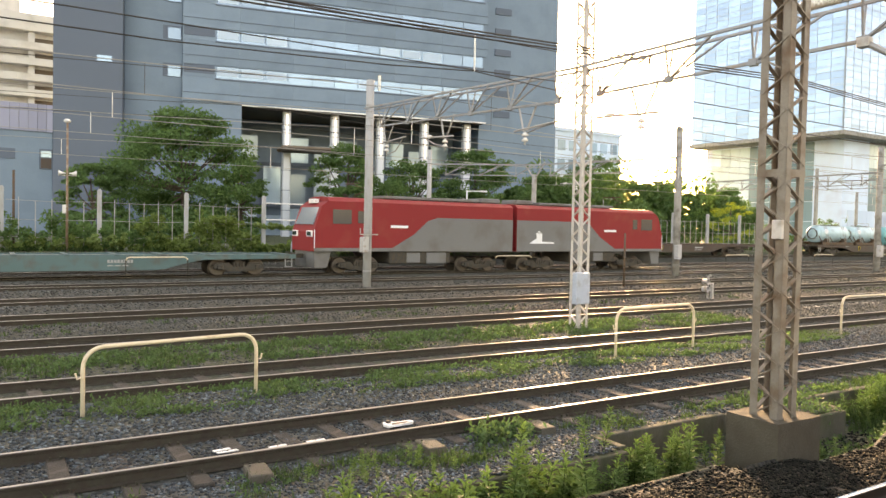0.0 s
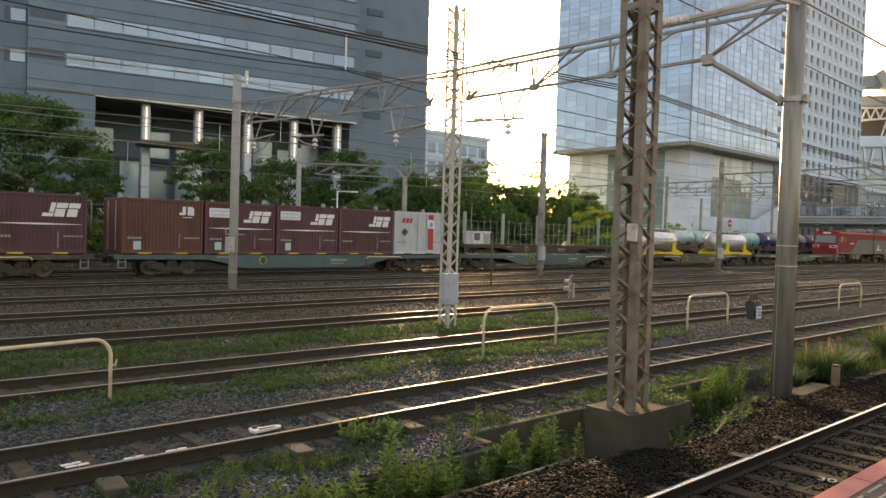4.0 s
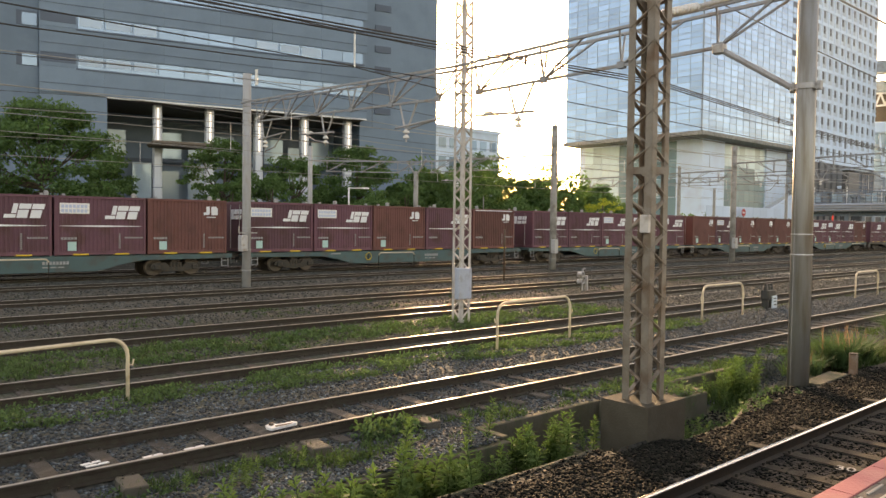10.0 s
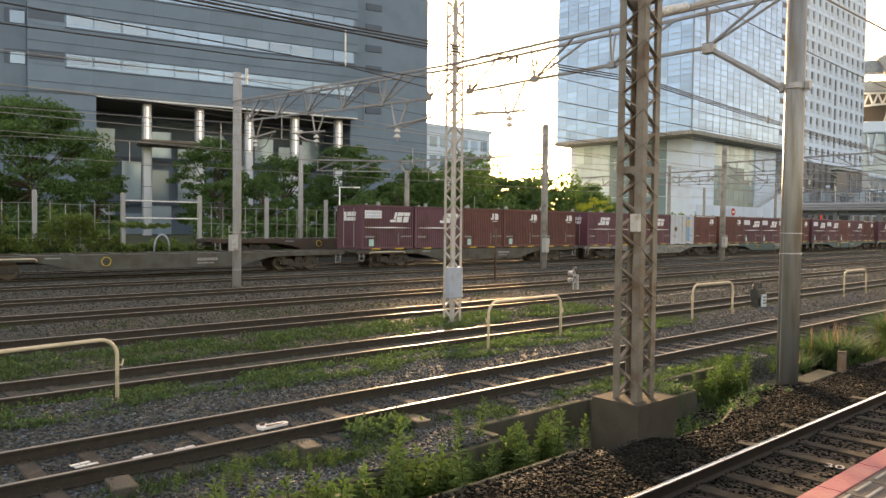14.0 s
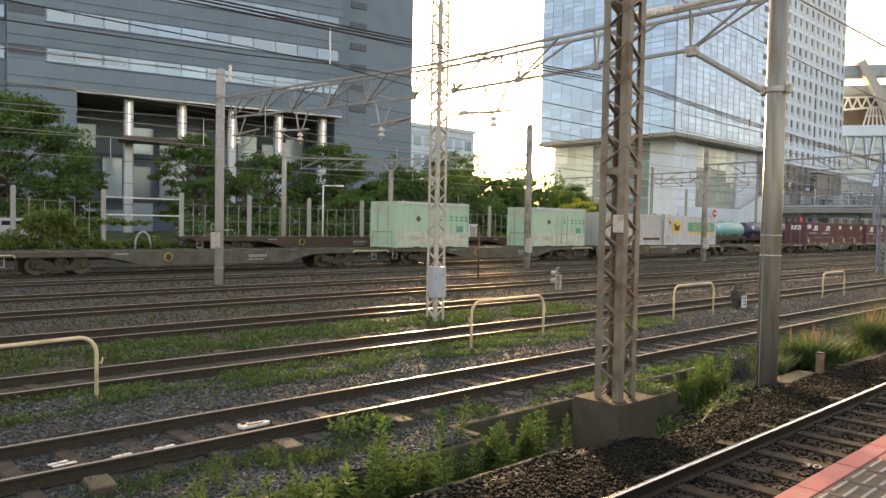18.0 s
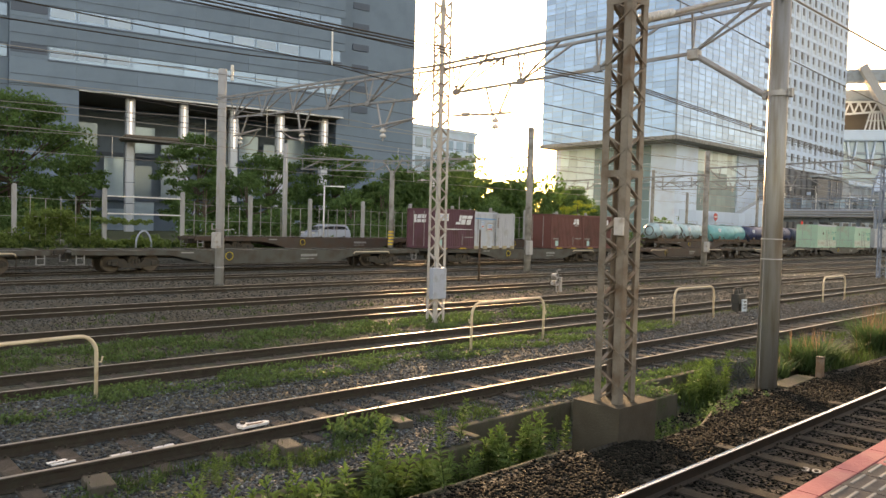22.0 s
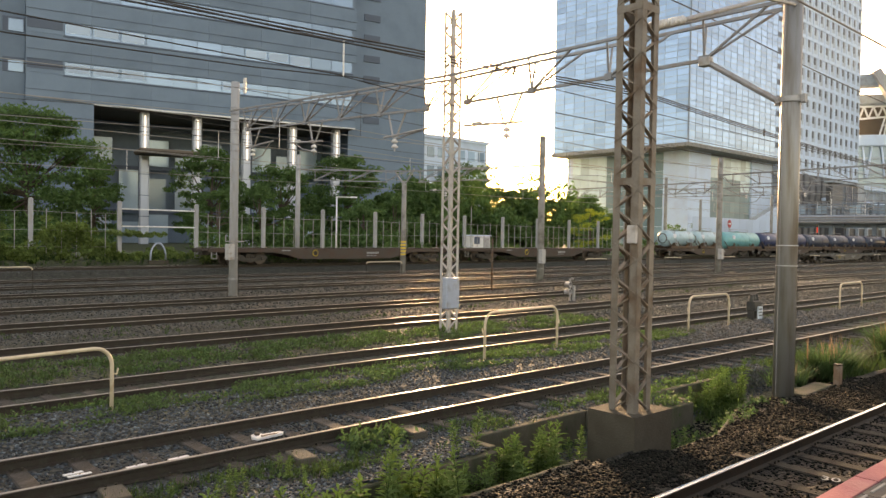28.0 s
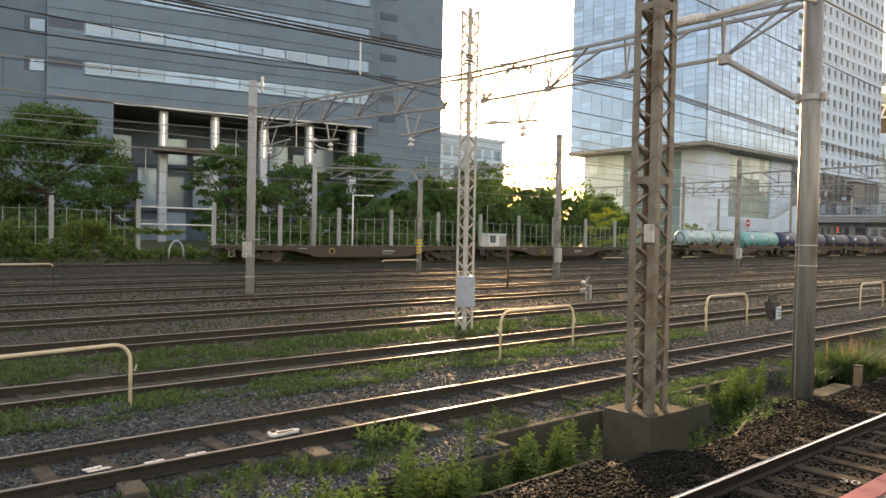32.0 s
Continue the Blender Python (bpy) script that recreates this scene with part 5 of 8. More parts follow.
def glass_tower():
    """Glass slab on a white base; its near corner at (145.6, 83)."""
    x0, x1, y0, y1, zb, top = 145.6, 194.0, 83.0, 120.0, 23.3, 83.3
    b = thing("glass_office_tower", pose(0, 0, 0), "blue glass office tower above a white base", "building")
    part("core", Shape().box(x0 + 0.3, x1 - 0.3, y0 + 0.3, y1 - 0.3, zb, top), BAND, b)
    part("soffit", Shape().box(x0 - 0.4, x1 + 0.4, y0 - 0.4, y1 + 0.4, zb - 0.9, zb, 0.05), CONCRETE, b, "grey overhanging soffit")
    nst, h = 15, 4.0
    cell_x, cell_y = (x1 - x0) / 16, (y1 - y0) / 12
    mx = Shape().box(0.05, cell_x - 0.05, 0, 0.06, 0.06, 2.55).made("pane", CURTAIN)
    sx = Shape().box(0.05, cell_x - 0.05, 0, 0.06, 2.62, 3.94).made("spandrel_pane", CURTAIN)
    my = Shape().box(0, 0.06, 0.05, cell_y - 0.05, 0.06, 2.55).made("pane", CURTAIN)
    sy = Shape().box(0, 0.06, 0.05, cell_y - 0.05, 2.62, 3.94).made("spandrel_pane", CURTAIN)
    slot = Shape().box(0.05, cell_x - 0.05, 0, 0.06, 2.62, 3.94).made("louvre_pane", OFFICE_DARK)
    fr = Shape()
    for k in range(nst + 1):
        z = zb + k * h
        fr.box(x0 + 0.1, x1, y0 + 0.1, y0 + 0.26, z - 0.1, z + 0.06)
        fr.box(x0 + 0.1, x0 + 0.26, y0, y1, z - 0.1, z + 0.06)
        for e in (1.0, 1.3, 2.56):
            fr.box(x0 + 0.1, x1, y0 + 0.07, y0 + 0.12, z + e, z + e + 0.09)
            fr.box(x0 + 0.07, x0 + 0.12, y0, y1, z + e, z + e + 0.09)
    for i in range(17):
        fr.box(x0 + i * cell_x - 0.035, x0 + i * cell_x + 0.035, y0 + 0.06, y0 + 0.26, zb, top)
    for i in range(13):
        fr.box(x0 + 0.06, x0 + 0.26, y0 + i * cell_y - 0.035, y0 + i * cell_y + 0.035, zb, top)
    part("mullion_grid", fr, MULLION, b)
    for k in range(nst):
        for i in range(16):
            for me in (mx, sx):
                if me is sx and i > 13:
                    me = slot
                p = part("pane" if me is mx else "spandrel_pane", me, None, b)
                p.location = (x0 + i * cell_x, y0 + 0.1, zb + k * h)
        if k < 12:
            for i in range(12):
                for me in (my, sy):
                    p = part("pane" if me is my else "spandrel_pane", me, None, b)
                    p.location = (x0 + 0.1, y0 + i * cell_y, zb + k * h)
    part("roof", Shape().box(x0, x1, y0, y1, top, top + 1.2), MULLION, b)
    # base: white stone volumes with a tall glazed lobby between
    part("base_wall", Shape().box(x0 + 5.8, x0 + 15.6, y0 + 3, y1, 0.9, zb - 0.9), STONE_WHITE, b, "pale stone base wall")
    part("base_wall", Shape().box(x0 + 36.2, x1 - 1.0, y0 + 3, y1 - 6, 0.9, zb - 0.9), STONE_WHITE, b, "pale stone base wall")
    part("recess_wall", Shape().box(x0 + 15.6, x0 + 36.2, y0 + 6, y1 - 8, 0.9, zb - 0.9), BAND, b)
    for i in range(8):
        for j in range(8):
            za = 1 + j * 2.66
            part("lobby_pane", Shape().box(x0 + 15.7 + i * 2.56, x0 + 18.2 + i * 2.56, y0 + 3.4, y0 + 3.5, za, za + 2.58), SHEEN_GLASS if j > 5 - (i > 5) else GREEN_GLASS, b)
    for i in range(10):
        for j in range(5):
            part("side_pane", Shape().box(x0 + 5.7, x0 + 5.8, y0 + 9.4 + i * 2.6, y0 + 11.9 + i * 2.6, 1 + j * 4.25, 5.15 + j * 4.25), GREEN_GLASS if i < 6 else SHEEN_GLASS, b)
    for j in range(6):
        part("stone_joint", Shape().box(x0 + 5.76, x0 + 15.6, y0 + 2.96, y0 + 3.0, 2.5 + j * 3.4, 2.56 + j * 3.4), CONCRETE, b)
    part("dark_end", Shape().box(x1 - 1, x1 + 1.5, y0 + 4, y1 - 8, 0.9, zb - 0.9), SOFFIT, b)
    return b


glass_tower()

TOWER_DARK = mat("dark_tower_window", (0.13, 0.145, 0.16), 0.5, vary=0.2, bump=0, per_piece=0.35, spec=0.15)
TOWER_BLIND = mat("pale_tower_window", (0.46, 0.56, 0.65), 0.5, vary=0.15, bump=0, per_piece=0.2)


def grid_tower():
    """White tower: each bay holds a dark upper light, a pale tall light beside it and a pale panel below."""
    x0, x1, y0, top = 198.4, 246.4, 83.5, 90.0
    b = thing("white_grid_tower", pose(0, 0, 0), "tall white tower with a grid of narrow windows", "building")
    part("wall", Shape().box(x0, x1, y0, y0 + 30, 20.5, top), STONE_WHITE, b)
    dk = Shape().box(-0.75, 0.55, -0.05, 0.06, 1.35, 3.3).made("window", TOWER_DARK)
    tall = Shape().box(-0.75, 0.55, -0.05, 0.06, 0.1, 3.6).made("window", TOWER_DARK)
    low = Shape().box(-0.75, 0.55, -0.04, 0.06, 0.35, 1.3).made("window_panel", TOWER_BLIND)
    pl = Shape().box(0.62, 1.7, -0.045, 0.06, 0.35, 3.3).made("window_blind", TOWER_BLIND)
    pier = Shape().box(-1.75, -0.95, -0.14, 0.0, 0, top - 20.5, 0.02).made("pier", STONE_WHITE)
    for c in range(12):
        x = 199.75 + 4.06 * c
        part("pier", pier, None, b).location = (x, y0, 20.5)
        for r in range(17):
            z = 21.3 + r * 4.02
            full = c == 6 and r < 6
            w = part("window", tall if full else dk, None, b)
            w.location = (x, y0, z)
            if not full:
                part("window_panel", low, None, w)
            part("window_blind", pl, None, w)
    for r in range(18):
        part("floor_band", Shape().box(x0 - 0.05, x1 + 0.05, y0 - 0.16, y0, 20.6 + r * 4.02, 21.15 + r * 4.02, 0.02), STONE_WHITE, b)
    part("roof", Shape().box(x0 - 0.2, x1 + 0.2, y0 - 0.2, y0 + 30, top, top + 1), STONE_WHITE, b)
    # open base: dark fins before a bright wall
    part("base_wall", Shape().box(x0 + 1, x1 - 1, y0 + 6, y0 + 29, 0.9, 20.5), STONE_WHITE, b)
    for c in range(12):
        part("base_fin", Shape().box(x0 + 0.4 + c * 4.06, x0 + 3.0 + c * 4.06, y0 - 0.3, y0 + 1.2, 0.9, 20.5, 0.05), FIN_GREY, b, "dark grey base fin")
        for z in (7.0, 13.4):
            part("base_rail", Shape().box(x0 + 3.0 + c * 4.06, x0 + 4.46 + c * 4.06, y0 + 0.2, y0 + 0.5, z, z + 0.5), FIN_GREY, b)
    return b


FIN_GREY = mat("grey_base_fin", (0.15, 0.155, 0.16), 0.6, vary=0.15, scale=0.4, bump=0.03)
grid_tower()


# ---- vegetation ----
COVER = leaf_mat("low_weed_leaf", (0.066, 0.125, 0.056), (0.10, 0.19, 0.062), 0.6)
GRASS = leaf_mat("grass_blade", (0.05, 0.095, 0.034), (0.065, 0.12, 0.033), 0.55)
WEED = leaf_mat("weed_leaf", (0.095, 0.175, 0.06), (0.13, 0.24, 0.06), 0.35)
LEAF = leaf_mat("tree_leaf", (0.066, 0.14, 0.058), (0.14, 0.27, 0.07), 0.55)
LEAF_BRIGHT = leaf_mat("young_leaf", (0.16, 0.23, 0.045), (0.5, 0.62, 0.09))
IVY = leaf_mat("pale_vine_leaf", (0.17, 0.25, 0.10), (0.26, 0.38, 0.1), 0.5)
HEDGE = leaf_mat("hedge_leaf", (0.12, 0.185, 0.065), (0.22, 0.33, 0.07), 0.55)
STRAW = leaf_mat("dry_grass", (0.22, 0.15, 0.10), (0.28, 0.18, 0.11), 0.35)
BARK = mat("bark", (0.09, 0.07, 0.055), 0.9, vary=0.4, scale=5, bump=0.6)


def stone_mat(name, dirt, pale=0.4, spec=0.5):
    """Broken stone: every piece its own grey or brown; dirt multiplies its colour."""
    m = bpy.data.materials.new(name)
    m.use_nodes = True
    n, l = m.node_tree.nodes, m.node_tree.links
    geo, ramp = n.new("ShaderNodeNewGeometry"), n.new("ShaderNodeValToRGB")
    el = ramp.color_ramp.elements
    el[0].color, el[1].color = (0.03, 0.03, 0.032, 1), (pale, pale, pale, 1)
    for p, c in ((0.3, (0.075, 0.072, 0.07, 1)), (0.6, (0.115, 0.118, 0.125, 1)), (0.88, (0.2, 0.205, 0.21, 1))):
        el.new(p).color = c
    l.new(geo.outputs["Random Per Island"], ramp.inputs["Fac"])
    soil = n.new("ShaderNodeMix")
    soil.data_type, soil.blend_type = "RGBA", "MULTIPLY"
    soil.inputs["Factor"].default_value, soil.inputs["B"].default_value = 1.0, (*dirt, 1)
    l.new(ramp.outputs["Color"], soil.inputs["A"])
    l.new(soil.outputs["Result"], n["Principled BSDF"].inputs["Base Color"])
    n["Principled BSDF"].inputs["Roughness"].default_value = 0.85
    n["Principled BSDF"].inputs["Specular IOR Level"].default_value = spec
    return m


STONES = stone_mat("broken_ballast_stone", (0.42, 0.57, 0.64), 0.36)
DARK_STONES = stone_mat("dark_ballast_stone", (0.31, 0.42, 0.47), 0.34)
FAR_STONES = stone_mat("dusty_ballast_stone", (0.46, 0.52, 0.49), 0.28)
BROWN_STONES = stone_mat("brake_dust_ballast_stone", (0.105, 0.11, 0.085), 0.26, 0.1)
RNG = np.random.default_rng(7)


def turn_matrices(n):
    """n random rotations."""
    q = RNG.normal(size=(n, 4))
    q /= np.linalg.norm(q, axis=1)[:, None]
    w, x, y, z = q.T
    return np.stack([1 - 2 * (y * y + z * z), 2 * (x * y - z * w), 2 * (x * z + y * w), 2 * (x * y + z * w), 1 - 2 * (x * x + z * z), 2 * (y * z - x * w), 2 * (x * z - y * w), 2 * (y * z + x * w), 1 - 2 * (x * x + y * y)], -1).reshape(n, 3, 3)


def scatter_stones(name, n, x0, x1, y0, y1, size, label, near=1.0, mats=None):
    u = RNG.random(n) ** near
    p = np.stack([x0 + (x1 - x0) * u, y0 + (y1 - y0) * RNG.random(n)], -1)
    if y1 - y0 > 5:  # the beds between the far rails are choked with dark dust
        keep = np.ones(n, bool)
        for c in TRACKS.values():
            keep &= (np.abs(p[:, 1] - c) > 0.68) | (RNG.random(n) < 0.15)
        p, n = p[keep], int(keep.sum())
    z = ground_height(p[:, 0], p[:, 1])
    base = np.array([(0.9, 0.1, -0.2), (-0.8, 0.4, -0.1), (0.1, -0.9, 0.1), (-0.1, 0.85, 0.3), (0.2, 0.2, 0.75), (-0.2, -0.3, -0.7)])
    tri = np.array([(0, 3, 4), (3, 1, 4), (1, 2, 4), (2, 0, 4), (3, 0, 5), (1, 3, 5), (2, 1, 5), (0, 2, 5)])
    s = size * RNG.uniform(0.55, 1.35, n)
    v = np.einsum("nij,nkj->nki", turn_matrices(n), base[None] * RNG.uniform(0.75, 1.25, (n, 6, 1))) * s[:, None, None]
    v[:, :, 2] *= 0.65
    v += np.concatenate([p, (z + s * 0.2)[:, None]], 1)[:, None, :]
    f = (tri[None] + 6 * np.arange(n)[:, None, None]).reshape(-1, 3)
    return tagged(bulk(name, v.reshape(-1, 3), f, mats or STONES), label, "ballast", kind="stuff")


scatter_stones("ballast_stones", 17000, -1.5, 22, 6.45, 7.75, 0.025, "grey broken ballast stones beside the near track", 1.4)
scatter_stones("ballast_stones", 2500, -1.5, 6.6, 6.33, 6.8, 0.03, "grey broken ballast stones behind the low wall", 0.8)
scatter_stones("ballast_stones", 24000, -2, 30, 9.15, 11.3, 0.028, "grey ballast stones between the near tracks", 1.5)
scatter_stones("ballast_stones", 9000, 15, 48, 9.15, 11.6, 0.04, "grey ballast stones along the tracks", 1.3, DARK_STONES)
scatter_stones("ballast_stones", 7000, 14, 52, 13.0, 15.9, 0.045, "dusty ballast stones along the tracks", 1.3, FAR_STONES)
scatter_stones("ballast_stones", 8000, -1, 18, 7.93, 8.97, 0.027, "brown ballast stones between the rails", 1.2, DARK_STONES)
scatter_stones("ballast_stones", 21000, 3.5, 22, 3.95, 5.15, 0.03, "dark brown ballast stones beside the platform track", 1.35, BROWN_STONES)
scatter_stones("ballast_stones", 6000, 3, 16, 5.1, 6.2, 0.028, "dark stones strewn along the drain", 1.2, BROWN_STONES)
scatter_stones("ballast_stones", 5000, 5, 22, 2.75, 3.85, 0.024, "dark brown ballast stones inside the platform track", 1.3, BROWN_STONES)
scatter_stones("ballast_stones", 24000, -2, 42, 13.0, 20.4, 0.034, "dusty ballast stones among the yard tracks", 1.3, FAR_STONES)
scatter_stones("ballast_stones", 34000, 0, 72, 20.5, 43.1, 0.05, "dusty ballast stones among the far tracks", 1.3, FAR_STONES)


PALE_STONES = stone_mat("pale_gravel_stone", (1.6, 1.5, 1.3), 0.45)
scatter_stones("pale_gravel", 900, 39, 52, 18.3, 19.2, 0.055, "pale gravel spilled between the tracks", 1.0, PALE_STONES)
scatter_stones("pale_gravel", 400, 38.5, 45, 14.8, 15.6, 0.05, "pale gravel spilled beside the track", 1.0, PALE_STONES)
scatter_stones("pale_gravel", 350, 24, 29, 14.7, 15.2, 0.04, "pale gravel spilled beside the track", 1.0, PALE_STONES)


scatter_stones("ballast_stones", 14000, 34, 95, 13.2, 33, 0.06, "dusty ballast stones among the distant tracks", 1.2, FAR_STONES)


def blades(name, pts, height, width, lean, mats, label, per=5):
    """Tufts of grass: each blade a narrow bent leaf of two faces."""
    n = len(pts) * per
    base = np.repeat(pts, per, axis=0) + np.concatenate([RNG.normal(0, 0.035, (n, 2)), np.zeros((n, 1))], 1)
    a = RNG.random(n) * 2 * math.pi
    h = np.repeat(height, per) * RNG.uniform(0.5, 1.25, n)
    d = np.stack([np.cos(a), np.sin(a), 0 * a], -1)
    side = np.stack([-np.sin(a), np.cos(a), 0 * a], -1) * (width * RNG.uniform(0.6, 1.3, n))[:, None]
    mid = base + d * (h * lean * 0.35)[:, None] + np.array([0, 0, 1]) * (h * 0.55)[:, None]
    tip = base + d * (h * lean * RNG.uniform(0.6, 1.3, n))[:, None] + np.array([0, 0, 1]) * h[:, None]
    v = np.stack([base - side, base + side, mid + side * 0.8, mid - side * 0.8, tip], 1).reshape(-1, 3)
    k = 5 * np.arange(n)[:, None]
    f = np.concatenate([k + np.array([0, 1, 2]), k + np.array([0, 2, 3]), k + np.array([3, 2, 4])])
    return tagged(bulk(name, v, f, mats), label, "grass", kind="stuff")


def patchy(n, x0, x1, y0, y1, scale, cut, near=1.4):
    """Points on the ground where a soft noise is high enough."""
    out = []
    while len(out) < n:
        x, y = x0 + (x1 - x0) * RNG.random() ** near, y0 + (y1 - y0) * RNG.random()
        if noise.noise(Vector((x * scale, y * scale * 1.8, 3.1))) + RNG.uniform(-0.25, 0.25) > cut:
            out.append((x, y))
    p = np.array(out)
    return np.concatenate([p, ground_height(p[:, 0], p[:, 1])[:, None] - 0.01], 1)


def grass_strip(n, x0, x1, y0, y1, h, w, cut, label, scale=0.9, near=1.4):
    p = patchy(n, x0, x1, y0, y1, scale, cut, near)
    blades("grass", p, RNG.uniform(h * 0.5, h * 1.2, n), w, 0.6, GRASS, label)


grass_strip(1900, -2, 19, 10.0, 11.65, 0.1, 0.005, 0.0, "patchy low grass between the near tracks")
grass_strip(250, 16, 45, 10.8, 11.65, 0.1, 0.006, 0.1, "thin grass beside the second track")
grass_strip(1200, -2, 22, 6.75, 7.6, 0.13, 0.006, 0.12, "thin grass in the ballast shoulder")
grass_strip(1700, -4, 19, 13.2, 15.2, 0.14, 0.008, -0.1, "green grass strip between the tracks")
grass_strip(350, 0, 40, 17.9, 20.0, 0.1, 0.01, 0.25, "thin grass between the yard tracks")
grass_strip(260, 2, 7.6, 5.5, 6.2, 0.16, 0.007, -0.3, "grass in the drain", 1.2, 1.0)
grass_strip(60, 11.5, 13.0, 5.95, 6.7, 0.5, 0.008, -0.6, "tall grass clump in the drain beside the pole", 1.2, 1.0)
grass_strip(420, 16, 34, 5.5, 6.2, 0.4, 0.008, -0.3, "tall grass along the drain", 1.2, 1.2)


grass_strip(1100, -3, 50, 43.25, 44.1, 0.35, 0.02, -0.2, "rough grass on the bank below the fence", 0.7, 1.0)


def ground_cover(n, x0, x1, y0, y1, cut, size, height, label, scale=0.9, near=1.5):
    """A carpet of small leaves in patches, close to the ground."""
    p = patchy(n, x0, x1, y0, y1, scale, cut, near)
    per = 9
    v, f = leaf_cloud(p + np.array([0, 0, height * 0.45]), height * RNG.uniform(0.4, 1.7, n), per, size)
    v[:, 2] = np.maximum(v[:, 2], np.repeat(p[:, 2], per * 4) + 0.005)
    return tagged(bulk("ground_cover", v, f, COVER), label, "ground cover", kind="stuff")


def weed(name, h, n_leaf, seed):
    """A leafy upright weed: stem with whorls of pointed leaves, thicker at the tip."""
    t = thing(name, pose(0, 0, 0), "bright green leafy weed growing in the drain", "weed", "weeds by the drain")
    rng = random.Random(seed)
    top = Vector((rng.uniform(-0.06, 0.06), rng.uniform(-0.06, 0.06), h))
    part("stem", Shape().tube([(0, 0, -0.05), top * 0.5 + Vector((0.01, 0, 0)), top], 0.006, 5, 0.003), GRASS, t)
    s = Shape()
    for i in range(n_leaf):
        f = 0.12 + 0.9 * i / n_leaf
        c = top * min(f, 1.0)
        a = i * 2.4 + rng.uniform(-0.3, 0.3)
        ln = (0.105 if f < 0.85 else 0.075) * rng.uniform(0.8, 1.25)
        d = Vector((math.cos(a), math.sin(a), rng.uniform(0.15, 0.9) if f < 0.85 else rng.uniform(0.7, 1.4))).normalized()
        w = d.cross(Vector((0, 0, 1))).normalized() * ln * 0.16
        droop = Vector((0, 0, -0.02))
        s.add([c, c + d * ln * 0.5 + w, c + d * ln + droop, c + d * ln * 0.5 - w], [(0, 1, 2, 3)])
    part("leaf_whorl", s, WEED, t)
    return t


def weeds():
    protos = [weed("weed", 0.42, 46, 1), weed("weed", 0.56, 60, 2), weed("weed", 0.34, 38, 3), weed("weed", 0.48, 54, 4)]
    spots = []
    rng = random.Random(9)
    for i in range(240):
        u = rng.random()
        if u < 0.5:
            x, y, k = rng.uniform(2.4, 5.5), rng.gauss(5.98, 0.16), rng.uniform(0.85, 1.5)
        elif u < 0.56:
            x, y, k = rng.gauss(5.75, 0.35), rng.gauss(6.1, 0.1), rng.uniform(0.7, 1.1)
        elif u < 0.7:
            x, y, k = rng.gauss(6.95, 0.42), rng.gauss(6.15, 0.16), rng.uniform(0.9, 1.3)
        elif u < 0.76:
            x, y, k = rng.gauss(8.0, 0.3), rng.gauss(6.5, 0.12), rng.uniform(0.6, 1.0)
        elif u < 0.82:
            x, y, k = rng.gauss(3.6, 0.7), rng.gauss(6.9, 0.2), rng.uniform(0.35, 0.6)
        elif u < 0.88:
            x, y, k = rng.gauss(9.5, 0.35), rng.gauss(5.6, 0.2), rng.uniform(0.4, 0.7)
        else:
            x, y, k = rng.gauss(12.3, 0.35), rng.gauss(6.35, 0.18), rng.uniform(0.8, 1.45)
        spots.append((x, y, k, rng.uniform(0, 360)))
    for i, (x, y, s, a) in enumerate(spots):
        z = float(ground_height(np.array(x), np.array(y)))
        m = pose(x, y, z, rng.uniform(-8, 8), rng.uniform(-8, 8), a) @ Matrix.Scale(s, 4)
        if i < 4:
            protos[i].matrix_basis = m
        else:
            p = protos[i % 4]
            c = copy_thing(p, m)
            c.matrix_basis = m


weeds()


TALL = leaf_mat("tall_grass_blade", (0.06, 0.125, 0.055), (0.085, 0.165, 0.06), 0.65)


def plume_clump(x, y, n, h, label, dry):
    pts = np.array([(x + RNG.normal(0, 0.3), y + RNG.uniform(-0.1, 0.4), -0.3) for _ in range(n)])
    blades("tall_grass", pts, np.full(n, h), 0.012, 1.25, TALL, label, 9)
    tagged(blades("dry_plume", pts[:dry], np.full(dry, h * 1.5), 0.008, 0.22, STRAW, "thin dry reddish grass plumes above green blades", 2), category="dry grass")


plume_clump(14.7, 5.95, 40, 0.34, "low arching green grass beside the drain", 3)
plume_clump(16.3, 5.9, 90, 0.56, "dense tall green grass clump beside the drain", 22)
plume_clump(17.2, 6.0, 60, 0.5, "dense tall green grass clump beside the drain", 14)
plume_clump(20.3, 5.8, 110, 0.72, "dense tall green grass clump with many dry plumes", 44)
plume_clump(22.6, 5.6, 120, 0.8, "dense tall green grass clump with many dry plumes", 60)
plume_clump(26.0, 5.6, 120, 0.8, "dense tall green grass clump with many dry plumes", 60)


def leaf_cloud(centres, radii, per, size, flat=0.75):
    """Leaves scattered in clumps: pointed quads, facing every way."""
    n = len(centres) * per
    c = np.repeat(centres, per, axis=0)
    r = np.repeat(radii, per)
    d = RNG.normal(size=(n, 3))
    d /= np.linalg.norm(d, axis=1)[:, None]
    p = c + d * (r * RNG.random(n) ** 0.45)[:, None] * np.array([1, 1, flat])
    base = np.array([(-1, 0, 0), (0, -0.45, 0.1), (1, 0, 0), (0, 0.45, 0.1)])
    s = size * RNG.uniform(0.6, 1.4, n)
    v = np.einsum("nij,kj->nki", turn_matrices(n), base) * s[:, None, None] + p[:, None, :]
    f = np.arange(4 * n).reshape(n, 4)
    return v.reshape(-1, 3), f


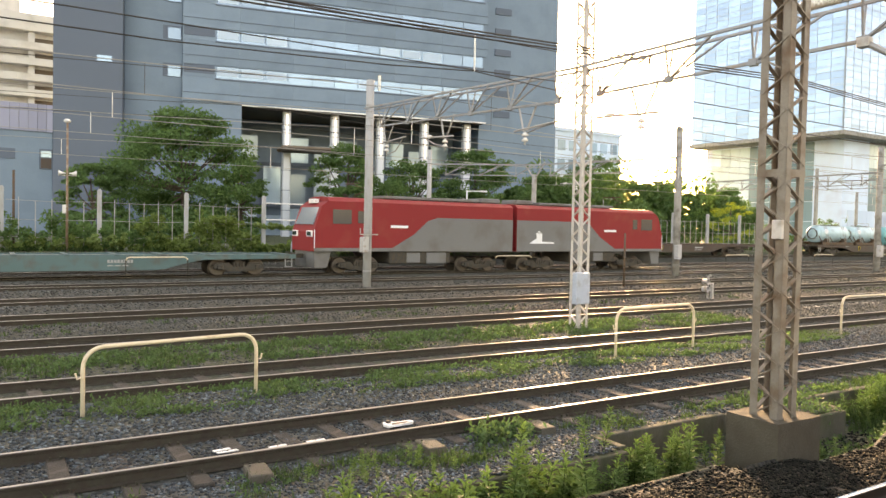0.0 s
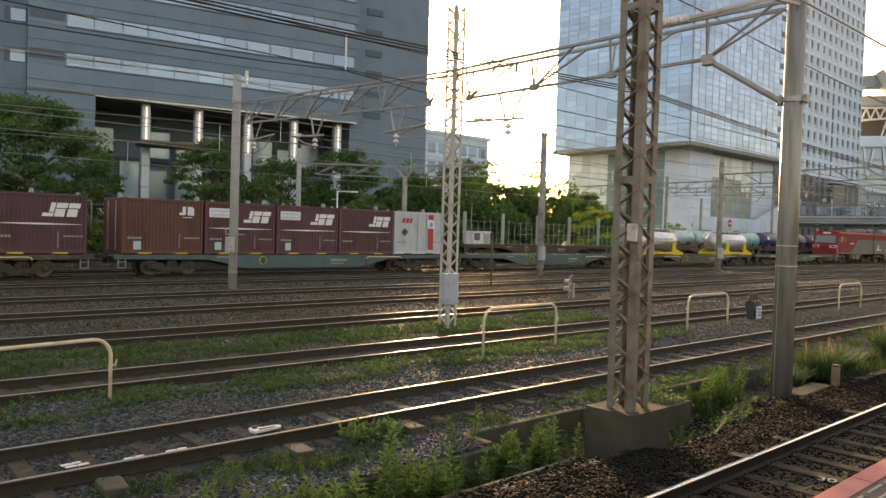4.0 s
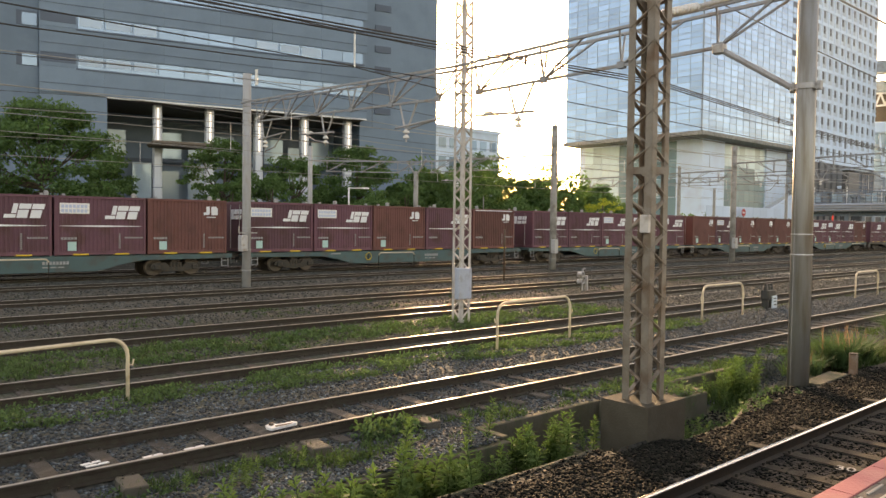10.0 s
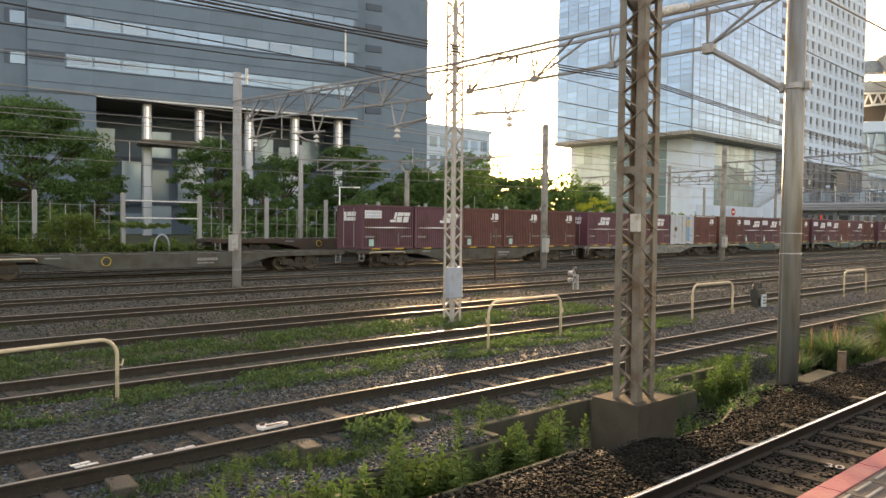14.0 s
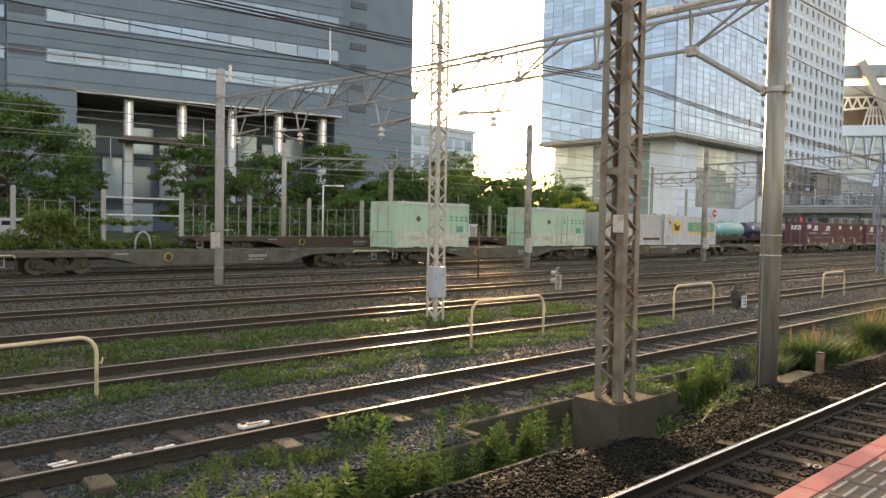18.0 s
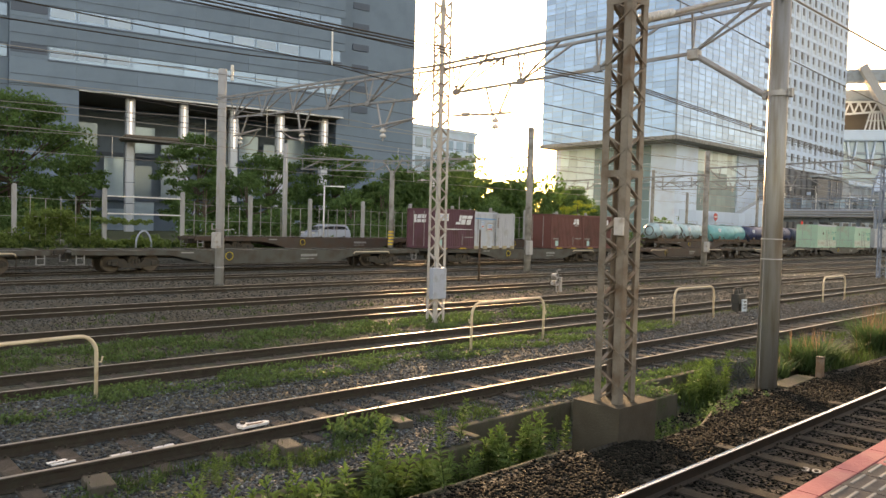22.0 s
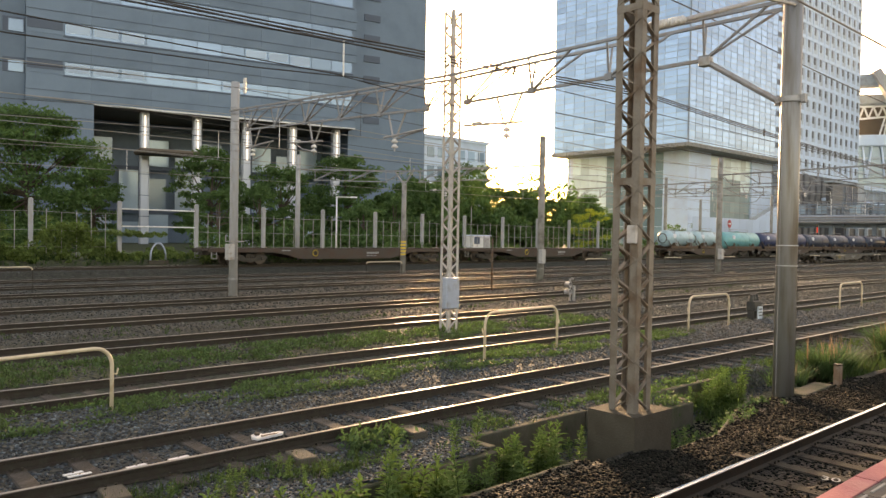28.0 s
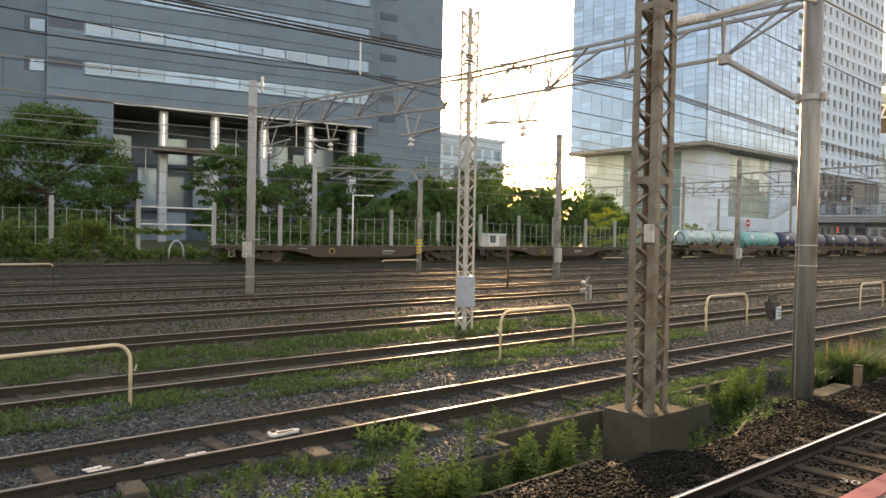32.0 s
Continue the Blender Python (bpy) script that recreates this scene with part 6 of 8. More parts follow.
ground_cover(2300, -2, 18, 9.95, 11.6, 0.02, 0.03, 0.1, "low leafy weeds between the near tracks")
ground_cover(2200, -4, 19, 13.2, 15.2, -0.12, 0.036, 0.11, "low leafy weeds between the second and third tracks")
ground_cover(700, -1, 18, 6.75, 7.5, 0.08, 0.025, 0.06, "low leafy weeds on the ballast shoulder")
ground_cover(70, 5.25, 6.15, 7.35, 7.7, -1.0, 0.045, 0.16, "leafy low bush against the rail", 0.9, 1.0)
ground_cover(240, 9.2, 12.6, 6.2, 7.3, -0.2, 0.03, 0.12, "low leafy weeds hanging over the wall", 0.9, 1.0)
ground_cover(260, 8.95, 12.4, 5.15, 6.1, -0.1, 0.03, 0.12, "low leafy weeds in the drain")


def tree(name, x, y, z0, h, rx, label, mats, clumps=70, per=60, size=0.16, low=0.25, seed=1, group="trees behind the fence"):
    t = thing(name, pose(x, y, z0), label, "tree", group)
    rng = random.Random(seed)
    part("trunk", Shape().tube([(0, 0, -0.3), (0.1, 0, h * 0.3), (rng.uniform(-0.3, 0.3), 0, h * 0.8)], 0.035 * h * 0.6 + 0.06, 9, 0.04), BARK, t)
    cs, rs = [], []
    mid, half = h * (1 + low) / 2, h * (1 - low) / 2
    for i in range(clumps):
        a, u = rng.uniform(0, 2 * math.pi), rng.uniform(-0.95, 0.95)
        k = rng.uniform(0.45, 1.0) ** 0.6
        wide = rx * math.sqrt(1 - u * u) * (1.15 - 0.25 * u) * k * (0.8 + 0.35 * noise.noise(Vector((a, u * 2, seed))))
        c = Vector((math.cos(a) * wide, math.sin(a) * wide, mid + half * u * (0.6 + 0.4 * k)))
        cs.append(c)
        rs.append(rx * rng.uniform(0.13, 0.24))
        if i % 6 == 0:
            part("limb", Shape().tube([(0, 0, h * 0.28 + 0.2 * c.z), c * 0.6 + Vector((0, 0, 0.15 * h)), c], 0.03 + 0.006 * h, 6, 0.012), BARK, t)
    v, f = leaf_cloud(np.array([tuple(c) for c in cs]), np.array(rs) * 1.3, int(per * 2.2), size * 0.72, 0.42)
    o = bulk("crown", v, f, mats)
    o.parent = t
    return t


tree("broadleaf_tree", 13.6, 60, 0.9, 10.6, 5.3, "large dark green broadleaf tree before the office", LEAF, 170, 85, 0.19, 0.08, 3)
tree("broadleaf_tree", 7.0, 58, 0.9, 5.6, 2.8, "small dark green tree behind the fence", LEAF, 70, 60, 0.17, 0.02, 4)
tree("broadleaf_tree", 19.4, 64, 0.9, 7.4, 2.3, "slender green tree before the colonnade", LEAF, 75, 60, 0.17, 0.03, 5)
tree("broadleaf_tree", 29.0, 63, 0.9, 9.4, 3.4, "green tree before the colonnade columns", LEAF, 105, 60, 0.18, 0.03, 6)
tree("broadleaf_tree", 35.5, 62, 0.9, 8.0, 3.6, "green tree before the office end", LEAF, 110, 60, 0.18, 0.02, 7)
tree("broadleaf_tree", 43.5, 63, 0.9, 9.6, 4.4, "tall dark tree beside the office", LEAF, 130, 60, 0.2, 0.02, 8)
for i in range(9):
    xx = 48 + i * 4.6
    tree("broadleaf_tree", xx, 61 + (i * 37 % 7), 0.9, 6.0 + (i * 29 % 11) * 0.25, 3.9, "dark tree in a row behind the sidings", LEAF, 90, 60, 0.22, 0.0, 20 + i)
tree("broadleaf_tree", 62.5, 46.5, 0.8, 4.7, 2.5, "bright yellow-green young tree in the sun", LEAF_BRIGHT, 34, 60, 0.1, 0.1, 40)
for i in range(2, 7):
    tree("shrub", 18 + i * 4.4, 55 + (i * 31 % 5), 0.9, 3.6 + (i * 23 % 7) * 0.35, 2.7, "dense green shrub before the colonnade", LEAF, 34, 55, 0.16, 0.0, 60 + i, "shrubs before the office")
tree("broadleaf_tree", 112, 118, 0.9, 17.5, 6.5, "distant pine in the gap between towers", LEAF, 60, 40, 0.4, 0.35, 41, "distant trees")
tree("broadleaf_tree", 122, 122, 0.9, 14.5, 6.0, "distant tree in the gap between towers", LEAF, 55, 40, 0.4, 0.3, 42, "distant trees")


def hedge(x0, x1, y, h, n, seed, mats=None, wide=1.0, leaf=0.1, base=0.45):
    t = thing("hedge", pose(0, 0, 0), "unkempt green hedge and vines along the fence", "hedge", "hedges at the fence")
    rng = random.Random(seed)
    cs, rs = [], []
    for i in range(n):
        x = rng.uniform(x0, x1)
        hh = h * (0.55 + 0.5 * noise.noise(Vector((x * 0.6, seed, 0.3))) + rng.uniform(-0.1, 0.2))
        cs.append((x, y + rng.uniform(-0.5, 0.7) * wide, base + max(0.1, hh) * rng.random() ** 0.6))
        rs.append(rng.uniform(0.22, 0.48) * wide)
    v, f = leaf_cloud(np.array(cs), np.array(rs), 60, leaf)
    o = bulk("foliage", v, f, mats or HEDGE)
    o.parent = t
    part("stem", Shape().tube([(x0, y, 0.3), (x0 + (x1 - x0) * 0.5, y + 0.1, 0.7), (x1, y, 0.3)], 0.03, 5), BARK, t)
    return t


hedge(-6, 10, 43.7, 1.3, 150, 31, HEDGE, 0.7, 0.09, 0.6)
hedge(9, 20, 43.7, 0.9, 100, 32, HEDGE, 0.6, 0.08, 0.6)
hedge(19, 30, 43.8, 0.8, 80, 33, LEAF, 0.6, 0.08, 0.6)
hedge(7.4, 9.0, 44.0, 1.7, 26, 34, HEDGE, 0.7, 0.08, 1.6)
hedge(10.8, 12.9, 44.0, 2.0, 34, 35, HEDGE, 0.8, 0.08, 1.6)
hedge(14.2, 17.5, 43.9, 0.42, 34, 36, IVY, 0.45, 0.08, 2.1)
hedge(5.0, 7.0, 43.7, 1.0, 26, 37, IVY, 0.5, 0.08, 0.9)
hedge(-4, 8.5, 44.2, 2.6, 150, 1, LEAF)
hedge(8, 14.5, 44.2, 2.1, 110, 2)
hedge(14.3, 18.2, 44.2, 1.3, 60, 3)
hedge(17.8, 24, 44.3, 1.2, 70, 4)
hedge(24, 42, 44.4, 1.75, 85, 5, LEAF)
hedge(44, 75, 45.0, 2.2, 140, 6, LEAF)
hedge(88, 101, 52, 5.2, 34, 11, LEAF, 1.4, 0.14, 0.8)
hedge(40, 80, 57.0, 5.4, 190, 7, LEAF, 3.0, 0.24, 0.8)
hedge(50, 80, 60.0, 10.5, 230, 9, LEAF, 4.0, 0.3, 0.8)
hedge(22.5, 42, 52.0, 2.6, 110, 8, LEAF, 2.0, 0.16, 0.8)
hedge(4, 17, 53.0, 2.2, 80, 10, LEAF, 2.0, 0.16, 0.8)


# ---- fence on the far bank ----
def fence():
    t = thing("boundary_fence", pose(0, 44, 0), "concrete-post boundary fence with thin steel rods", "fence")
    post = Shape().prism([(-0.105, 0.6), (0.105, 0.6), (0.105, 4.02), (0.05, 4.1), (-0.05, 4.1), (-0.105, 4.02)], -0.105, 0.105, "y").made("post", PALE_POLE)
    rod = Shape().tube([(0, 0, 0.9), (0, 0, 3.45)], 0.022, 5).made("rod", GALV)
    for k in range(-3, 13):
        x = 10.22 + 4.57 * k
        p = part("post", post, None, t)
        p.location = (x, 0, 0)
        if k == 12:
            break
        if k == 1:
            for z in (2.66, 3.66):
                part("white_rail", Shape().tube([(x + 0.1, 0, z), (x + 4.47, 0, z)], 0.038, 8), WHITE, t, "white horizontal rail")
            continue
        for j in range(1, 6):
            r = part("rod", rod, None, t)
            r.location = (x + j * 4.57 / 6, 0, 0.12 * math.sin(j * 2.1))
        for z in (1.5, 2.4, 3.4):
            part("fence_wire", Shape().tube([(x + 0.15, 0, z), (x + 2.3, 0, z - 0.06), (x + 4.42, 0, z)], 0.012, 4), GALV, t)
    return t


fence()


# ---- more poles and portals ----
round_pole(26.25, 43.6, 0.3, 7.69, 0.172, 0.15, "slender concrete pole behind the siding", PALE_POLE, bands=2)
yp = round_pole(30.0, 36.9, -0.2, 5.9, 0.17, 0.15, "pole with a forked head and striped foot", CONCRETE)
part("fork", Shape().tube([(0, 0, 5.6), (0, -1.0, 6.6)], 0.05, 8).tube([(0, 0, 5.6), (0, 1.0, 6.6)], 0.05, 8), GALV, yp)
for k in range(5):
    part("stripe", Shape().lathe([(0.16, 1.15 + k * 0.2), (0.178, 1.15 + k * 0.2), (0.178, 1.25 + k * 0.2), (0.16, 1.25 + k * 0.2)], (0, 0, 0), "z", 18), GOLD, yp, "yellow warning stripe")
p3 = round_pole(33.0, 28.0, -0.2, 8.3, 0.2, 0.18, "brown-grey concrete catenary pole with a cabinet", CONCRETE, bands=5)
part("cabinet", Shape().box(-0.42, -0.12, -0.5, -0.2, 0.95, 1.75, 0.02), GREY_PAINT, p3, "grey box on the pole")
p4 = round_pole(53.52, 27.77, -0.2, 8.7, 0.215, 0.19, "concrete catenary pole among the far tracks", CONCRETE, bands=5)
part("cabinet", Shape().box(-0.5, -0.12, -0.5, -0.2, 1.0, 1.8, 0.02), GREY_PAINT, p4, "grey box on the pole")
round_pole(24.85, 24.0, -0.2, 2.35, 0.05, 0.04, "thin steel signal post between tracks", STEEL_DARK)
round_pole(72.4, 43.8, 0.2, 9.17, 0.2, 0.16, "tall wooden pole beside the sidings", CONCRETE)
round_pole(80.1, 43.9, 0.2, 7.1, 0.16, 0.14, "tall pole beside the sidings", CONCRETE)
round_pole(98.5, 43.8, 0.2, 8.4, 0.2, 0.16, "tall pole beside the sidings", CONCRETE)
RUSTY = mat("rusty_post", (0.24, 0.15, 0.10), 0.7, 0.2, vary=0.3, scale=3, second=(0.36, 0.30, 0.25), amount=0.4)
rp = round_pole(4.05, 43.7, 0.4, 7.55, 0.07, 0.05, "thin rusty lamp post at the fence", RUSTY)
part("lamp_head", Shape().lathe([(0.0, 0.0), (0.16, 0.02), (0.19, 0.1), (0.1, 0.2), (0.0, 0.22)], (0, 0, 7.5), "z", 14), GLASSY, rp, smooth=True)
for e in (-1, 1):
    part("loudspeaker", Shape().lathe([(0.03, 0.0), (0.06, e * 0.15), (0.16, e * 0.34), (0.15, e * 0.35), (0.0, e * 0.2)], (e * 0.08, -0.1, 4.85), "x", 14), GLASSY, rp, "pale horn loudspeaker", smooth=True)
part("speaker_bracket", Shape().beam((-0.35, 0, 4.74), (0.35, 0, 4.74), 0.05), GALV, rp)
part("junction_box", Shape().box(-0.24, -0.06, -0.2, -0.05, 2.75, 3.2, 0.02), GLASSY, rp)
round_pole(1.65, 44.9, 0.6, 4.95, 0.07, 0.06, "thin dark post behind the hedge", STEEL_DARK)
lp = round_pole(31.0, 46.0, 0.8, 5.2, 0.07, 0.05, "white street lamp behind the fence", WHITE)
part("arm", Shape().tube([(0, 0, 5.15), (1.4, 0, 5.2)], 0.04, 6), WHITE, lp)
part("lamp_head", Shape().box(1.2, 1.8, -0.1, 0.1, 5.13, 5.25, 0.03), WHITE, lp)
BLUE_STEEL = mat("blue_grey_steel", (0.22, 0.28, 0.36), 0.55, 0.3, vary=0.15)
bm = lattice_mast(52.0, 15.0, -0.2, 7.6, 0.6, "blue-grey lattice mast between the tracks", 13, 0.08)
for o in bm.children:
    o.data.materials[0] = BLUE_STEEL
truss((53.52, 27.77, 7.4), (52.0, 15.0, 7.4), 0.8, 0.5, 6, "steel portal beam over the far tracks")
truss((53.52, 27.77, 6.9), (55.2, 43.7, 6.9), 0.8, 0.5, 6, "steel portal beam over the far sidings")
truss((33.0, 28.0, 6.6), (30.0, 36.9, 6.5), 0.7, 0.45, 4, "steel portal beam over the train's track")
truss((30.0, 36.9, 6.5), (26.25, 43.6, 6.73), 0.7, 0.45, 3, "steel portal beam at the siding")
truss((72.4, 43.8, 7.82), (71.0, 14.5, 7.5), 0.8, 0.5, 12, "steel portal beam over the distant tracks")
truss((98.5, 43.8, 7.5), (94.0, 14.0, 7.2), 0.8, 0.5, 10, "steel portal beam over the distant tracks")
lattice_mast(71.0, 14.5, -0.2, 8.0, 0.6, "lattice mast carrying a distant portal", 11, 0.08)
lattice_mast(94.0, 14.0, -0.2, 7.8, 0.6, "distant lattice mast by the tracks", 11, 0.08)


def locomotive():
    """Twin-unit red and grey electric locomotive; its rear cab end is at x = 0, it runs forward to x = 25."""
    e = thing("electric_locomotive", pose(0, TRAIN_Y, 0), "red and grey twin-unit electric locomotive", "locomotive")
    for x0, s, rear in ((0.35, 1, True), (24.65, -1, False)):
        u = lambda a: x0 + s * a
        # side outline with a sloping cab front
        prof = [(u(0.0), 1.15), (u(0.0), 2.1), (u(0.42), 3.35), (u(0.75), 3.6), (u(12.0), 3.6), (u(12.0), 1.15)]
        body = Shape().prism(prof, -1.4, 1.4, "y")
        part("body", body, LOCO_RED, e)
        roof = Shape().prism([(-1.4, 3.6), (-1.15, 3.78), (-0.5, 3.84), (0.5, 3.84), (1.15, 3.78), (1.4, 3.6)], min(u(0.8), u(12.0)), max(u(0.8), u(12.0)), "x")
        part("roof", roof, LOCO_RED, e)
        part("roof_gear", Shape().box(min(u(4), u(10)), max(u(4), u(10)), -0.9, 0.9, 3.84, 4.0, 0.03).box(min(u(10.3), u(11.6)), max(u(10.3), u(11.6)), -0.7, 0.7, 3.84, 4.1, 0.05), LOCO_GREY, e)
        for y0, y1 in ((-1.412, -1.398), (1.398, 1.412)):
            g = Shape().prism([(u(4.0), 1.15), (u(5.6), 2.05), (u(6.4), 2.75), (u(7.0), 2.92), (u(12.0), 2.92), (u(12.0), 1.15)], y0, y1, "y")
            part("grey_panel", g, LOCO_GREY, e, "grey swoosh side panel")
            lv = Shape()
            for k in range(5):
                lv.box(min(u(7.6), u(11.2)), max(u(7.6), u(11.2)), y0 - 0.008, y1 + 0.008, 2.2 + k * 0.12, 2.25 + k * 0.12)
            part("louvre", lv, LOCO_GREY, e)
            part("side_window", Shape().box(min(u(1.0), u(2.0)), max(u(1.0), u(2.0)), y0 - 0.004, y1 + 0.004, 2.5, 3.2, 0.003), DARK_GLASS, e, "dark cab side window")
            part("door_window", Shape().box(min(u(2.35), u(2.75)), max(u(2.35), u(2.75)), y0 - 0.004, y1 + 0.004, 2.55, 3.15, 0.003), DARK_GLASS, e)
            part("sill_stripe", Shape().box(min(u(0.05), u(12.0)), max(u(0.05), u(12.0)), y0 - 0.006, y1 + 0.006, 1.15, 1.32), LOCO_GREY, e)
            part("plate", Shape().box(min(u(4.2), u(5.2)), max(u(4.2), u(5.2)), y0 - 0.006, y1 + 0.006, 2.35, 2.48), LOGO_WHITE, e, "white lettering bars")
        part("windscreen", Shape().add([(u(0.06), -1.15, 2.45), (u(0.06), 1.15, 2.45), (u(0.40), 1.1, 3.3), (u(0.40), -1.1, 3.3), (u(0.13), -1.15, 2.45), (u(0.13), 1.15, 2.45), (u(0.5), 1.1, 3.3), (u(0.5), -1.1, 3.3)], [(0, 1, 2, 3), (7, 6, 5, 4), (0, 4, 5, 1), (1, 5, 6, 2), (2, 6, 7, 3), (3, 7, 4, 0)]), WINDSCREEN, e, "pale reflecting windscreen")
        for y in (-0.95, 0.95):
            hl = part("headlight", Shape().box(min(u(-0.05), u(0.1)), max(u(-0.05), u(0.1)), y - 0.36, y + 0.36, 1.85, 2.15, 0.02), WHITE, e, "white headlight panel")
            part("lens", Shape().box(min(u(-0.07), u(-0.04)), max(u(-0.07), u(-0.04)), y - 0.25, y + 0.25, 1.9, 2.1, 0.005), DARK_GLASS, hl)
        part("roof_lamp", Shape().box(min(u(0.45), u(0.7)), max(u(0.45), u(0.7)), -0.4, 0.4, 3.5, 3.72, 0.02), WHITE, e, "white roof lamp")
        part("pilot", Shape().prism([(u(0.1), 1.15), (u(1.0), 1.15), (u(0.8), 0.35), (u(0.15), 0.35)], -1.25, 1.25, "y"), LOCO_GREY, e, "grey snow-plough skirt")
        part("underframe", Shape().box(min(u(4.2), u(7.9)), max(u(4.2), u(7.9)), -1.3, 1.3, 0.5, 1.15, 0.05), BOGIE, e)
        part("equipment_box", Shape().box(min(u(5.2), u(6.0)), max(u(5.2), u(6.0)), -1.36, 1.36, 0.55, 1.08, 0.04).box(min(u(6.4), u(7.6)), max(u(6.4), u(7.6)), -1.36, 1.36, 0.5, 1.1, 0.04), LOCO_GREY, e)
        part("walkway_rail", Shape().tube([(u(0.05), -1.42, 1.3), (u(0.05), -1.42, 2.2)], 0.02, 6), LOGO_WHITE, e)
        for b in (2.6, 10.0):
            bogie(e, u(b))
    part("gangway", Shape().box(12.2, 12.8, -1.0, 1.0, 1.1, 3.4, 0.03), BLACK, e, "black rubber gangway")
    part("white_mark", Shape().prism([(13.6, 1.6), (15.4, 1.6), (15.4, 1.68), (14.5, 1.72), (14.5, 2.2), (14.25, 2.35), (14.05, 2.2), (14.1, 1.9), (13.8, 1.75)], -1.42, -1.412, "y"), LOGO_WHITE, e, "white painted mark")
    part("coupler", Shape().box(-0.02, 0.4, -0.11, 0.11, 0.78, 1.0, 0.03), BOGIE, e)
    pan = Shape()
    for x in (3.2, 21.6):
        pan.tube([(x, 0, 4.0), (x + 0.7, 0, 4.3), (x - 0.2, 0, 4.55)], 0.03, 6)
        pan.tube([(x - 0.2, -0.8, 4.58), (x - 0.2, 0.8, 4.58)], 0.03, 6)
    part("pantograph", pan, STEEL_DARK, e)
    return e


WINDSCREEN = mat("pale_windscreen", (0.16, 0.2, 0.23), 0.1, 0.0, vary=0.1, bump=0, spec=0.6)
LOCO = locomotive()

PROTO = {
    "J": container("freight_container", 3.715, 2.5, MAROON, "maroon steel freight container with white block logo", 22, mark_j(False)),
    "M": container("freight_container", 3.715, 2.5, MAROON, "maroon freight container with a large middle logo", 22, mark_j(False, -0.4)),
    "L": container("freight_container", 3.715, 2.5, MAROON, "maroon freight container with logo and white placard", 22, mark_j(True)),
    "R": container("freight_container", 3.715, 2.5, RED_BROWN, "brick red ribbed freight container with angular logo", 22, mark_r(False)),
    "S": container("freight_container", 3.715, 2.5, RED_BROWN, "brick red freight container with white roof line", 22, mark_r(True)),
    "W": container("freight_container", 3.715, 2.5, CREAM, "white freight container with red vertical stripe", 6, mark_white(RED_STRIPE)),
    "V": container("freight_container", 3.715, 2.5, CREAM, "white freight container with sky-blue vertical stripe", 6, mark_white(BLUE_STRIPE)),
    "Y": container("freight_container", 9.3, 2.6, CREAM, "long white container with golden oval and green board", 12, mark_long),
    "C": container("freight_container", 9.3, 2.6, SILVER, "long silver corrugated freight container", 34, mark_silver),
    "G": container("freight_container", 6.06, 2.75, MINT, "mint green freight container with barred doors", 12, mark_mint),
    "P": container("freight_container", 2.1, 2.4, CREAM, "small pale container with blue notices", 4, mark_pale),
    "Q": container("freight_container", 1.95, 2.35, SILVER, "small silver corrugated container", 10, mark_crate),
    "T": tank_container(),
}
WAGONS = {"teal": flat_wagon(TEAL, "teal container flat wagon with white numbers"), "brown": flat_wagon(BROWN, "brown container flat wagon with white numbers"), "grey": flat_wagon(WAGON_GREY, "grey container flat wagon with white numbers"), "pale": flat_wagon(PALE_WAGON, "pale grey container flat wagon with white numbers")}
# the train from the locomotive back: wagon colour and its loads, each with the distance of its middle behind the wagon's front
five = lambda s, back=0.0: [(k, 2.58 + back + 3.81 * i) for i, k in enumerate(s)]
CONSIST = [
    ("teal", []), ("grey", [("T", 3.4), ("T", 16.3)]), ("teal", []),
    ("teal", five("WJLLR")), ("grey", five("JRLJJ")), ("teal", five("SJLLL")), ("teal", five("RRRLR")), ("teal", five("LLLJJ")),
    ("teal", five("SJRLL", 0.4)), ("teal", five("RLLLR")), ("pale", five("SVMMM")), ("grey", five("RRRJL")), ("grey", []),
    ("grey", [("Y", 5.4), ("C", 15.0)]), ("grey", [("G", 4.15), ("G", 16.6)]), ("grey", []), ("brown", []),
    ("grey", [("R", 2.6), ("R", 6.4), ("Q", 13.2), ("P", 15.1), ("L", 17.95)]), ("grey", []), ("grey", []),
]
DECK = 1.03
REAR0 = 12.97  # the locomotive's rear at the start
# distance run by the train
RUN = [(0, 0.36), (1, 19.5), (2, 39.2), (2.5, 49.4), (3, 60.25), (3.5, 69.8), (4, 79.3), (8, 152.2), (12, 221.55), (13, 238.75), (15, 271.3), (18, 320.0), (19, 335.9), (20, 351.9), (21, 368.0), (22, 384.2), (23, 400.5), (24, 416.8), (25, 432.9), (32, 546.5)]
MOVING = []


def place_train():
    used = set()
    MOVING.append((LOCO, REAR0, 0.0))
    for i, (colour, loads) in enumerate(CONSIST):
        front = REAR0 - PITCH * i
        src = WAGONS[colour]
        w = src if colour not in used else copy_thing(src, src.matrix_basis)
        used.add(colour)
        MOVING.append((w, front, 0.0))
        for k, back in loads:
            src = PROTO[k]
            c = src if k not in used else copy_thing(src, src.matrix_basis)
            used.add(k)
            MOVING.append((c, front - back, DECK))


place_train()



# ---- wagons standing on the siding ----
SIDING_Y = RAISED_Y


def siding():
    for i in range(2):
        w = copy_thing(WAGONS["brown"], pose(38.7 + i * PITCH, SIDING_Y, RAISED_Z))
        tagged(w, "rusty brown flat wagon standing empty on the siding", "wagon", "wagons on the siding")
    for i in range(4):
        w = copy_thing(WAGONS["brown"], pose(88.0 + i * PITCH, SIDING_Y, RAISED_Z))
        tagged(w, "rusty brown flat wagon loaded with tanks", "wagon", "wagons on the siding")


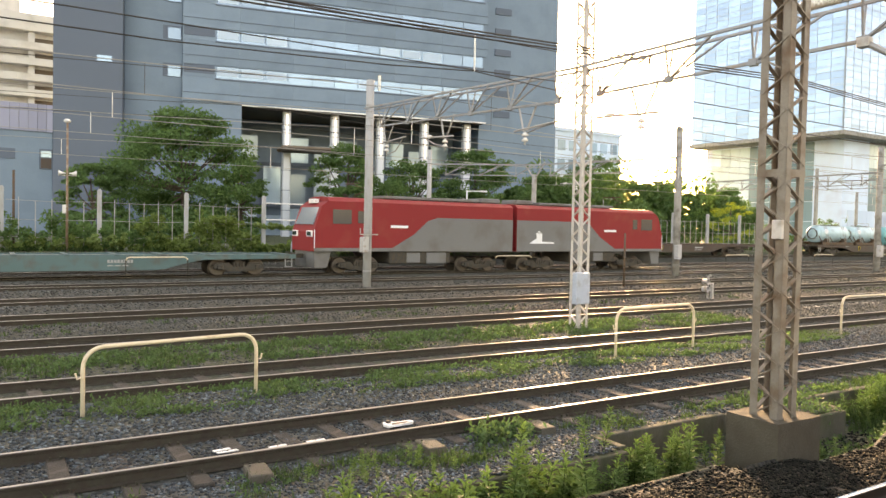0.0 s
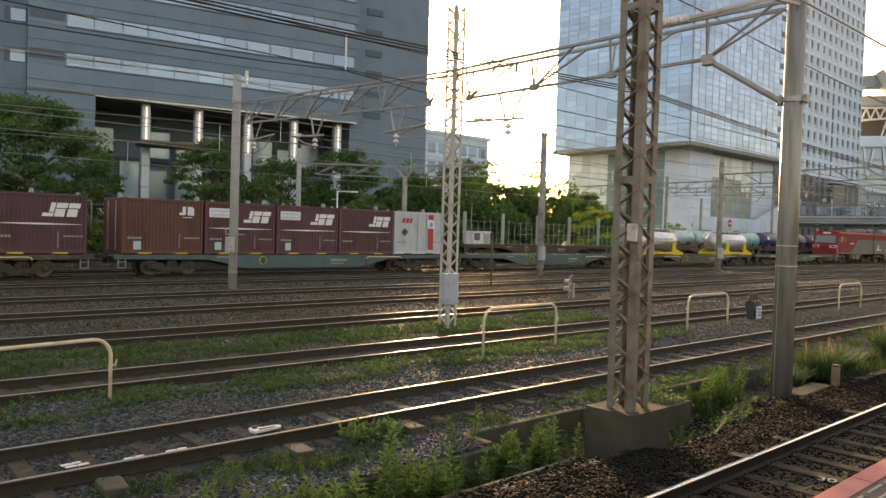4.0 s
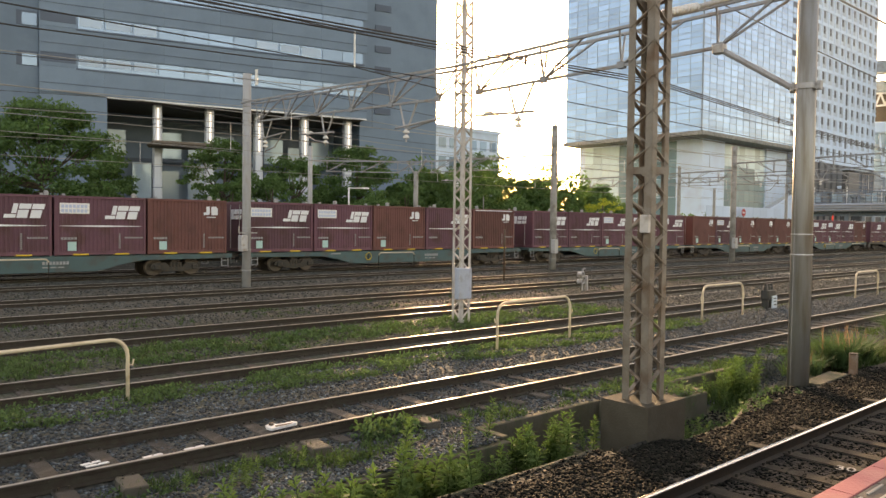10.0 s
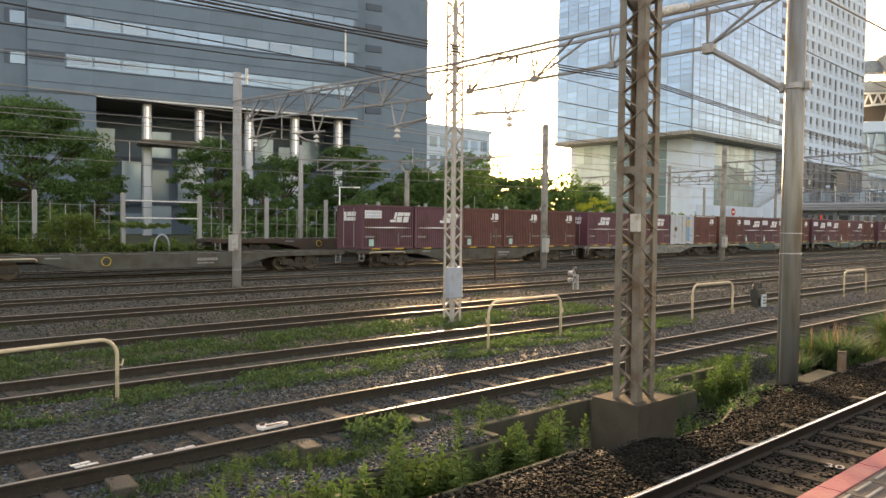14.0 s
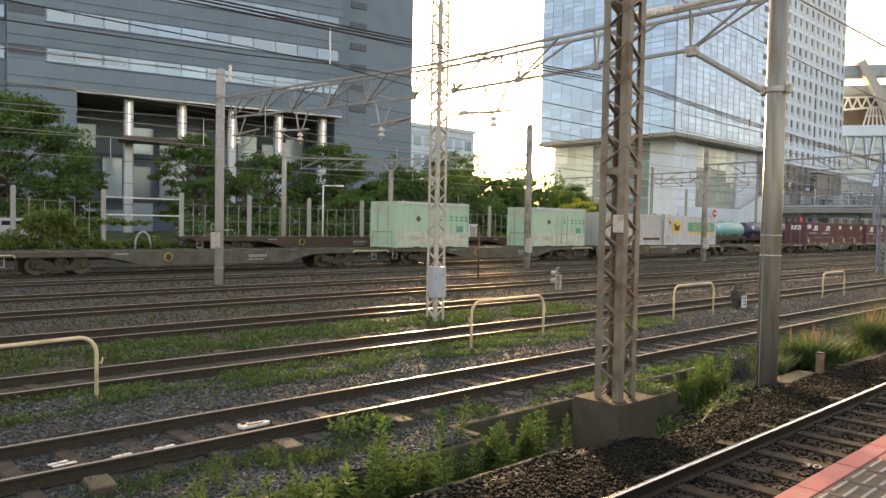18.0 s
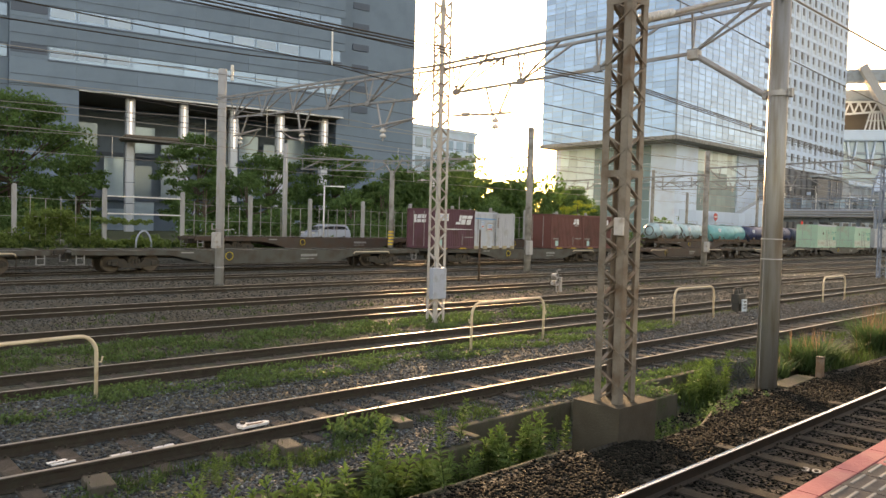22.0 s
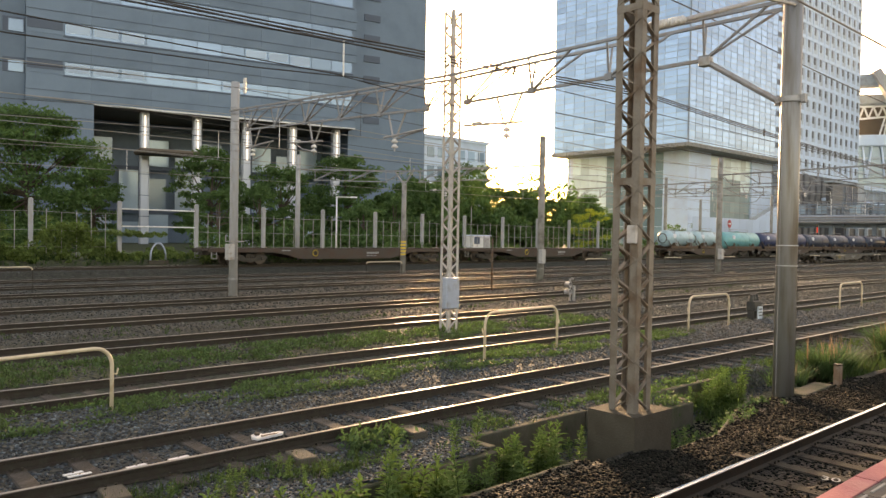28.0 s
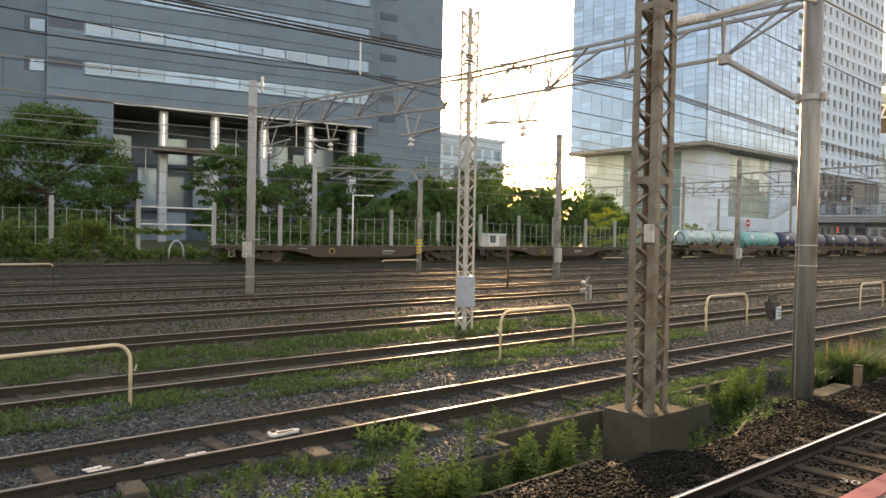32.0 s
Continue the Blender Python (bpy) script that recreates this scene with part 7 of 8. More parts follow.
PALE_TEAL_TANK, TURQUOISE_TANK, NAVY_TANK, BLACK_TANK = (0.36, 0.55, 0.60), (0.11, 0.42, 0.44), (0.026, 0.045, 0.11), (0.034, 0.052, 0.085)
TANKS = [(71.6, PALE_TEAL_TANK, "pale teal", 5.4), (77.3, PALE_TEAL_TANK, "pale teal", 4.9), (85.2, TURQUOISE_TANK, "turquoise", 8.6), (93.4, NAVY_TANK, "dark navy", 6.2), (100.2, NAVY_TANK, "dark navy", 6.2), (107.4, BLACK_TANK, "blackish", 7.4), (115.0, BLACK_TANK, "blackish", 7.0), (122.2, BLACK_TANK, "blackish", 6.8), (130.2, BLACK_TANK, "blackish", 8.4), (138.6, BLACK_TANK, "blackish", 7.0)]


def standing_tanks():
    made = {}
    for x, colour, word, length in TANKS:
        if colour not in made:
            made[colour] = mat(word.replace(" ", "_") + "_tank_paint", colour, 0.35, 0.1, vary=0.15, scale=0.8, second=tuple(c * 0.6 for c in colour), amount=0.36, bump=0.03)
        m = made[colour]
        t = thing("tank", pose(x, SIDING_Y, RAISED_Z + DECK), word + " cylindrical tank standing on a flat wagon", "tank", "tanks on the siding")
        h = length / 2
        r, zc = (0.84, 1.05) if colour is PALE_TEAL_TANK else (1.0, 0.92)
        part("tank_shell", Shape().lathe([(r * f, e * (h - d)) for e, ends in ((-1, ((0.0, 0.05), (0.4, 0.07), (0.73, 0.15), (0.93, 0.28), (1.0, 0.42))), (1, ((1.0, 0.42), (0.93, 0.28), (0.73, 0.15), (0.4, 0.07), (0.0, 0.05)))) for f, d in ends], (0, 0, zc), "x", 32), m, t, smooth=True)
        for e in (-h * 0.55, h * 0.55):
            part("saddle", Shape().box(e - 0.2, e + 0.2, -0.95, 0.95, 0, 0.62, 0.03), STEEL_DARK, t)
        for e in (-h + 0.42, -h * 0.3, h * 0.3, h - 0.42):
            part("band", Shape().lathe([(r - 0.005, e - 0.05), (r + 0.015, e - 0.05), (r + 0.015, e + 0.05), (r - 0.005, e + 0.05)], (0, 0, zc), "x", 32), m, t)
        for y in (-1.12, 1.06):
            part("side_frame", Shape().box(-h, h, y, y + 0.06, 0.0, 0.26, 0.01), STEEL_DARK, t, "dark side frame")
            for e in (-h + 0.06, -h * 0.33, h * 0.33, h - 0.06):
                part("frame_post", Shape().beam((e, y + 0.03, 0.2), (e, y * 0.62, 0.85), 0.07), STEEL_DARK, t)
        if colour is PALE_TEAL_TANK:
            part("end_ring", Shape().lathe([(0.46, -h + 0.03), (0.52, -h + 0.03), (0.52, -h + 0.1), (0.46, -h + 0.1)], (0, 0, zc), "x", 28), STEEL_DARK, t, "dark ring on the tank end")
        part("manhole", Shape().lathe([(0, 0), (0.26, 0), (0.26, 0.15), (0, 0.17)], (0, 0, 1.86), "z", 14), m, t)
        part("walkway", Shape().box(-h * 0.5, h * 0.5, -0.3, 0.3, 1.9, 1.94), STEEL_DARK, t)
        part("handrail", Shape().tube([(-h * 0.5, -0.3, 1.94), (-h * 0.5, -0.3, 2.2), (h * 0.5, -0.3, 2.2), (h * 0.5, -0.3, 1.94)], 0.02, 6), GALV, t)
        part("white_mark", Shape().prism([(-h * 0.6 + 0.3 * math.cos(a * math.pi / 8), 1.3 + 0.22 * math.sin(a * math.pi / 8)) for a in range(16)], -r - 0.03, -r + 0.1, "y"), LOGO_WHITE, t, "white mark on the shell")
        for e in (-h * 0.62, h * 0.5):
            part("ladder", Shape().beam((e, -1.05, 0.3), (e, -0.6, 1.8), 0.04).beam((e + 0.3, -1.05, 0.3), (e + 0.3, -0.6, 1.8), 0.04), GALV, t)


siding()
standing_tanks()


# ---- beyond the sidings on the right ----
HOARD = mat("pale_blue_hoarding", (0.50, 0.64, 0.78), 0.5, vary=0.08, scale=0.5, per_piece=0.06, bump=0.03)
CONC_PALE = mat("pale_concrete", (0.36, 0.42, 0.46), 0.8, vary=0.15, scale=0.4, second=(0.3, 0.3, 0.3), amount=0.4)


def hoarding():
    t = thing("site_hoarding", pose(0, 47, 0), "pale blue panel hoarding beside the tracks", "hoarding")
    me = Shape().box(0.01, 1.99, 0, 0.08, 0.9, 5.3, 0.01).made("panel", HOARD)
    for i in range(12):
        p = part("panel", me, None, t)
        p.location = (84 + i * 2, 0, 0)
    s = thing("no_entry_sign", pose(92.0, 46.3, 0), "round red no-entry road sign on a pole", "road sign")
    part("disc", Shape().lathe([(0, 0), (0.5, 0), (0.5, 0.04), (0, 0.04)], (0, 0, 4.55), "y", 28), RED_STRIPE, s)
    part("white_bar", Shape().box(-0.36, 0.36, -0.012, 0, 4.46, 4.64), LOGO_WHITE, s)
    part("sign_pole", Shape().tube([(0, 0.06, 0.8), (0, 0.06, 5.0)], 0.05, 8), GALV, s)


DECK_STEEL = mat("blue_grey_deck_steel", (0.17, 0.225, 0.28), 0.55, 0.3, vary=0.15, scale=0.6)
RED_LAMP = mat("red_lamp", (0.7, 0.05, 0.04), 0.4, vary=0.05, bump=0)
RED_LAMP.node_tree.nodes["Principled BSDF"].inputs["Emission Color"].default_value = (1.0, 0.08, 0.05, 1)
RED_LAMP.node_tree.nodes["Principled BSDF"].inputs["Emission Strength"].default_value = 0.1


def deck():
    """Elevated station deck over the tracks, with railings and posts."""
    d = thing("elevated_walkway", pose(150, 0, 0), "grey elevated station deck crossing the tracks", "footbridge")
    part("deck_slab", Shape().box(0, 9, 6, 66, 6.7, 7.3, 0.05), CONC_PALE, d)
    part("edge_girder", Shape().box(-0.4, 0, 6, 66, 5.9, 7.5, 0.05), CABINET, d)
    for i in range(8):
        y = 10 + i * 7.6
        part("pier", Shape().box(0.8, 1.8, y - 0.4, y + 0.4, -0.3, 6.7, 0.05), DECK_STEEL, d)
    for z, r in ((7.75, 0.07), (8.3, 0.06), (8.85, 0.05), (9.6, 0.11)):
        part("handrail", Shape().tube([(-0.2, 6, z), (-0.2, 66, z)], r, 6), DECK_STEEL, d)
    part("far_handrail", Shape().tube([(8.8, 6, 9.4), (8.8, 66, 9.4)], 0.1, 6).tube([(8.8, 6, 8.4), (8.8, 66, 8.4)], 0.06, 6), DECK_STEEL, d)
    pm = Shape().beam((0, 0, 7.5), (0, 0, 9.6), 0.14).made("rail_post", DECK_STEEL)
    fm = Shape().beam((9.0, 0, 7.3), (9.0, 0, 9.4), 0.1).made("far_post", DECK_STEEL)
    for i in range(61):
        part("rail_post", pm, None, d).location = (-0.2, 6 + i, 0)
        if i % 2:
            part("far_post", fm, None, d).location = (-0.2, 6 + i, 0)
    pane = Shape().box(-0.03, 0.03, 0.08, 0.92, 7.8, 9.3).made("panel", LOBBY)
    rng = random.Random(12)
    for i in range(60):
        if rng.random() < 0.42:
            part("panel", pane, None, d).location = (-0.15, 6 + i, 0)
    for i in range(10):
        y = 8 + i * 6.1
        part("lamp_post", Shape().tube([(4, y, 7.3), (4, y, 10.9)], 0.09, 8), WHITE, d)
        part("cross_frame", Shape().beam((-0.3, y, 9.7), (9.0, y, 9.7), 0.18).beam((-0.3, y + 2.5, 7.6), (-0.3, y + 2.5, 10.1), 0.22), DECK_STEEL, d)
    for z, r in ((6.15, 0.16), (6.6, 0.1), (7.1, 0.12)):
        part("pipe", Shape().tube([(-0.55, 6, z), (-0.55, 66, z)], r, 8), GALV, d, "pipe along the deck edge")
    part("lower_girder", Shape().box(1.2, 2.0, 6, 66, 5.1, 5.9, 0.05), DECK_STEEL, d, "dark girder under the deck")
    for i in range(12):
        part("cross_girder", Shape().box(0.2, 8.8, 8 + i * 5, 8.4 + i * 5, 5.5, 6.7), DECK_STEEL, d)
    hs = thing("station_signal", pose(146, 56.2, 0), "tall red station signal lamp under the deck", "signal")
    part("post", Shape().tube([(0, 0, -0.2), (0, 0, 5.6)], 0.09, 8), STEEL_DARK, hs)
    part("lamp", Shape().box(-0.12, 0.0, -0.11, 0.11, 4.1, 5.15, 0.03), RED_LAMP, hs, "glowing red lamp strip")
    us = thing("deck_stair", pose(152, 47, 0), "pale stair flight under the deck", "stairs")
    part("flight", Shape().prism([(0, 6.6), (0, 5.9), (-5.2, 0.9), (-5.2, 1.7)], 0, 2.2, "x"), CONC_PALE, us)
    part("handrail", Shape().tube([(-0.1, 0, 7.4), (-0.1, -5.2, 2.5)], 0.06, 6), WHITE, us)
    st = thing("covered_stair", pose(0, 52, 0), "pale sloping stair flight up to the deck", "stairs")
    for i in range(26):
        part("step", Shape().box(108 + i * 0.6, 108.7 + i * 0.6, 0, 3, 3.4 + i * 0.18, 3.62 + i * 0.18), CONC_PALE, st)
    part("side_panel", Shape().prism([(107.6, 0.9), (107.6, 4.4), (123.6, 9.4), (123.6, 7.5)], -0.1, 0.0, "y"), HOARD, st, "pale blue stair side panel")
    lw = thing("station_building", pose(0, 0, 0), "grey station building with dark glazed hall and pale slabs", "building")
    part("rear_wall", Shape().box(226, 262, 76, 80, 0.9, 17), CONC_PALE, lw)
    part("glazed_hall", Shape().box(178.8, 195, 66, 67.2, 10.6, 15.9, 0.1), STATION_DARK, lw, "dark glazed upper hall")
    part("hall_bay", Shape().box(178.6, 184.6, 65.6, 65.95, 10.6, 15.6, 0.05), FIN_GREY, lw, "grey-brown hall bay")
    for i in range(7):
        part("hall_pane", Shape().box(185.2 + i * 1.4, 186.4 + i * 1.4, 65.85, 65.95, 11.0, 15.4), OFFICE_DARK, lw)
    for i in range(5):
        part("mullion", Shape().box(180.0 + i * 3.6, 180.2 + i * 3.6, 65.7, 65.82, 10.6, 15.6), GREY_PAINT, lw)
    part("hall_floor", Shape().box(178.4, 200, 65.3, 67.2, 10.0, 10.55, 0.05), CONC_PALE, lw)
    part("hall_roof", Shape().box(178.2, 196, 65.2, 67.4, 15.9, 16.3, 0.05), CONC_PALE, lw)
    part("pier", Shape().box(195.2, 199.4, 66, 67.6, 0.9, 16.4, 0.1), CONC_PALE, lw)
    part("canopy", Shape().box(202, 262, 74.6, 76, 17.2, 18.2, 0.15), STONE_WHITE, lw, "pale roof slab")
    part("middle_slab", Shape().box(199.4, 262, 73.8, 76, 12.9, 13.6, 0.1), STONE_WHITE, lw, "pale floor slab")
    for i in range(5):
        part("window", Shape().box(227.5 + i * 6, 232 + i * 6, 75.9, 76.0, 9.0, 12.4), DARK_GLASS, lw)
    for i in range(9):
        part("column", Shape().box(205 + i * 6, 205.6 + i * 6, 74.7, 75.3, 0.9, 17.2), CONC_PALE, lw)
    part("lower_hall", Shape().box(170, 200, 60, 64, 0.9, 5.4), STATION_DARK, lw, "dark hall below the deck")
    for i in range(6):
        part("hall_column", Shape().box(171 + i * 5.6, 171.5 + i * 5.6, 59.4, 60, 0.9, 5.4), CONC_PALE, lw)
    v = thing("vaulted_canopy", pose(139, 0, 7.0), "blue-grey vaulted lattice canopy over the station stair", "canopy")
    arc = lambda r, k: (-r * math.cos(k * math.pi / 16), r * math.sin(k * math.pi / 16))
    for j in range(7):
        y = 30 + j * 1.7
        part("rib", Shape().tube([(arc(7.3, k)[0], y, arc(7.3, k)[1]) for k in range(17)], 0.13, 6), BLUE_STEEL, v)
    for k in range(0, 17, 2):
        x, z = arc(7.3, k)
        part("purlin", Shape().tube([(x, 30, z), (x, 40.2, z)], 0.09, 6), BLUE_STEEL, v)
    for k in range(8):
        x0, z0, x1, z1 = *arc(7.2, 2 * k), *arc(7.2, 2 * k + 2)
        part("pane", Shape().beam((x0, 35.1, z0), (x1, 35.1, z1), 10.0, 0.04), HOARD, v, "pale translucent pane")
    for y in (31, 39.5):
        part("post", Shape().tube([(-7.0, y, -7.2), (-7.0, y, 0)], 0.25, 10), BLUE_STEEL, v)


def arena():
    """Its front turns towards the yard; local x runs along the front, y inwards."""
    a = thing("arena", pose(248.65, 84, 0, 0, 0, -57), "grey arena with a thick roof on white trusses", "arena")
    part("roof_beam", Shape().box(-3.4, 40, -1.5, 3, 50.2, 53.8, 0.2), CONC_PALE, a)
    part("roof", Shape().box(-3.2, 40, 3, 45, 45.3, 48.4, 0.3), CONC_PALE, a)
    part("upper_wall", Shape().box(-3.0, 40, 8, 45, 0.9, 45.3, 0.2), SOFFIT, a, "dark recessed upper wall")
    part("terrace", Shape().box(-3.3, 40, -1, 8, 32.0, 35.4, 0.3), STONE_WHITE, a, "pale terrace band")
    part("lower_wall", Shape().box(-3.1, 40, 1, 8, 0.9, 32), LOBBY, a)
    for k in range(6):
        part("floor_edge", Shape().box(-3.2, 40, 0.7, 1.0, 6 + k * 4.4, 6.7 + k * 4.4), CONC_PALE, a)
    part("roof_arm", Shape().beam((3.4, -1.8, 54.6), (12.4, -1.8, 38.5), 3.0, 2.4), GREY_PAINT, a, "leaning grey roof arm")
    for i in range(7):
        x = 0.2 + i * 2.6
        part("truss_chord", Shape().beam((x, 2.0, 40.6 + 0.2 * i), (x + 2.6, 2.0, 40.8 + 0.2 * i), 0.55), WHITE, a)
        part("truss_chord", Shape().beam((x, 2.0, 44.4), (x + 2.6, 2.0, 44.4), 0.5), WHITE, a)
        part("truss_brace", Shape().beam((x, 2.0, 40.6 + 0.2 * i), (x + 1.3, 2.0, 44.4), 0.45), WHITE, a)
        part("truss_brace", Shape().beam((x + 1.3, 2.0, 44.4), (x + 2.6, 2.0, 40.8 + 0.2 * i), 0.45), WHITE, a)
    for i in range(6):
        part("cone_strut", Shape().beam((7.0 + i * 0.7, 0.5, 40.8), (5.6 + i * 1.3, 0.5, 35.4), 0.4), WHITE, a)
    part("cone_ring", Shape().box(6.6, 10.9, 0.3, 0.7, 40.6, 41.0).box(6.1, 11.6, 0.3, 0.7, 38.2, 38.5), WHITE, a)
    for i in range(8):
        part("raker", Shape().beam((1.0 + i * 2.6, 0.4, 32), (2.3 + i * 2.6 - 2.6 * (i % 2), 0.4, 22), 0.5), STONE_WHITE, a)


FLAT_WHITE = mat("weathered_white_render", (0.50, 0.49, 0.47), 0.75, vary=0.12, scale=0.3, bump=0.05, second=(0.4, 0.39, 0.37), amount=0.42)


def apartments():
    b = thing("apartment_block", pose(0, 0, 0), "white apartment block with stacked balconies", "building")
    part("wall", Shape().box(-60, 12.5, 152, 170, 0.9, 38), FLAT_WHITE, b)
    part("parapet", Shape().box(-60, 12.5, 149.9, 152, 35.2, 38.2, 0.1), FLAT_WHITE, b)
    part("roof_house", Shape().box(-8, 6.5, 153, 160, 38, 41, 0.1), FLAT_WHITE, b)
    for k in range(11):
        z = 32.0 - 2.75 * k
        for j in range(7):
            x = -62.5 + j * 9.4
            part("balcony", Shape().prism([(x, 152), (x, 150.4), (x + 3.0, 149.7), (x + 9.0, 149.7), (x + 9.3, 150.2), (x + 9.3, 152)], z, z + 1.25, "z"), FLAT_WHITE, b)
            part("window", Shape().box(x + 0.8, x + 5.4, 151.9, 152.05, z + 0.6, z + 2.4), SOFFIT, b, "dark shaded balcony window")
            part("window", Shape().box(x + 6.4, x + 8.8, 151.9, 152.05, z + 0.6, z + 2.4), LOBBY, b)
        part("balcony", Shape().prism([(3.3, 152), (3.3, 150.4), (6.0, 149.7), (12.4, 149.7), (12.4, 152)], z, z + 1.25, "z"), FLAT_WHITE, b)
        part("window", Shape().box(8.2, 12.0, 151.9, 152.05, z + 0.6, z + 2.4), SOFFIT, b, "dark shaded balcony window")
    for j in range(8):
        part("corner_pier", Shape().box(-56 + j * 9.1, -55 + j * 9.1, 150.6, 152, 0.9, 36), FLAT_WHITE, b)
    m = thing("low_annex", pose(0, 0, 0), "low blue-grey annex with a ribbed parapet", "building")
    part("wall", Shape().box(-60, 6.7, 84, 100, 0.9, 11.2), OFFICE, m)
    par = mat("lavender_parapet", (0.22, 0.24, 0.33), 0.5, vary=0.15, scale=0.5, bump=0.03, per_piece=0.14)
    me = Shape().box(0.01, 0.79, -0.15, 0.3, 0, 2.7, 0.02).made("parapet_panel", par)
    for i in range(46):
        p = part("parapet_panel", me, None, m)
        p.location = (-30.1 + i * 0.8, 84, 11.0)
    w = part("window", Shape().box(5.3, 6.45, 83.9, 84.02, 7.3, 9.3, 0.02), OFFICE_DARK, m)
    part("pane", Shape().box(5.42, 6.35, 83.86, 83.9, 8.5, 9.1), PANE, w)
    part("blind", Shape().box(5.42, 6.35, 83.86, 83.9, 7.4, 8.4), BROWN, w, "olive-brown blind")
    part("louvre", Shape().box(-2, 3.2, 83.92, 84.02, 8.2, 9.2), OFFICE_DARK, m)


def gap_buildings():
    b = thing("beige_block", pose(0, 0, 0), "hazy beige block in the gap between towers", "building")
    part("wall", Shape().box(98, 124, 122, 140, 0.9, 23.5, 0.1), STONE_WHITE, b)
    part("roof", Shape().box(97.6, 124.4, 121.6, 140.4, 23.5, 24.3), STONE_WHITE, b)
    for k in range(5):
        for i in range(8):
            part("window", Shape().box(99.2 + i * 3.1, 101.2 + i * 3.1, 121.9, 122.02, 3 + k * 4.1, 5.2 + k * 4.1), LOBBY, b)
    h = thing("relay_hut", pose(44.65, 45.0, 0.75), "small white relay hut beside the siding", "hut")
    part("body", Shape().box(-1.0, 1.0, -0.6, 0.6, 0, 1.7, 0.02), WHITE, h)
    part("roof", Shape().box(-1.08, 1.08, -0.7, 0.7, 1.7, 1.78, 0.02), STONE_WHITE, h)
    part("door", Shape().box(0.2, 0.9, -0.63, -0.6, 0.1, 1.55, 0.01), GREY_PAINT, h)
    part("vent", Shape().box(-0.9, -0.25, -0.63, -0.6, 1.0, 1.6, 0.01), OFFICE_DARK, h)
    part("aerial", Shape().tube([(-0.7, 0, 1.78), (-0.7, 0, 4.2)], 0.03, 6), GALV, h)


hoarding(), deck(), arena(), apartments(), gap_buildings()


# ---- small things on and beside the tracks ----
DRY_TIMBER = mat("dry_grey_timber", (0.095, 0.085, 0.066), 0.9, vary=0.3, scale=5, fine=70, bump=0.5, stretch=(1, 4, 4), second=(0.09, 0.08, 0.06), amount=0.4)
BOX_BLACK = mat("black_enamel", (0.03, 0.032, 0.031), 0.5, vary=0.3, second=(0.07, 0.065, 0.055), amount=0.4)
HOARD_BLUE = mat("pale_blue_panel", (0.50, 0.60, 0.66), 0.5, vary=0.1, second=(0.4, 0.42, 0.42), amount=0.35)


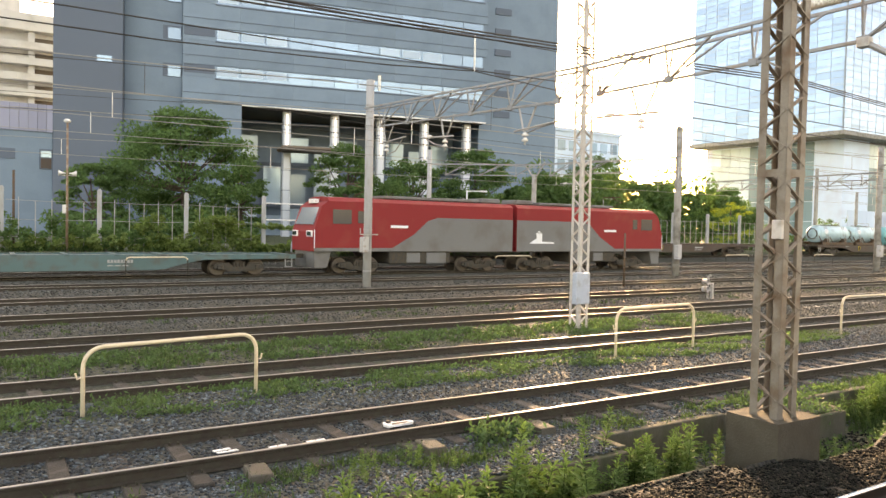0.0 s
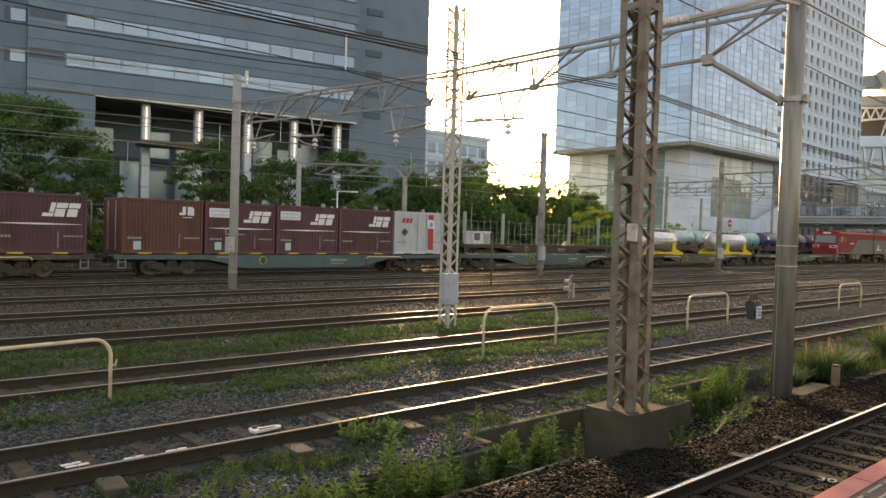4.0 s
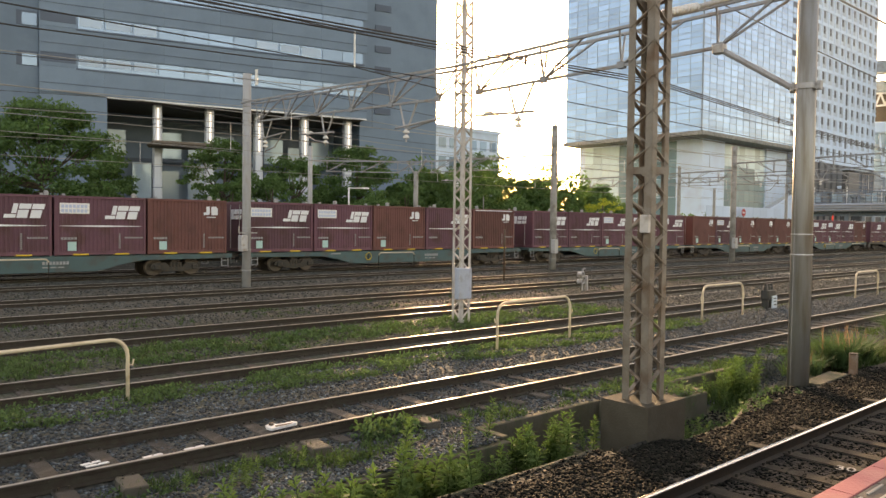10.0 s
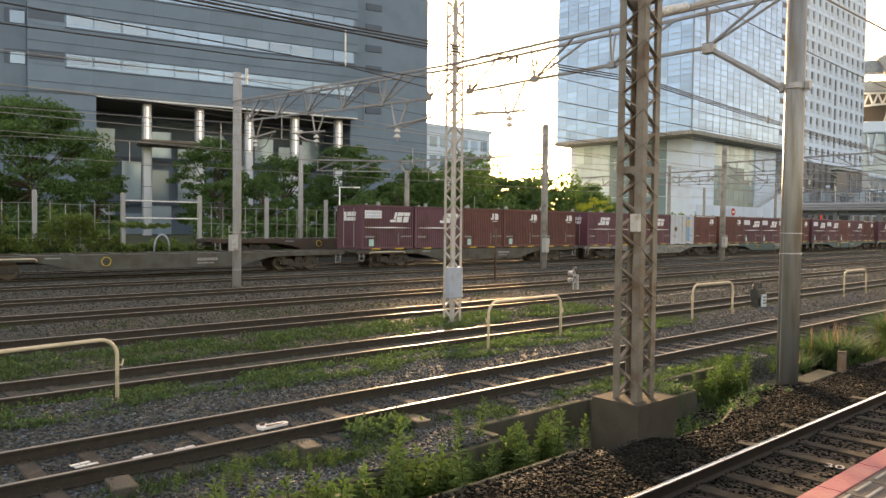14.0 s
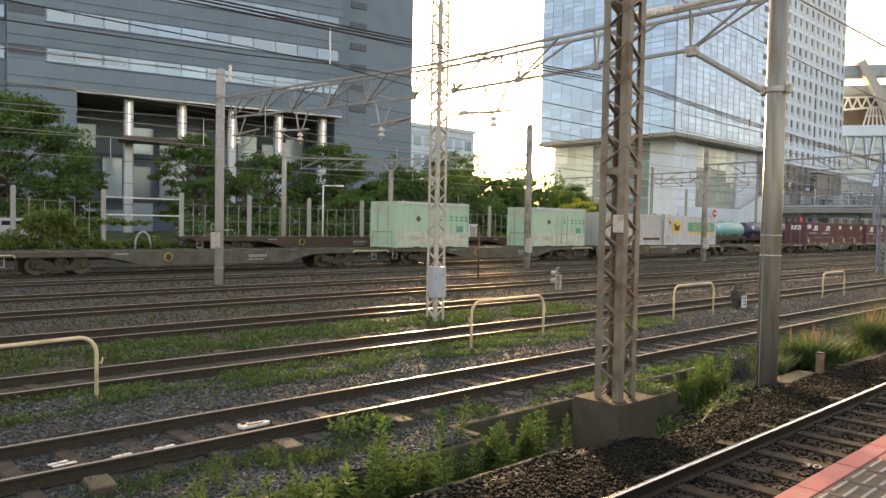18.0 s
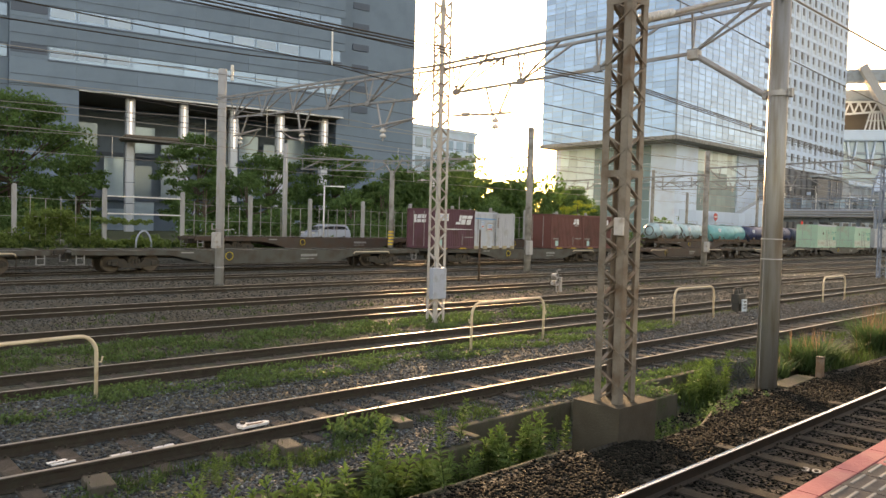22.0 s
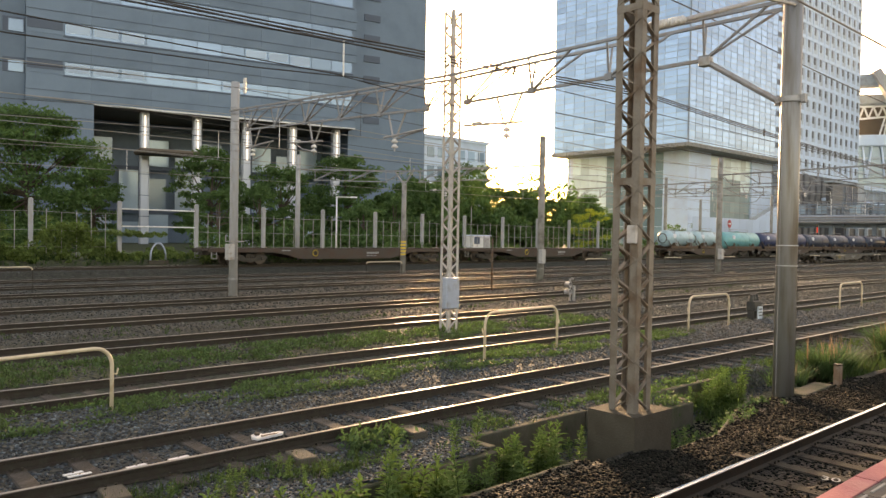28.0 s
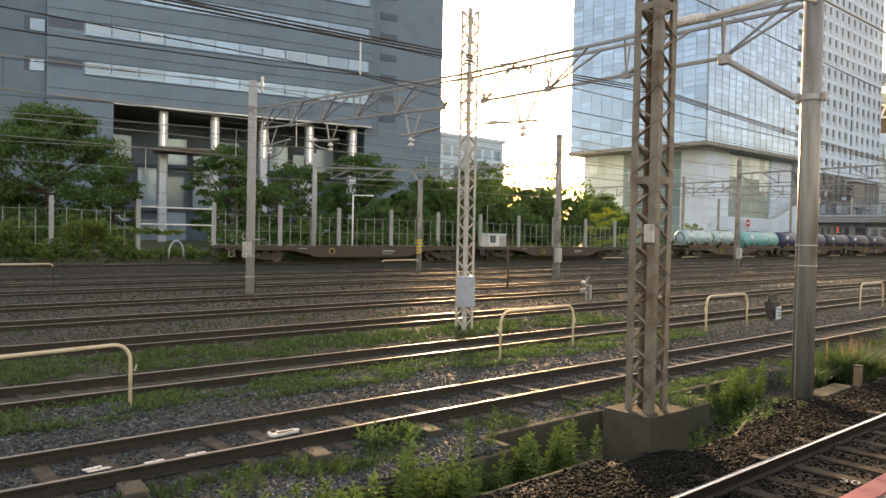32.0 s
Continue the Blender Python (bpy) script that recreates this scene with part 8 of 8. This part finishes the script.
def trackside():
    d = thing("dwarf_signal", pose(23.45, 18.35, -0.22), "small grey dwarf signal with hooded lamps between the tracks", "signal")
    part("post", Shape().tube([(0, 0, 0), (0, 0, 1.0), (0.02, -0.06, 1.08), (0.06, -0.12, 1.06)], 0.035, 8), GALV, d, "bent grey tube post")
    for z in (0.56, 0.84):
        part("lamp_hood", Shape().lathe([(0.0, 0.1), (0.1, 0.1), (0.11, -0.02), (0.11, -0.14), (0.1, -0.14), (0.095, 0.0), (0.0, 0.02)], (-0.19, -0.04, z), "y", 14), GREY_PAINT, d)
        part("lens", Shape().lathe([(0.0, -0.03), (0.06, -0.025), (0.07, 0.0), (0.0, 0.01)], (-0.19, -0.04, z), "y", 12), GLASSY, d, "pale lamp lens")
        part("lamp_arm", Shape().beam((-0.12, 0, z), (0.02, 0, z), 0.03), GALV, d)
    part("side_case", Shape().box(0.2, 0.3, -0.06, 0.06, 0.0, 0.78, 0.02), GALV, d, "slim grey cable post")
    b = thing("trackside_box", pose(23.58, 10.98, -0.06), "black trackside relay box with a pale blue panel", "relay box")
    part("case", Shape().box(-0.26, 0.24, -0.14, 0.14, 0.28, 0.6, 0.02), BOX_BLACK, b)
    for x in (-0.19, -0.01, 0.17):
        part("cable_head", Shape().lathe([(0.075, 0.58), (0.075, 0.7), (0.06, 0.74), (0.06, 0.8), (0.0, 0.81)], (x, 0, 0), "z", 12), BOX_BLACK, b)
    for x in (-0.24, 0.17):
        part("leg", Shape().box(x, x + 0.06, -0.1, 0.1, -0.12, 0.28), BOX_BLACK, b)
    part("cable", Shape().tube([(-0.1, 0.05, 0.3), (-0.2, 0.05, 0.05), (-0.35, 0.1, -0.05)], 0.03, 6), BLACK, b)
    part("pale_panel", Shape().box(-0.1, 0.2, -0.2, -0.15, 0.02, 0.42, 0.008), HOARD_BLUE, b, "pale blue lettered panel")
    for z in (0.12, 0.22, 0.32):
        part("panel_lettering", Shape().box(-0.05, 0.14, -0.206, -0.2, z, z + 0.04), BOX_BLACK, b, "dark lettering bar")
    k = thing("track_magnet", pose(4.7, 8.48, -0.12, 0, 0, 4), "white-painted track magnet between the rails", "track magnet")
    part("body", Shape().prism([(-0.2, -0.1), (0.17, -0.09), (0.22, -0.04), (0.18, 0.02), (-0.02, 0.03), (-0.06, 0.09), (-0.17, 0.1), (-0.22, 0.0)], 0, 0.03, "z"), WHITE, k)
    part("clip", Shape().tube([(-0.12, 0.04, 0.03), (-0.12, 0.04, 0.06)], 0.035, 10), STEEL_DARK, k, "dark fixing")
    part("recess", Shape().prism([(-0.13, -0.075), (0.1, -0.07), (0.15, -0.04), (-0.1, -0.01)], 0.026, 0.034, "z"), STEEL_DARK, k, "dark recess")
    for x, y, a, ln in ((2.36, 8.36, 8, 0.2), (2.4, 8.27, 4, 0.24), (3.43, 8.2, 5, 0.24), (2.96, 8.2, 6, 0.22)):
        m = thing("cable_marker", pose(x, y, -0.095, 0, 0, a), "small white marker plate on a sleeper", "marker", "markers on the sleepers")
        part("plate", Shape().box(-ln / 2, ln / 2, -0.025, 0.025, 0, 0.012, 0.003), WHITE, m)
        part("bolt", Shape().tube([(0, 0, 0.012), (0, 0, 0.02)], 0.008, 6), STEEL_DARK, m)
    for x, y in ((4.58, 7.45), (2.5, 7.5), (6.3, 7.5)):
        s = thing("timber_offcut", pose(x, y, -0.17, 0, 0, 84), "weathered timber end lying beside the rail", "timber", "timber ends")
        part("plank", Shape().box(-0.2, 0.2, -0.12, 0.12, -0.05, 0.09, 0.012), DRY_TIMBER, s)
        part("spike", Shape().tube([(0.12, 0.06, 0.06), (0.12, 0.06, 0.1)], 0.012, 6), RAIL_SIDE, s)
    st = thing("rusty_stake", pose(14.86, 5.28, -0.32), "short rusty stake beside the drain", "stake")
    part("shaft", Shape().box(-0.065, 0.065, -0.06, 0.06, 0, 0.5, 0.012), RUSTY, st)
    part("cap", Shape().box(-0.08, 0.08, -0.07, 0.07, 0.5, 0.52, 0.005), RAIL_SIDE, st)
    cv = bpy.data.curves.new("painted_number", "FONT")
    cv.body, cv.size, cv.extrude, cv.align_x = "30", 0.21, 0.002, "CENTER"
    cv.materials.append(WORN_WHITE)
    n = new("painted_number", cv)
    n.matrix_world = pose(8.58, 3.1, -0.118, 0, 0, -75)
    tagged(n, "white painted number on a dark sleeper", "painted number")
    a = thing("cable_arch", pose(16.8, 43.4, 0.86), "grey cable pipe arch on the bank", "pipe")
    part("pipe", Shape().tube([(-0.45 * math.cos(i * math.pi / 12), 0, 0.85 * math.sin(i * math.pi / 12) - 0.15 * (i in (0, 12))) for i in range(13)], 0.055, 8), CABINET, a, smooth=True)
    part("foot", Shape().box(-0.6, 0.6, -0.12, 0.12, -0.4, -0.16, 0.02), DARK_CONCRETE, a)


trackside()

CAR_GLASS = mat("car_window", (0.03, 0.035, 0.04), 0.08, vary=0.1, bump=0, spec=0.8)


def car(paint, label, tall, k=1.0):
    """A small car, front towards -x, wheels on z = 0."""
    c = thing("car", pose(0, 48, 0.85), label, "car", "cars on the road behind the fence")
    top = 1.85 if tall else 1.5
    body = [(-2.15, 0.32), (-2.25, 0.6), (-2.1, 0.85), (-1.3, 1.02), (2.1, 1.06), (2.2, 0.7), (2.15, 0.32)]
    part("body", Shape().prism(body, -0.84, 0.84, "y"), paint, c)
    cab = [(-1.75, 0.95), (-0.75, top - 0.16), (-0.25, top), (1.4, top), (1.85, top - 0.12), (2.12, 1.04)]
    part("cabin", Shape().prism(cab, -0.76, 0.76, "y"), paint, c)
    for s in (-1, 1):
        a, b = sorted((s * 0.765, s * 0.775))
        part("side_window", Shape().prism([(-1.3, 1.1), (-0.62, top - 0.2), (0.2, top - 0.12), (0.2, 1.1)], a, b, "y"), CAR_GLASS, c)
        part("side_window", Shape().prism([(0.3, 1.1), (0.3, top - 0.14), (1.5, top - 0.16), (1.9, 1.12)], a, b, "y"), CAR_GLASS, c)
        part("headlight", Shape().box(-2.24, -2.0, min(s * 0.5, s * 0.85), max(s * 0.5, s * 0.85), 0.74, 0.9, 0.02), GLASSY, c)
        for x in (-1.35, 1.35):
            w = part("wheel", Shape().lathe([(0, -0.1), (0.2, -0.1), (0.3, -0.1), (0.31, 0.1), (0.2, 0.1), (0, 0.1)], (x, s * 0.75, 0.31), "y", 20), BLACK, c)
            part("hub", Shape().lathe([(0, -0.02), (0.17, -0.02), (0.17, 0.02), (0, 0.02)], (x, s * 0.85, 0.31), "y", 16), GALV, w)
    part("windscreen", Shape().add([(-1.66, -0.68, 1.06), (-1.66, 0.68, 1.06), (-0.8, 0.66, top - 0.17), (-0.8, -0.66, top - 0.17), (-1.6, -0.68, 1.02), (-1.6, 0.68, 1.02), (-0.72, 0.66, top - 0.17), (-0.72, -0.66, top - 0.17)], [(0, 1, 2, 3), (7, 6, 5, 4), (0, 4, 5, 1), (1, 5, 6, 2), (2, 6, 7, 3), (3, 7, 4, 0)]), CAR_GLASS, c)
    part("bumper", Shape().box(-2.3, -2.15, -0.8, 0.8, 0.3, 0.55, 0.03), paint, c)
    for o in c.children_recursive:
        for v in o.data.vertices:
            v.co.x *= k
    return c


CAR_WHITE = mat("white_car_paint", (0.55, 0.57, 0.62), 0.25, vary=0.04, bump=0)
CAR_SILVER = mat("silver_blue_car_paint", (0.40, 0.46, 0.55), 0.25, vary=0.05, bump=0)
CAR_BLUE = mat("pale_blue_car_paint", (0.32, 0.42, 0.60), 0.25, vary=0.05, bump=0)
VAN = car(CAR_SILVER, "silver-blue hatchback car driving behind the fence", False, 0.78)
BLUE_CAR = car(CAR_BLUE, "pale blue car driving behind the fence", False, 0.72)
WHITE_CAR = car(CAR_WHITE, "white car driving behind the fence", False)


def motions():
    for ob, x, z in MOVING:
        walk(ob, [(t, pose(x + s, TRAIN_Y, z)) for t, s in RUN])
    # cars on the road behind the fence, all driving towards -x
    walk(VAN, [(0, pose(190, 48, 0.85)), (21, pose(39.5, 48, 0.85)), (22, pose(32.6, 48, 0.85)), (23, pose(26.4, 48, 0.85)), (24, pose(20.1, 48, 0.85)), (25, pose(13.4, 48, 0.85)), (32, pose(-34, 48, 0.85))])
    walk(BLUE_CAR, [(0, pose(25.0, 48, 0.85)), (1, pose(18.0, 48, 0.85)), (32, pose(-199, 48, 0.85))])
    walk(WHITE_CAR, [(0, pose(136, 48, 0.85)), (14.5, pose(34.6, 48, 0.85)), (32, pose(-88, 48, 0.85))])


motions()
